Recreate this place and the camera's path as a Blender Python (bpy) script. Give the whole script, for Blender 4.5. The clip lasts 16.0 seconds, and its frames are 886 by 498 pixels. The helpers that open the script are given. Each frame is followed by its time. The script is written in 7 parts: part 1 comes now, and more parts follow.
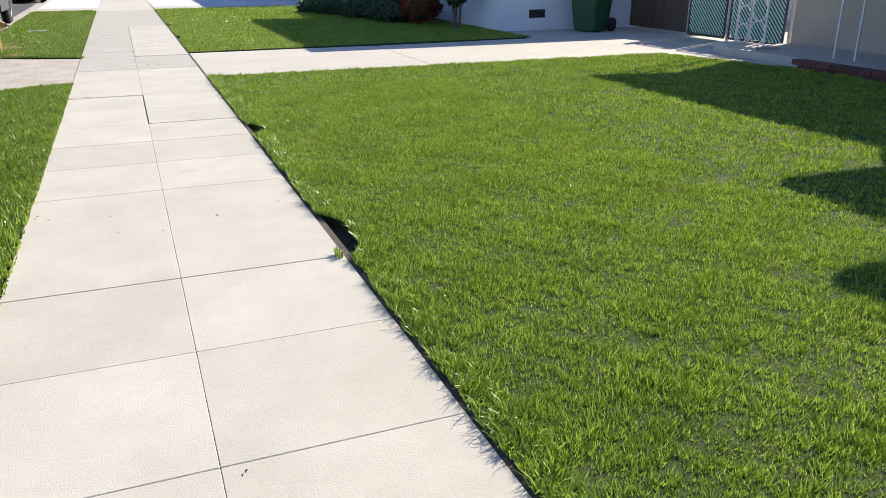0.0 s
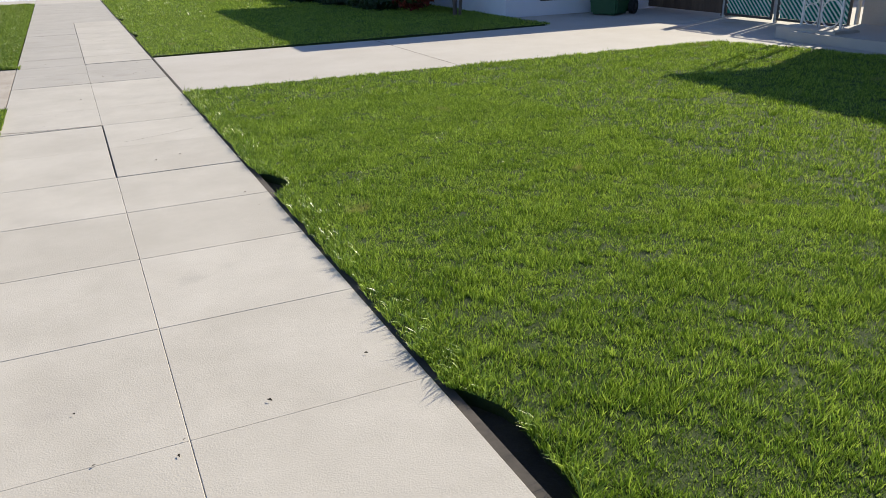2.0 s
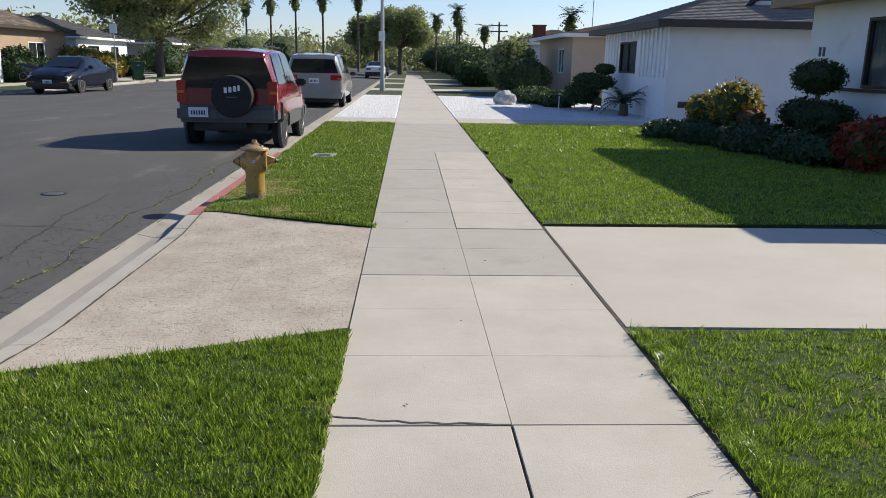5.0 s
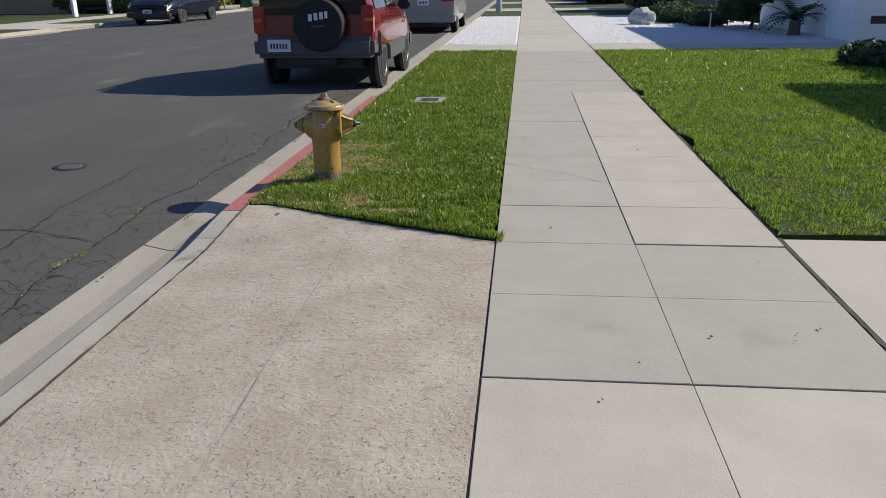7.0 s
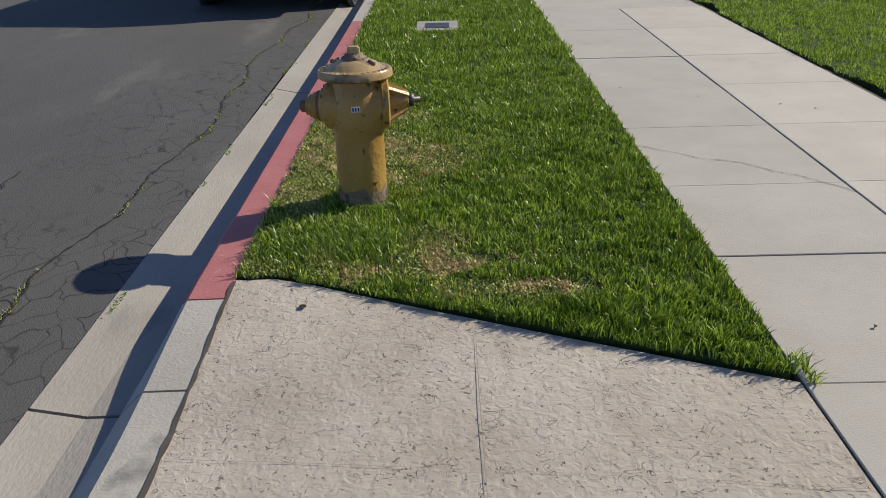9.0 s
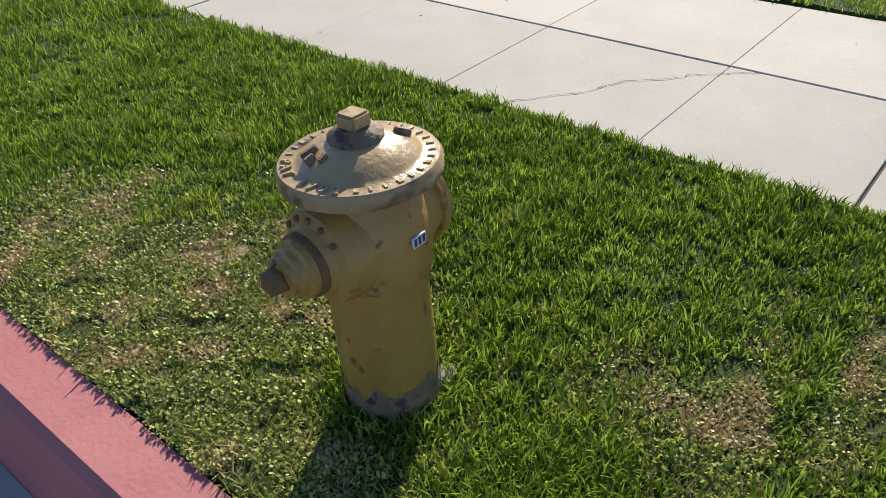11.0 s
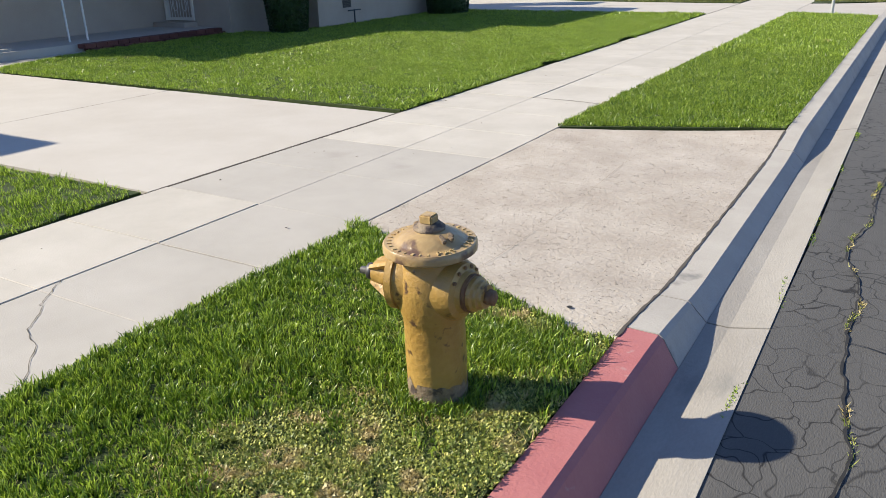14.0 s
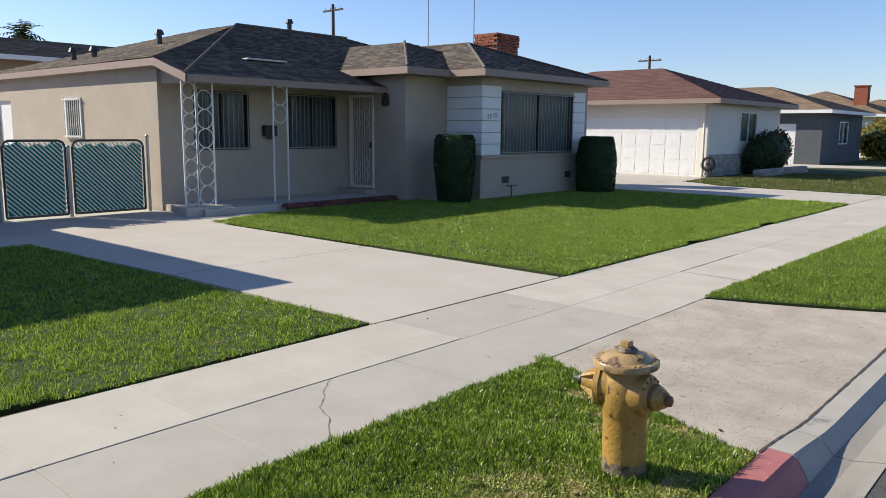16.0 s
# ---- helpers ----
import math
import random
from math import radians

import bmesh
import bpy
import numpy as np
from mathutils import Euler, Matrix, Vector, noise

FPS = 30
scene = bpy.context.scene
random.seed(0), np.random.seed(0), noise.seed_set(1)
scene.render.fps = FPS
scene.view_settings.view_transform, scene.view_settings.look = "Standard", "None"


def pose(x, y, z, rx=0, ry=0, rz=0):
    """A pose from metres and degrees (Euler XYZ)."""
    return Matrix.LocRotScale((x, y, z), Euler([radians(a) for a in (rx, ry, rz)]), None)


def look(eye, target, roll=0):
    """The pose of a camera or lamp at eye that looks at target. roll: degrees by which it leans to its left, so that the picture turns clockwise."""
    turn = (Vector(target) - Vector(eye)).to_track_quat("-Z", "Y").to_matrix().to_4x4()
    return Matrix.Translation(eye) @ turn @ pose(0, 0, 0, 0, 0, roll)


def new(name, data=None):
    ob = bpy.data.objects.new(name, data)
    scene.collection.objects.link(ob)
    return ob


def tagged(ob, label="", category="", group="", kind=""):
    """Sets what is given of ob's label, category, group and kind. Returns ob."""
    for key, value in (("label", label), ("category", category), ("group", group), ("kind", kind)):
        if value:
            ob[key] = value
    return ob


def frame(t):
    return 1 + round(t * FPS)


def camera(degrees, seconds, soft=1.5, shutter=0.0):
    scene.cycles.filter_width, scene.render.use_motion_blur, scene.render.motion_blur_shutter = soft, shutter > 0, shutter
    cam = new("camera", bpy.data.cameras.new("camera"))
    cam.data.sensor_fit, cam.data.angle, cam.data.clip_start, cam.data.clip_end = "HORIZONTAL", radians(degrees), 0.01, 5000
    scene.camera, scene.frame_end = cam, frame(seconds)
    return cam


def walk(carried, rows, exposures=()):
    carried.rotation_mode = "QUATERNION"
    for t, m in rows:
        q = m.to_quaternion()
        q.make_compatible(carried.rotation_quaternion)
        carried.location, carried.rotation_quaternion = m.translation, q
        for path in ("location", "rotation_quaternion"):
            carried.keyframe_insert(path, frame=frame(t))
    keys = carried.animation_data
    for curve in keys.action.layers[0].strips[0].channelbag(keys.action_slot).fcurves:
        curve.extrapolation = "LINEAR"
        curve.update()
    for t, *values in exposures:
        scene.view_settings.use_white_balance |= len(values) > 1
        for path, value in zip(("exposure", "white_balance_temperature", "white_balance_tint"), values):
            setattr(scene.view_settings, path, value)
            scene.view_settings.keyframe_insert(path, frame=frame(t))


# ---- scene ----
cam = camera(60.0, 16.0, soft=0.8)
EXPOSURES = [(0.0, 0.98), (0.5, 0.88), (1.5, 0.63), (3.5, 0.55), (5.0, 0.4), (7.5, 0.18), (9.0, 0.2), (10.2, 0.43), (12.3, 0.87), (13.5, 0.87), (14.5, 0.8), (15.2, 0.63), (16.0, 0.53)]
PATH = [
    (0, (-0.089, 0.645, 1.353), (0.607, 2.382, 0.645), 0.0),
    (0.5, (-0.074, 1.178, 1.33), (0.579, 2.877, 0.499), -2.2),
    (1, (-0.045, 1.719, 1.332), (0.556, 3.408, 0.446), -2.4),
    (1.5, (-0.06, 2.278, 1.343), (0.681, 3.922, 0.479), -2.1),
    (2, (-0.104, 2.83, 1.334), (0.675, 4.51, 0.579), -1.3),
    (2.5, (-0.128, 3.422, 1.343), (0.678, 5.09, 0.587), -1.2),
    (3, (-0.227, 3.996, 1.345), (0.568, 5.699, 0.66), 0.5),
    (3.5, (-0.231, 4.676, 1.352), (0.457, 6.448, 0.732), 0.3),
    (4, (-0.306, 5.307, 1.367), (0.115, 7.181, 0.809), 1.0),
    (4.5, (-0.36, 6.03, 1.381), (-0.119, 7.954, 0.889), 1.0),
    (5, (-0.419, 6.633, 1.399), (-0.327, 8.574, 0.926), 1.1),
    (5.2, (-0.419, 6.868, 1.414), (-0.414, 8.809, 0.931), 1.0),
    (7.3, (-0.718, 9.587, 1.322), (-0.96, 11.451, 0.638), -0.2),
    (7.5, (-0.819, 9.823, 1.325), (-1.09, 11.675, 0.622), 0.2),
    (8, (-1.047, 10.359, 1.317), (-1.247, 12.174, 0.501), -1.3),
    (8.5, (-1.292, 10.932, 1.189), (-1.416, 12.744, 0.352), -1.6),
    (9, (-1.617, 11.537, 1.18), (-1.635, 13.331, 0.298), -1.6),
    (9.5, (-1.947, 12.135, 1.157), (-1.687, 13.845, 0.154), -0.4),
    (10, (-2.254, 12.586, 1.133), (-1.808, 14.262, 0.137), -2.9),
    (12.3, (-2.989, 14.684, 1.158), (-1.437, 14.254, -0.028), 4.6),
    (12.5, (-3.001, 14.818, 1.17), (-1.468, 14.248, 0.018), 3.6),
    (13, (-3.001, 15.27, 1.179), (-1.694, 14.217, 0.09), 6.0),
    (13.5, (-2.992, 15.69, 1.209), (-1.773, 14.375, 0.324), 4.1),
    (14, (-3.079, 16.139, 1.313), (-2.102, 14.55, 0.592), -1.5),
    (14.5, (-3.191, 16.511, 1.396), (-2.122, 14.886, 0.927), 0.3),
    (15, (-3.326, 16.879, 1.457), (-2.152, 15.302, 1.093), 0.7),
    (15.5, (-3.398, 17.188, 1.48), (-2.199, 15.622, 1.154), 0.2),
    (16, (-3.446, 17.283, 1.493), (-2.145, 15.795, 1.187), 0.5),
]
walk(cam, [(t, look(eye, target, roll)) for t, eye, target, roll in PATH], EXPOSURES)

# ---- world, sun, exposure ----
SUN_EL, SUN_AZ = 33.0, 25.0   # azimuth from +x towards +y
sd = Vector((math.cos(radians(SUN_EL)) * math.cos(radians(SUN_AZ)), math.cos(radians(SUN_EL)) * math.sin(radians(SUN_AZ)), math.sin(radians(SUN_EL))))
world = bpy.data.worlds.new("sky")
scene.world = world
world.use_nodes = True
wn = world.node_tree.nodes
sky = wn.new("ShaderNodeTexSky")
sky.sky_type, sky.sun_disc = "NISHITA", False
sky.sun_elevation, sky.sun_rotation = radians(SUN_EL), radians(90 - SUN_AZ)
sky.air_density, sky.dust_density, sky.ozone_density = 1.0, 0.3, 6.0
haze = wn.new("ShaderNodeMix")
haze.data_type, haze.blend_type = "RGBA", "MULTIPLY"
haze.inputs[0].default_value, haze.inputs[7].default_value = 1.0, (1.09, 1.0, 1.06, 1)
world.node_tree.links.new(sky.outputs[0], haze.inputs[6])
world.node_tree.links.new(haze.outputs[2], wn["Background"].inputs[0])
wn["Background"].inputs[1].default_value = 0.106
sun = new("sun", bpy.data.lights.new("sun", "SUN"))
sun.data.energy, sun.data.angle, sun.data.color = 5.0, radians(0.53), (1.0, 0.92, 0.765)
sun.matrix_world = look(sd * 60, (0, 0, 0))


# ---- materials ----
def mat(name, a, b, scale=6.0, rough=0.8, metal=0.0, bump=0.0, fine=60.0, rand=0.0, spot=None, spot_at=0.62, spot_scale=3.0, coat=0.0, transl=0.0, island=0.0, stretch=(1, 1, 1), pos=True):
    """Two tones mixed by noise at two scales; optional stains, per-piece tint, relief and see-through light."""
    m = bpy.data.materials.new(name)
    m.use_nodes = True
    nt = m.node_tree
    n, ln = nt.nodes, nt.links
    p = n["Principled BSDF"]
    co = n.new("ShaderNodeTexCoord")
    if pos:
        geo = n.new("ShaderNodeNewGeometry")
        src = geo.outputs["Position"]
    else:
        src = co.outputs["Object"]
    mp = n.new("ShaderNodeMapping")
    mp.inputs["Scale"].default_value = stretch
    ln.new(src, mp.inputs[0])
    src = mp.outputs[0]
    n1 = n.new("ShaderNodeTexNoise")
    n1.inputs["Scale"].default_value, n1.inputs["Detail"].default_value, n1.inputs["Roughness"].default_value = scale, 6, 0.65
    n2 = n.new("ShaderNodeTexNoise")
    n2.inputs["Scale"].default_value, n2.inputs["Detail"].default_value = fine, 3
    ln.new(src, n1.inputs["Vector"])
    ln.new(src, n2.inputs["Vector"])
    add = n.new("ShaderNodeMath")
    add.operation = "MULTIPLY_ADD"
    add.inputs[1].default_value = 0.45
    ln.new(n2.outputs["Fac"], add.inputs[0])
    sub = n.new("ShaderNodeMath")
    sub.operation = "MULTIPLY_ADD"
    sub.inputs[1].default_value, sub.inputs[2].default_value = 1.5, -0.5
    ln.new(n1.outputs["Fac"], sub.inputs[0])
    ln.new(sub.outputs[0], add.inputs[2])
    last = add.outputs[0]
    if rand or island:
        if island:
            r = n.new("ShaderNodeNewGeometry").outputs["Random Per Island"]
        else:
            r = n.new("ShaderNodeObjectInfo").outputs["Random"]
        ra = n.new("ShaderNodeMath")
        ra.operation = "MULTIPLY_ADD"
        ra.inputs[1].default_value, ra.inputs[2].default_value = (rand or island), -(rand or island) / 2
        ln.new(r, ra.inputs[0])
        a2 = n.new("ShaderNodeMath")
        a2.operation = "ADD"
        ln.new(last, a2.inputs[0])
        ln.new(ra.outputs[0], a2.inputs[1])
        last = a2.outputs[0]
    mix = n.new("ShaderNodeMix")
    mix.data_type = "RGBA"
    mix.inputs[6].default_value, mix.inputs[7].default_value = (*a[:3], 1), (*b[:3], 1)
    cl = n.new("ShaderNodeMath")
    cl.operation, cl.use_clamp = "SUBTRACT", True
    cl.inputs[1].default_value = 0.22
    ln.new(last, cl.inputs[0])
    ln.new(cl.outputs[0], mix.inputs[0])
    col = mix.outputs[2]
    if spot:
        n3 = n.new("ShaderNodeTexNoise")
        n3.inputs["Scale"].default_value, n3.inputs["Detail"].default_value = spot_scale, 8
        ln.new(src, n3.inputs["Vector"])
        mr = n.new("ShaderNodeMapRange")
        mr.inputs[1].default_value, mr.inputs[2].default_value = spot_at, spot_at + 0.08
        ln.new(n3.outputs["Fac"], mr.inputs[0])
        ms = n.new("ShaderNodeMix")
        ms.data_type = "RGBA"
        ms.inputs[7].default_value = (*spot[:3], 1)
        ln.new(mr.outputs[0], ms.inputs[0])
        ln.new(col, ms.inputs[6])
        col = ms.outputs[2]
    ln.new(col, p.inputs["Base Color"])
    p.inputs["Roughness"].default_value, p.inputs["Metallic"].default_value = rough, metal
    p.inputs["Coat Weight"].default_value = coat
    if bump:
        bp = n.new("ShaderNodeBump")
        bp.inputs["Strength"].default_value, bp.inputs["Distance"].default_value = bump, 0.01
        ln.new(add.outputs[0], bp.inputs["Height"])
        ln.new(bp.outputs[0], p.inputs["Normal"])
    if transl:
        tr = n.new("ShaderNodeBsdfTranslucent")
        ln.new(col, tr.inputs[0])
        mx = n.new("ShaderNodeMixShader")
        mx.inputs[0].default_value = transl
        ln.new(p.outputs[0], mx.inputs[1])
        ln.new(tr.outputs[0], mx.inputs[2])
        ln.new(mx.outputs[0], n["Material Output"].inputs[0])
    return m


def glass_mat(name, tint, rough=0.02, alpha=0.5):
    m = bpy.data.materials.new(name)
    m.use_nodes = True
    n, ln = m.node_tree.nodes, m.node_tree.links
    p = n["Principled BSDF"]
    p.inputs["Base Color"].default_value = (*tint, 1)
    p.inputs["Roughness"].default_value = rough
    p.inputs["IOR"].default_value = 1.5
    t = n.new("ShaderNodeBsdfTransparent")
    t.inputs[0].default_value = (0.8, 0.85, 0.85, 1)
    mx = n.new("ShaderNodeMixShader")
    mx.inputs[0].default_value = alpha
    ln.new(t.outputs[0], mx.inputs[1])
    ln.new(p.outputs[0], mx.inputs[2])
    ln.new(mx.outputs[0], n["Material Output"].inputs[0])
    return m


M = {}
M["walk"] = mat("pale_concrete", (0.405, 0.37, 0.31), (0.535, 0.495, 0.425), 2.2, 0.85, bump=0.28, fine=170, rand=0.3, spot=(0.37, 0.335, 0.29), spot_at=0.66, spot_scale=1.3)
M["walk_grey"] = mat("greyer_concrete", (0.35, 0.322, 0.275), (0.445, 0.412, 0.36), 2.2, 0.85, bump=0.28, fine=170, rand=0.1, spot=(0.32, 0.29, 0.25), spot_at=0.66, spot_scale=1.3)
M["apron"] = mat("broomed_concrete", (0.345, 0.295, 0.235), (0.545, 0.49, 0.415), 2.6, 0.92, fine=40)
M["score"] = mat("score_line", (0.24, 0.2, 0.155), (0.32, 0.27, 0.21), 6, 0.95)
M["straw"] = mat("straw_thatch", (0.20, 0.155, 0.07), (0.34, 0.27, 0.13), 14, 1.0, bump=1.0, fine=110)
M["drive"] = mat("driveway_concrete", (0.41, 0.37, 0.312), (0.52, 0.488, 0.43), 0.9, 0.85, bump=0.3, fine=120, rand=0.2, spot=(0.38, 0.32, 0.25), spot_at=0.63, spot_scale=0.8)
M["kerb"] = mat("kerb_concrete", (0.34, 0.31, 0.265), (0.46, 0.43, 0.375), 3, 0.9, bump=0.4, fine=110, spot=(0.2, 0.19, 0.17), spot_at=0.65, spot_scale=4)
M["red"] = mat("worn_red_kerb_paint", (0.36, 0.12, 0.115), (0.43, 0.17, 0.155), 5, 0.7, bump=0.3, fine=90, spot=(0.42, 0.30, 0.27), spot_at=0.68, spot_scale=9)
M["gutter"] = mat("gutter_concrete", (0.25, 0.23, 0.20), (0.38, 0.355, 0.31), 2.5, 0.9, bump=0.5, fine=130, spot=(0.17, 0.165, 0.15), spot_at=0.64, spot_scale=3, stretch=(1, 0.4, 1))
M["asphalt"] = mat("old_asphalt", (0.060, 0.058, 0.054), (0.106, 0.102, 0.094), 0.8, 0.9, bump=0.6, fine=220, spot=(0.115, 0.11, 0.10), spot_at=0.61, spot_scale=1.6, stretch=(1, 0.35, 1))
M["crack"] = mat("crack_filler", (0.012, 0.012, 0.012), (0.03, 0.028, 0.025), 20, 0.95)
M["joint"] = mat("dirty_joint", (0.05, 0.042, 0.033), (0.12, 0.10, 0.08), 8, 0.95)
M["soil"] = mat("dark_soil", (0.035, 0.028, 0.018), (0.075, 0.058, 0.036), 9, 1.0, bump=1.0, fine=70)
M["lawnbase"] = mat("lawn_thatch", (0.022, 0.038, 0.005), (0.055, 0.078, 0.012), 9, 1.0, bump=1.0, fine=120, spot=(0.09, 0.075, 0.03), spot_at=0.68, spot_scale=3.1)
M["grass"] = mat("grass_blades", (0.105, 0.185, 0.012), (0.48, 0.61, 0.085), 2.4, 0.33, fine=17, island=2.1, transl=0.34, spot=(0.44, 0.38, 0.14), spot_at=0.665, spot_scale=2.2)
M["grass_deep"] = mat("deep_green_grass", (0.070, 0.138, 0.008), (0.41, 0.53, 0.068), 3.0, 0.34, fine=20, island=2.0, transl=0.34, spot=(0.34, 0.33, 0.11), spot_at=0.68, spot_scale=3.2)
M["grass_weed"] = mat("short_weeds", (0.13, 0.175, 0.025), (0.58, 0.58, 0.13), 7, 0.5, fine=26, island=1.8, transl=0.25, spot=(0.46, 0.37, 0.15), spot_at=0.53, spot_scale=7)
M["grass_dry"] = mat("dry_grass", (0.42, 0.35, 0.13), (0.68, 0.57, 0.27), 3, 0.6, fine=14, island=0.9, transl=0.25)
M["grass_far"] = mat("thin_yellow_lawn", (0.10, 0.125, 0.018), (0.22, 0.22, 0.06), 1.0, 0.5, fine=8, island=0.8, transl=0.28)
M["gravel"] = mat("white_gravel", (0.62, 0.62, 0.63), (0.86, 0.86, 0.86), 16, 0.9, bump=1.0, fine=45, island=0.6)
M["white"] = mat("white_stucco", (0.66, 0.68, 0.72), (0.78, 0.79, 0.82), 1.5, 0.85, bump=0.6, fine=60, spot=(0.58, 0.58, 0.58), spot_at=0.66, spot_scale=1.2)
M["beige"] = mat("beige_stucco", (0.385, 0.32, 0.255), (0.475, 0.41, 0.335), 1.4, 0.9, bump=0.8, fine=55, spot=(0.42, 0.36, 0.28), spot_at=0.66, spot_scale=1.1)
M["cream"] = mat("cream_stucco", (0.68, 0.64, 0.56), (0.76, 0.72, 0.65), 1.4, 0.9, bump=0.35, fine=80)
M["peach"] = mat("peach_stucco", (0.50, 0.38, 0.28), (0.58, 0.46, 0.35), 1.2, 0.9, bump=0.3, fine=70)
M["slate"] = mat("slate_grey_stucco", (0.07, 0.08, 0.09), (0.10, 0.11, 0.125), 1.2, 0.9, bump=0.3, fine=70)
M["tan"] = mat("tan_stucco", (0.30, 0.22, 0.15), (0.38, 0.29, 0.2), 1.2, 0.9, bump=0.3, fine=70)
M["paint"] = mat("white_paint", (0.70, 0.70, 0.69), (0.8, 0.8, 0.79), 5, 0.5, bump=0.1, spot=(0.6, 0.59, 0.56), spot_at=0.68)
M["trim"] = mat("pinkish_tan_trim", (0.27, 0.19, 0.155), (0.34, 0.255, 0.21), 3, 0.6, bump=0.15)
M["darktrim"] = mat("dark_brown_trim", (0.035, 0.027, 0.022), (0.06, 0.047, 0.04), 3, 0.6)
M["iron"] = mat("white_painted_iron", (0.66, 0.65, 0.62), (0.78, 0.77, 0.74), 12, 0.5, spot=(0.4, 0.27, 0.17), spot_at=0.7, spot_scale=14)
M["iron_grey"] = mat("grey_painted_bars", (0.22, 0.22, 0.21), (0.32, 0.31, 0.30), 12, 0.5)
M["steel"] = mat("galvanised_steel", (0.36, 0.37, 0.37), (0.5, 0.5, 0.5), 9, 0.45, metal=0.6)
M["darksteel"] = mat("dark_tarnished_steel", (0.06, 0.06, 0.06), (0.13, 0.125, 0.12), 16, 0.5, metal=0.7)
M["slat"] = mat("pale_fence_slat", (0.58, 0.66, 0.60), (0.70, 0.76, 0.71), 6, 0.5, spot=(0.02, 0.2, 0.16), spot_at=0.7)
M["teal"] = mat("teal_privacy_cloth", (0.006, 0.17, 0.125), (0.016, 0.30, 0.22), 4.0, 0.7, fine=30, transl=0.3)
M["shingle"] = mat("grey_brown_shingle", (0.060, 0.048, 0.040), (0.165, 0.135, 0.108), 2.0, 0.95, bump=0.9, fine=60, island=1.1)
M["shingle_red"] = mat("red_brown_shingle", (0.095, 0.046, 0.04), (0.155, 0.08, 0.07), 3.0, 0.95, bump=0.8, fine=60, island=0.7)
M["shingle_tan"] = mat("tan_brown_shingle", (0.14, 0.095, 0.06), (0.25, 0.175, 0.12), 3.0, 0.95, bump=0.8, fine=60, island=0.7)
M["shingle_dark"] = mat("charcoal_shingle", (0.03, 0.031, 0.036), (0.06, 0.06, 0.066), 3.0, 0.95, bump=0.6, fine=60, island=0.7)
M["shingle_grey"] = mat("pale_grey_shingle", (0.17, 0.155, 0.14), (0.25, 0.235, 0.215), 3.0, 0.95, bump=0.6, fine=60, island=0.6)
M["brick"] = mat("red_brick", (0.22, 0.065, 0.035), (0.38, 0.13, 0.07), 4, 0.9, bump=0.6, fine=60, rand=0.7)
M["brick_dark"] = mat("maroon_brick", (0.10, 0.035, 0.028), (0.2, 0.075, 0.055), 4, 0.9, bump=0.6, fine=60, rand=0.7)
M["mortar"] = mat("mortar", (0.28, 0.25, 0.21), (0.36, 0.33, 0.28), 12, 0.95)
M["stone"] = mat("pale_field_stone", (0.30, 0.28, 0.25), (0.52, 0.50, 0.46), 5, 0.9, bump=0.9, fine=40, rand=0.7)
M["wood"] = mat("weathered_brown_wood", (0.08, 0.05, 0.032), (0.16, 0.105, 0.07), 3, 0.8, bump=0.4, fine=40, rand=0.4, stretch=(3, 3, 0.4))
M["glass"] = glass_mat("window_glass", (0.02, 0.025, 0.03), 0.03, 0.3)
M["carglass"] = glass_mat("tinted_car_glass", (0.010, 0.012, 0.014), 0.04, 0.985)
M["curtain"] = mat("grey_white_curtain", (0.42, 0.44, 0.46), (0.6, 0.61, 0.62), 2, 0.9, stretch=(8, 8, 0.3))
# near-black sheet behind panes: the shade of an unlit interior put into colour
M["room_shade"] = mat("painted_room_shade", (0.05, 0.05, 0.055), (0.08, 0.08, 0.085), 2, 0.9)
M["hydrant"] = mat("worn_mustard_paint", (0.31, 0.18, 0.042), (0.48, 0.31, 0.09), 6, 0.4, bump=0.6, fine=55, spot=(0.085, 0.045, 0.028), spot_at=0.615, spot_scale=24)
M["hydcap"] = mat("faded_cream_mustard_paint", (0.37, 0.25, 0.10), (0.52, 0.40, 0.20), 9, 0.33, bump=0.5, fine=70, spot=(0.20, 0.12, 0.07), spot_at=0.60, spot_scale=16)
M["hydbonnet"] = mat("rust_stained_mustard_paint", (0.30, 0.195, 0.085), (0.50, 0.37, 0.17), 7, 0.3, bump=0.35, fine=60, spot=(0.12, 0.07, 0.045), spot_at=0.57, spot_scale=11)
M["hydbase"] = mat("scuffed_grey_paint", (0.15, 0.105, 0.065), (0.30, 0.235, 0.15), 14, 0.7, bump=0.7, fine=60, spot=(0.06, 0.042, 0.035), spot_at=0.55, spot_scale=26)
M["rust"] = mat("rusty_iron", (0.13, 0.065, 0.03), (0.30, 0.17, 0.06), 18, 0.7, bump=0.6, fine=80, spot=(0.32, 0.2, 0.05), spot_at=0.62, spot_scale=14)
M["carred"] = mat("red_car_paint", (0.15, 0.006, 0.009), (0.19, 0.009, 0.011), 2, 0.25, coat=0.8)
M["cargrey"] = mat("silver_car_paint", (0.25, 0.245, 0.235), (0.31, 0.305, 0.295), 2, 0.3, metal=0.4, coat=0.7)
M["carnavy"] = mat("navy_car_paint", (0.005, 0.007, 0.016), (0.008, 0.011, 0.024), 2, 0.22)
M["carnavy"].node_tree.nodes["Principled BSDF"].inputs["Specular IOR Level"].default_value = 0.25
M["carwhite"] = mat("white_car_paint", (0.68, 0.68, 0.68), (0.76, 0.76, 0.76), 2, 0.25, coat=0.8)
M["carblack"] = mat("black_car_paint", (0.008, 0.008, 0.009), (0.014, 0.014, 0.015), 2, 0.22, coat=0.8)
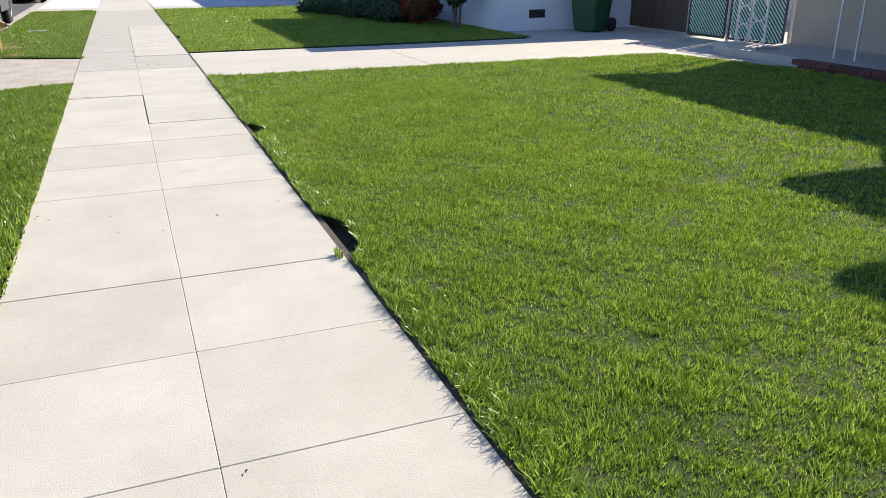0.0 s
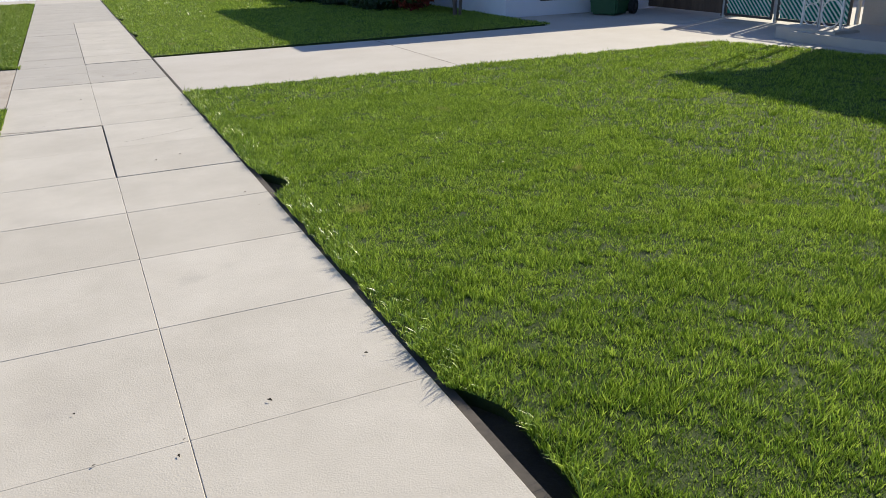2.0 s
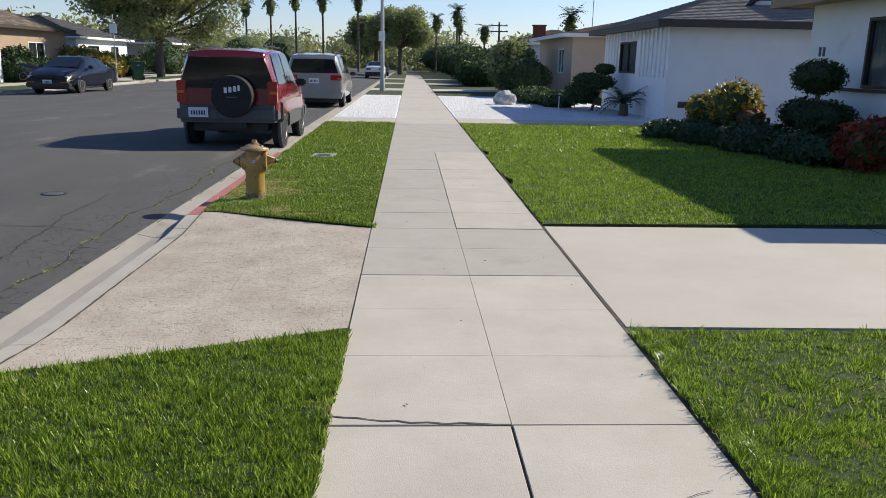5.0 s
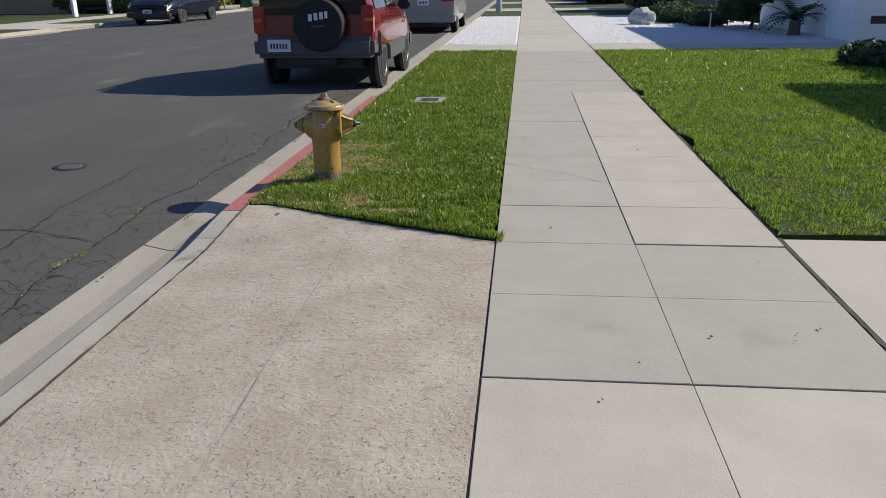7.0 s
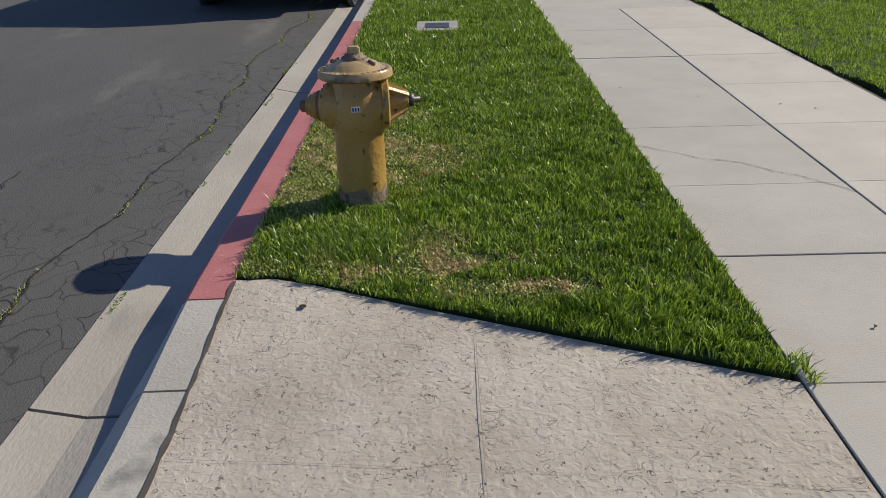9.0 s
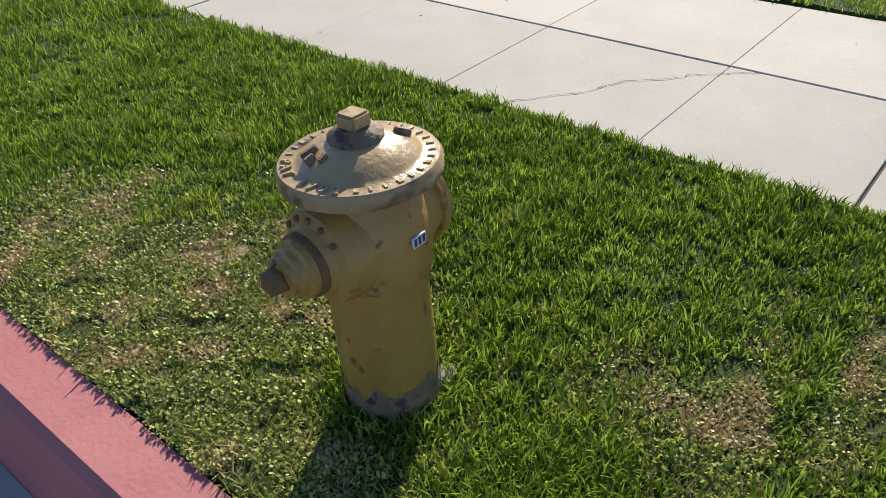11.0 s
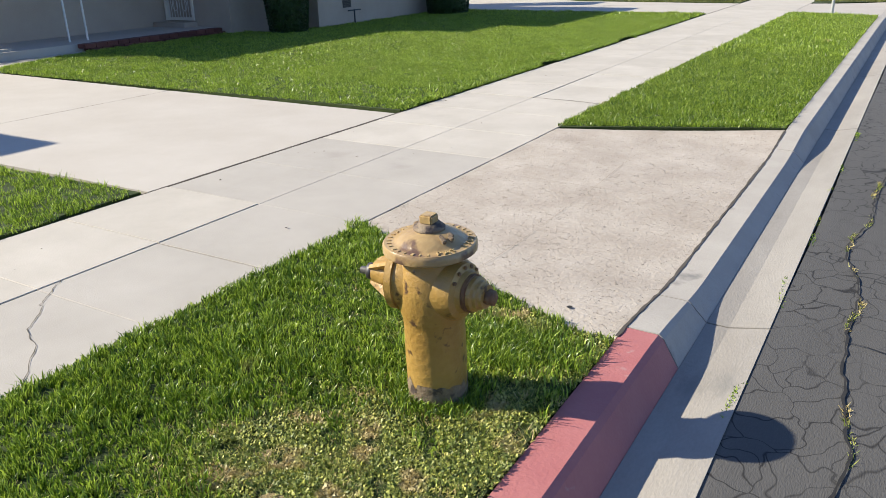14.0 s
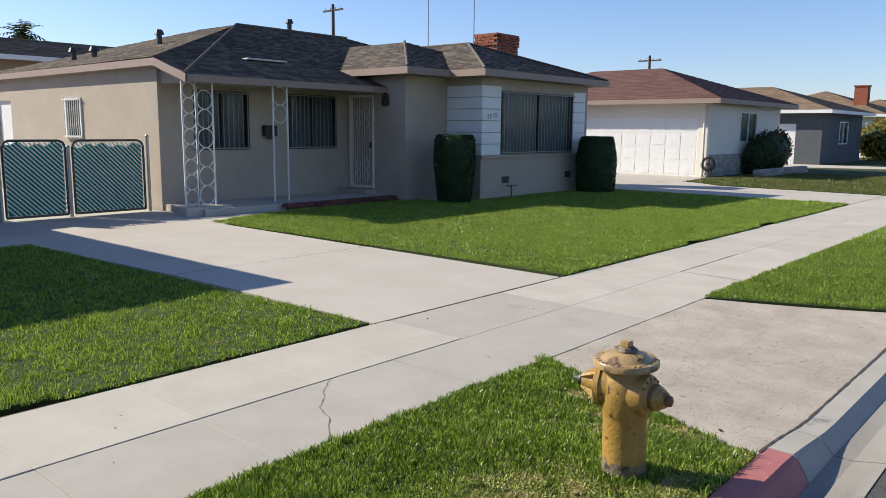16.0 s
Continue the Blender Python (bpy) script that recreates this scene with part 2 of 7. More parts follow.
M["cladding"] = mat("grey_plastic_cladding", (0.065, 0.068, 0.072), (0.10, 0.104, 0.108), 6, 0.6)
M["blackplastic"] = mat("black_plastic", (0.012, 0.012, 0.013), (0.024, 0.024, 0.025), 6, 0.55)
M["rubber"] = mat("tyre_rubber", (0.012, 0.012, 0.012), (0.028, 0.027, 0.026), 9, 0.85, bump=0.3)
M["alloy"] = mat("alloy_wheel", (0.32, 0.32, 0.32), (0.45, 0.45, 0.45), 8, 0.35, metal=0.8)
M["redlens"] = mat("red_lamp_lens", (0.30, 0.006, 0.006), (0.42, 0.015, 0.012), 5, 0.15, coat=0.8)
M["amber"] = mat("amber_lamp_lens", (0.5, 0.13, 0.012), (0.6, 0.18, 0.02), 5, 0.15, coat=0.8)
M["clearlens"] = mat("clear_lamp_lens", (0.55, 0.56, 0.57), (0.7, 0.7, 0.71), 5, 0.1, coat=0.8)
M["plate"] = mat("number_plate", (0.62, 0.63, 0.66), (0.7, 0.71, 0.74), 5, 0.5)
M["ink"] = mat("dark_blue_ink", (0.03, 0.04, 0.11), (0.05, 0.06, 0.14), 5, 0.6)
M["bin"] = mat("green_plastic", (0.008, 0.055, 0.018), (0.014, 0.085, 0.03), 3, 0.5, bump=0.1)
M["hedge"] = mat("clipped_hedge_leaf", (0.010, 0.032, 0.006), (0.035, 0.085, 0.014), 5, 0.55, fine=20, island=0.9, transl=0.15)
M["leaf"] = mat("dark_shrub_leaf", (0.022, 0.048, 0.012), (0.075, 0.115, 0.03), 3, 0.75, fine=20, island=0.9, transl=0.2)
M["leaf_olive"] = mat("olive_tree_leaf", (0.19, 0.22, 0.085), (0.44, 0.45, 0.19), 0.8, 0.7, fine=6, island=0.9, transl=0.45)
M["leaf_yellow"] = mat("yellow_green_leaf", (0.20, 0.16, 0.015), (0.50, 0.33, 0.05), 3, 0.5, fine=12, island=0.9, transl=0.3)
M["leaf_red"] = mat("red_shrub_leaf", (0.11, 0.014, 0.008), (0.34, 0.055, 0.022), 3, 0.5, fine=12, island=0.9, transl=0.25)
M["palm"] = mat("palm_leaf", (0.022, 0.038, 0.014), (0.06, 0.085, 0.03), 3, 0.5, fine=10, island=0.8, transl=0.2)
M["bark"] = mat("grey_brown_bark", (0.09, 0.07, 0.052), (0.19, 0.155, 0.12), 5, 0.95, bump=0.9, fine=30, stretch=(3, 3, 0.6))
M["rock"] = mat("pale_rock", (0.40, 0.40, 0.39), (0.56, 0.56, 0.55), 3, 0.9, bump=0.9, fine=25)
M["pole"] = mat("galvanised_pole", (0.40, 0.40, 0.39), (0.52, 0.52, 0.5), 4, 0.55, metal=0.3)
M["timber"] = mat("utility_pole_timber", (0.06, 0.045, 0.035), (0.11, 0.085, 0.065), 4, 0.9)
M["lid"] = mat("meter_box_concrete", (0.25, 0.235, 0.20), (0.38, 0.36, 0.32), 9, 0.9, bump=0.5)
M["far"] = mat("distant_ground", (0.10, 0.095, 0.07), (0.16, 0.15, 0.11), 0.05, 1.0, fine=1)


# ---- mesh helpers ----
def part(name, bm, material, parent=None, label=""):
    me = bpy.data.meshes.new(name)
    bm.to_mesh(me)
    bm.free()
    me.materials.append(material)
    ob = new(name, me)
    if parent:
        ob.parent = parent
    if label:
        ob["label"] = label
    return ob


def fast_mesh(name, verts, faces_flat, totals, material, parent=None):
    """A mesh object from numpy arrays."""
    me = bpy.data.meshes.new(name)
    me.vertices.add(len(verts))
    me.vertices.foreach_set("co", np.ascontiguousarray(verts, dtype=np.float32).ravel())
    me.loops.add(len(faces_flat))
    me.loops.foreach_set("vertex_index", np.ascontiguousarray(faces_flat, dtype=np.int32))
    me.polygons.add(len(totals))
    starts = np.concatenate(([0], np.cumsum(totals)[:-1])).astype(np.int32)
    me.polygons.foreach_set("loop_start", starts)
    me.update(calc_edges=True)
    me.materials.append(material)
    ob = new(name, me)
    if parent:
        ob.parent = parent
    return ob


def box(bm, x0, x1, y0, y1, z0, z1, bevel=0.0):
    r = bmesh.ops.create_cube(bm, size=1, matrix=Matrix.Translation(((x0 + x1) / 2, (y0 + y1) / 2, (z0 + z1) / 2)) @ Matrix.Diagonal((x1 - x0, y1 - y0, z1 - z0, 1)))
    if bevel:
        es = list({e for v in r["verts"] for e in v.link_edges})
        bmesh.ops.bevel(bm, geom=es, offset=bevel, segments=2, affect="EDGES")
    return bm


def bx(x0, x1, y0, y1, z0, z1, bevel=0.0):
    return box(bmesh.new(), min(x0, x1), max(x0, x1), min(y0, y1), max(y0, y1), z0, z1, bevel)


def cyl(bm, p0, p1, r0, r1=None, seg=16, caps=True):
    p0, p1 = Vector(p0), Vector(p1)
    d = p1 - p0
    m = Matrix.Translation((p0 + p1) / 2) @ d.to_track_quat("Z", "Y").to_matrix().to_4x4()
    bmesh.ops.create_cone(bm, cap_ends=caps, segments=seg, radius1=r0, radius2=r0 if r1 is None else r1, depth=d.length, matrix=m)
    return bm


def lathe(profile, seg=32, m=Matrix()):
    """Turn (radius, height) pairs about z."""
    bm = bmesh.new()
    rings = []
    for r, z in profile:
        rings.append([bm.verts.new(m @ Vector((max(r, 0.0005) * math.cos(2 * math.pi * i / seg), max(r, 0.0005) * math.sin(2 * math.pi * i / seg), z))) for i in range(seg)])
    for a, b in zip(rings, rings[1:]):
        for i in range(seg):
            f = bm.faces.new((a[i], a[(i + 1) % seg], b[(i + 1) % seg], b[i]))
            f.smooth = True
    bm.faces.new(rings[0][::-1])
    bm.faces.new(rings[-1])
    return bm


def smooth(ob, angle=40):
    for p in ob.data.polygons:
        p.use_smooth = True
    ob.data.set_sharp_from_angle(angle=radians(angle))
    return ob


def prism(pts, z0, z1):
    """An upright slab over a polygon."""
    bm = bmesh.new()
    a = [bm.verts.new((x, y, z0)) for x, y in pts]
    b = [bm.verts.new((x, y, z1)) for x, y in pts]
    n = len(pts)
    bm.faces.new(b)
    bm.faces.new(a[::-1])
    for i in range(n):
        bm.faces.new((a[i], a[(i + 1) % n], b[(i + 1) % n], b[i]))
    bmesh.ops.recalc_face_normals(bm, faces=bm.faces)
    return bm


def empty(name, loc=(0, 0, 0)):
    e = new(name)
    e.location = loc
    return e


rng = np.random.default_rng(7)


def leaves(name, blobs, count, size, material, parent, flat=0.0, shell=0.55):
    """Many small leaf quads scattered through a set of ellipsoids (x, y, z, rx, ry, rz)."""
    vol = np.array([b[3] * b[4] * b[5] for b in blobs]) ** 0.7
    pick = rng.choice(len(blobs), count, p=vol / vol.sum())
    b = np.array(blobs)[pick]
    d = rng.normal(size=(count, 3))
    d /= np.linalg.norm(d, axis=1)[:, None]
    r = (shell + (1 - shell) * rng.random(count)) * (0.86 + 0.26 * rng.random(count))
    c = b[:, :3] + d * r[:, None] * b[:, 3:6]
    u = rng.normal(size=(count, 3))
    u[:, 2] *= 1 - flat
    u /= np.linalg.norm(u, axis=1)[:, None]
    w = np.cross(u, rng.normal(size=(count, 3)))
    w /= np.linalg.norm(w, axis=1)[:, None] + 1e-6
    s = size * (0.6 + 0.8 * rng.random(count))[:, None]
    v = np.stack([c - u * s, c + w * s * 0.45, c + u * s, c - w * s * 0.45], 1).reshape(-1, 3)
    return fast_mesh(name, v, np.arange(4 * count), np.full(count, 4), material, parent)


def blades(name, x, y, z, h, w, material, lean=0.6, parent=None, f=None, simple=False):
    """Grass: one bent blade at each place; f is the way in which it leans."""
    n = len(x)
    a = rng.random(n) * 2 * math.pi
    if f is None:
        f = rng.random(n) * 2 * math.pi
    l = h * lean * (0.25 + 0.75 * rng.random(n))
    ux, uy = np.cos(a) * w / 2, np.sin(a) * w / 2
    dx, dy = np.cos(f) * l, np.sin(f) * l
    if simple:
        P = np.empty((n, 3, 3), np.float32)
        P[:, 0] = np.stack([x - ux, y - uy, z], 1)
        P[:, 1] = np.stack([x + ux, y + uy, z], 1)
        P[:, 2] = np.stack([x + dx, y + dy, z + h * (1 - 0.25 * rng.random(n))], 1)
        return fast_mesh(name, P.reshape(-1, 3), np.arange(3 * n), np.full(n, 3), material, parent)
    P = np.empty((n, 5, 3), np.float32)
    P[:, 0] = np.stack([x - ux, y - uy, z], 1)
    P[:, 1] = np.stack([x + ux, y + uy, z], 1)
    P[:, 2] = np.stack([x + ux * 0.8 + dx * 0.35, y + uy * 0.8 + dy * 0.35, z + h * 0.6], 1)
    P[:, 3] = np.stack([x - ux * 0.8 + dx * 0.35, y - uy * 0.8 + dy * 0.35, z + h * 0.6], 1)
    P[:, 4] = np.stack([x + dx, y + dy, z + h * (1 - 0.25 * rng.random(n))], 1)
    k = np.arange(n)[:, None] * 5
    F = np.concatenate([k + np.array([[0, 1, 2, 3]]), k + np.array([[3, 2, 4]])], 1).ravel()
    T = np.tile([4, 3], n)
    return fast_mesh(name, P.reshape(-1, 3), F, T, material, parent)


def clump(x, y, s, seed=0.0):
    """Smooth pseudo-random field, about -1 to 1."""
    return (np.sin(x * 1.7 * s + seed) * np.cos(y * 2.3 * s - seed * 1.3) + np.sin(x * 3.9 * s + y * 2.9 * s + seed * 2.1) * 0.6 + np.cos(x * 0.9 * s - y * 4.7 * s + seed) * 0.5) / 2.1


# ---- asphalt cracks ----
def crack_asphalt():
    m = M["asphalt"]
    n, ln = m.node_tree.nodes, m.node_tree.links
    p = n["Principled BSDF"]
    old = p.inputs["Base Color"].links[0].from_socket
    geo = n.new("ShaderNodeNewGeometry")
    mp = n.new("ShaderNodeMapping")
    mp.inputs["Scale"].default_value = (1.5, 1.25, 0)
    ln.new(geo.outputs["Position"], mp.inputs[0])
    wob = n.new("ShaderNodeTexNoise")
    wob.inputs["Scale"].default_value = 4
    ln.new(mp.outputs[0], wob.inputs["Vector"])
    va = n.new("ShaderNodeVectorMath")
    va.operation = "MULTIPLY_ADD"
    va.inputs[1].default_value = (0.34, 0.34, 0)
    ln.new(wob.outputs["Color"], va.inputs[0])
    ln.new(mp.outputs[0], va.inputs[2])
    vo = n.new("ShaderNodeTexVoronoi")
    vo.feature = "DISTANCE_TO_EDGE"
    vo.inputs["Scale"].default_value = 5.0
    ln.new(va.outputs[0], vo.inputs["Vector"])
    thin = n.new("ShaderNodeMapRange")
    thin.inputs[1].default_value, thin.inputs[2].default_value, thin.inputs[3].default_value, thin.inputs[4].default_value = 0.004, 0.028, 1, 0
    ln.new(vo.outputs["Distance"], thin.inputs[0])
    sx = n.new("ShaderNodeSeparateXYZ")
    ln.new(geo.outputs["Position"], sx.inputs[0])
    edge = n.new("ShaderNodeMapRange")
    edge.inputs[1].default_value, edge.inputs[2].default_value = -4.0, -3.05
    ln.new(sx.outputs[0], edge.inputs[0])
    lg = n.new("ShaderNodeTexNoise")
    lg.inputs["Scale"].default_value = 0.7
    ln.new(geo.outputs["Position"], lg.inputs["Vector"])
    keep = n.new("ShaderNodeMapRange")
    keep.inputs[1].default_value, keep.inputs[2].default_value = 0.36, 0.5
    ln.new(lg.outputs["Fac"], keep.inputs[0])
    k1 = n.new("ShaderNodeMath")
    k1.operation = "MULTIPLY"
    ln.new(edge.outputs[0], k1.inputs[0])
    ln.new(keep.outputs[0], k1.inputs[1])
    k2 = n.new("ShaderNodeMath")
    k2.operation = "MULTIPLY"
    ln.new(k1.outputs[0], k2.inputs[0])
    ln.new(thin.outputs[0], k2.inputs[1])
    mx = n.new("ShaderNodeMix")
    mx.data_type = "RGBA"
    mx.inputs[7].default_value = (0.012, 0.011, 0.010, 1)
    ln.new(k2.outputs[0], mx.inputs[0])
    ln.new(old, mx.inputs[6])
    ln.new(mx.outputs[2], p.inputs["Base Color"])


crack_asphalt()


def pit_concrete():
    """Ragged shrinkage cracks and pits in the worn crossing."""
    m = M["apron"]
    n, ln = m.node_tree.nodes, m.node_tree.links
    p = n["Principled BSDF"]
    old = p.inputs["Base Color"].links[0].from_socket
    geo = n.new("ShaderNodeNewGeometry")

    def tex(scale, detail, distort=0.0):
        t = n.new("ShaderNodeTexNoise")
        t.inputs["Scale"].default_value, t.inputs["Detail"].default_value, t.inputs["Distortion"].default_value = scale, detail, distort
        ln.new(geo.outputs["Position"], t.inputs["Vector"])
        return t.outputs["Fac"]

    def rng_map(src, a, b, c, d):
        r = n.new("ShaderNodeMapRange")
        for i, v in enumerate((a, b, c, d)):
            r.inputs[i + 1].default_value = v
        ln.new(src, r.inputs[0])
        return r.outputs[0]

    def op(kind, a, b):
        k = n.new("ShaderNodeMath")
        k.operation = kind
        ln.new(a, k.inputs[0])
        if isinstance(b, float):
            k.inputs[1].default_value = b
        else:
            ln.new(b, k.inputs[1])
        return k.outputs[0]
    ridge = op("ABSOLUTE", op("SUBTRACT", tex(26, 3, 0.9), 0.5), 0.0)
    line = op("MULTIPLY", rng_map(ridge, 0.002, 0.016, 1, 0), rng_map(tex(19, 2), 0.54, 0.66, 0, 1))
    pit = rng_map(tex(75, 2), 0.66, 0.72, 0, 1)
    marks = op("MAXIMUM", line, pit)
    mx = n.new("ShaderNodeMix")
    mx.data_type = "RGBA"
    mx.inputs[7].default_value = (0.13, 0.105, 0.082, 1)
    ln.new(op("MULTIPLY", marks, 0.6), mx.inputs[0])
    ln.new(old, mx.inputs[6])
    ln.new(mx.outputs[2], p.inputs["Base Color"])
    height = op("SUBTRACT", op("MULTIPLY", tex(42, 5, 0.6), 1.1), marks)
    bp = n.new("ShaderNodeBump")
    bp.inputs["Strength"].default_value, bp.inputs["Distance"].default_value = 0.8, 0.006
    ln.new(height, bp.inputs["Height"])
    ln.new(bp.outputs[0], p.inputs["Normal"])


pit_concrete()

# ---- ground, road, kerbs ----
KB, KF, KG, AE = -2.32, -2.46, -2.52, -2.76      # kerb back, kerb front, foot of kerb, gutter's edge
FAR = -15.75


def apron_dip(y):
    """How far the kerb is dropped at the driveway crossings (0 to 1)."""
    d = 0.0
    for a, b, c, e in ((9.75, 10.75, 12.9, 13.75), (-5.2, -4.2, -1.6, -0.6), (-24.5, -23.5, -20.5, -19.5)):
        if a < y < e:
            d = min(1, (y - a) / (b - a), (e - y) / (e - c))
    return d * d * (3 - 2 * d)


def ktop(y):
    return 0.005 - 0.06 * apron_dip(y)


tagged(part("ground", bx(-2500, 2500, -2500, 2500, -1.2, -0.30), M["far"]), "dry brown earth reaching to the horizon", "ground", kind="structure")


def road_z(x):
    u = (x - AE) / (FAR - AE)
    return -0.095 + 0.13 * 4 * u * (1 - u)


def road():
    bm = bmesh.new()
    xs = [AE - 0.004 + (FAR - AE) * i / 40 for i in range(41)]
    ys = [-160, -60, -20, 0] + [2 + 1.0 * i for i in range(30)] + [40, 60, 100, 200, 420]
    g = [[bm.verts.new((x + (0.02 * math.sin(y * 5.1) + 0.012 * math.sin(y * 13.7) if i == 0 else 0), y, road_z(x) + 0.006 * noise.noise((x * 0.8, y * 0.5, 0)))) for i, x in enumerate(xs)] for y in ys]
    for a, b in zip(g, g[1:]):
        for i in range(40):
            bm.faces.new((a[i + 1], a[i], b[i], b[i + 1])).smooth = True
    return bm


tagged(part("road", road(), M["asphalt"]), "worn dark grey asphalt street cracked along the gutter", "road", kind="structure")


def sweep(sec, ys):
    """A solid strip along y; sec(y) gives its (x, z) outline."""
    bm = bmesh.new()
    g = [[bm.verts.new((x, y, z)) for x, z in sec(y)] for y in ys]
    n = len(g[0])
    for a, b in zip(g, g[1:]):
        for i in range(n):
            bm.faces.new((a[i], a[(i + 1) % n], b[(i + 1) % n], b[i]))
    bm.faces.new(g[0][::-1])
    bm.faces.new(g[-1])
    bmesh.ops.recalc_face_normals(bm, faces=bm.faces)
    return bm


def kerb_sec(y):
    t = ktop(y)
    return [(KB, -0.28), (KB, t), (KF + 0.02, t - 0.002), (KF, t - 0.018), (KG, -0.118), (KG, -0.28)]


def steps(a, b, d):
    n = max(1, int(round(abs(b - a) / d)))
    return [a + (b - a) * i / n for i in range(n + 1)]


kerb = tagged(empty("kerb"), "pale concrete kerb with a length painted red beside the hydrant", "kerb", kind="structure")
cuts = [-60, -40, -26, -19, -12.5, -6, -0.2, 3, 6.1, 9.2, 10.4, 13.2, 13.62, 16.1, 18.56, 21.4, 24.3, 29, 36, 60, 110]
for a, b in zip(cuts, cuts[1:]):
    red = 13.6 < a < 18.5
    part("kerb_segment", sweep(kerb_sec, steps(a + 0.004, b - 0.004, 0.12 if -6 < a < 25 else 2)), M["red"] if red else M["kerb"], kerb, "kerb length under worn red paint" if red else "")
gut = tagged(empty("gutter"), "stained concrete gutter along the kerb", "gutter", kind="structure")
gc = [-60, -30, -12, -6, -0.2, 3, 6.1, 9.2, 13.2, 16.6, 20, 25, 36, 60, 110]
for a, b in zip(gc, gc[1:]):
    part("gutter_segment", sweep(lambda y: [(KG - 0.001, -0.3), (KG - 0.001, -0.119), (KG - 0.09, -0.121), (AE, -0.089), (AE, -0.3)], steps(a + 0.006, b - 0.006, 1.5)), M["gutter"], gut)
tagged(part("kerb_bed", bx(AE - 0.02, KB - 0.01, -60, 110, -0.32, -0.135), M["joint"]), "dark dirt filling the kerb joints", "dirt", kind="structure")
fk = tagged(empty("far_kerb"), "pale concrete kerb on the other side of the street", "kerb", kind="structure")
for a, b in ((-60, 0), (0, 33.5), (36.5, 52), (55.5, 120)):
    part("kerb_segment", bx(FAR - 0.16, FAR, a, b, -0.3, 0.03, 0.02), M["kerb"], fk)
    part("gutter_segment", bx(FAR + 0.001, FAR + 0.3, a, b, -0.3, -0.066), M["gutter"], fk)

# ---- pavement slabs ----
walk_way = tagged(empty("pavement"), "pale cast concrete pavement scored into squares", "pavement", kind="structure")
part("bed", bx(-0.735, 0.80, -60, 120, -0.25, -0.0055), M["joint"], walk_way, "dirt in the joints")
WL, WR = -0.73, 0.762
slab_mesh = {}


def slab(x0, x1, y0, y1, g0=0.003, g1=0.003, gl=0.003, gr=0.003, dz=0.0, material="walk"):
    x0, x1, y0, y1 = x0 + gl, x1 - gr, y0 + g0, y1 - g1
    bm = bmesh.new()
    r = 0.0022
    low = [bm.verts.new(c) for c in ((x0, y0, -0.1), (x1, y0, -0.1), (x1, y1, -0.1), (x0, y1, -0.1))]
    mid = [bm.verts.new(c) for c in ((x0, y0, dz - r), (x1, y0, dz - r), (x1, y1, dz - r), (x0, y1, dz - r))]
    top = [bm.verts.new(c) for c in ((x0 + r, y0 + r, dz), (x1 - r, y0 + r, dz), (x1 - r, y1 - r, dz), (x0 + r, y1 - r, dz))]
    for a, b in ((low, mid), (mid, top)):
        for i in range(4):
            bm.faces.new((a[i], a[(i + 1) % 4], b[(i + 1) % 4], b[i]))
    bm.faces.new(top)
    return part("slab", bm, M[material], walk_way)


E_ = 0.005   # wide joint
T_ = 0.0006  # scored line
ys = [(-0.44, E_), (0.32, T_), (1.07, 0.0022), (1.83, T_), (2.57, T_), (3.31, T_), (4.06, 0.0018), (4.82, T_), (5.59, T_), (6.34, T_), (7.06, T_), (7.80, E_), (8.60, T_), (9.42, E_), (10.16, T_), (10.9, T_), (11.63, E_)]
for (a, ga), (b, gb) in zip(ys, ys[1:]):
    c = E_ if 7.7 < a < 9.4 else 0.0006
    dz = random.uniform(-0.002, 0.002)
    slab(WL, 0, a, b, ga, gb, 0, c, dz)
    slab(0, WR, a, b, ga, gb, c, 0, dz + (0.003 if 7.7 < a < 9.4 else 0))
slab(WL, 0, 11.63, 12.4, E_, T_, 0, T_, material="walk_grey")
slab(0, WR, 11.63, 12.4, E_, T_, T_, 0, material="walk_grey")
slab(WL, 0, 12.4, 13.12, T_, T_, 0, T_, material="walk_grey")
slab(0, WR, 12.4, 13.12, T_, E_, T_, 0, material="walk_grey")
ys = [(13.12, T_), (13.83, E_), (14.47, T_), (15.26, T_), (16.06, T_), (16.86, E_), (17.87, T_), (18.88, T_)]
for (a, ga), (b, gb) in zip(ys, ys[1:]):
    slab(WL, 0, a, b, ga, gb, 0, 0.0025, random.uniform(-0.002, 0.001), "walk_grey")
    slab(0, WR, a, b, E_ if a == 13.12 else T_, gb, 0.0025, 0, 0.004)
ys = [18.88, 20.1, 21.4, 22.7, 24.7, 26.4] + [28 + 1.55 * i for i in range(40)]
for a, b in zip(ys, ys[1:]):
    slab(WL, WR, a, b, 0.002, 0.002, 0, 0, 0.0, "walk_grey" if a < 24 else "walk")
for i in range(26):
    slab(WL, WR, -0.44 - 1.5 * (i + 1), -0.44 - 1.5 * i, 0.005, 0.005, 0, 0)


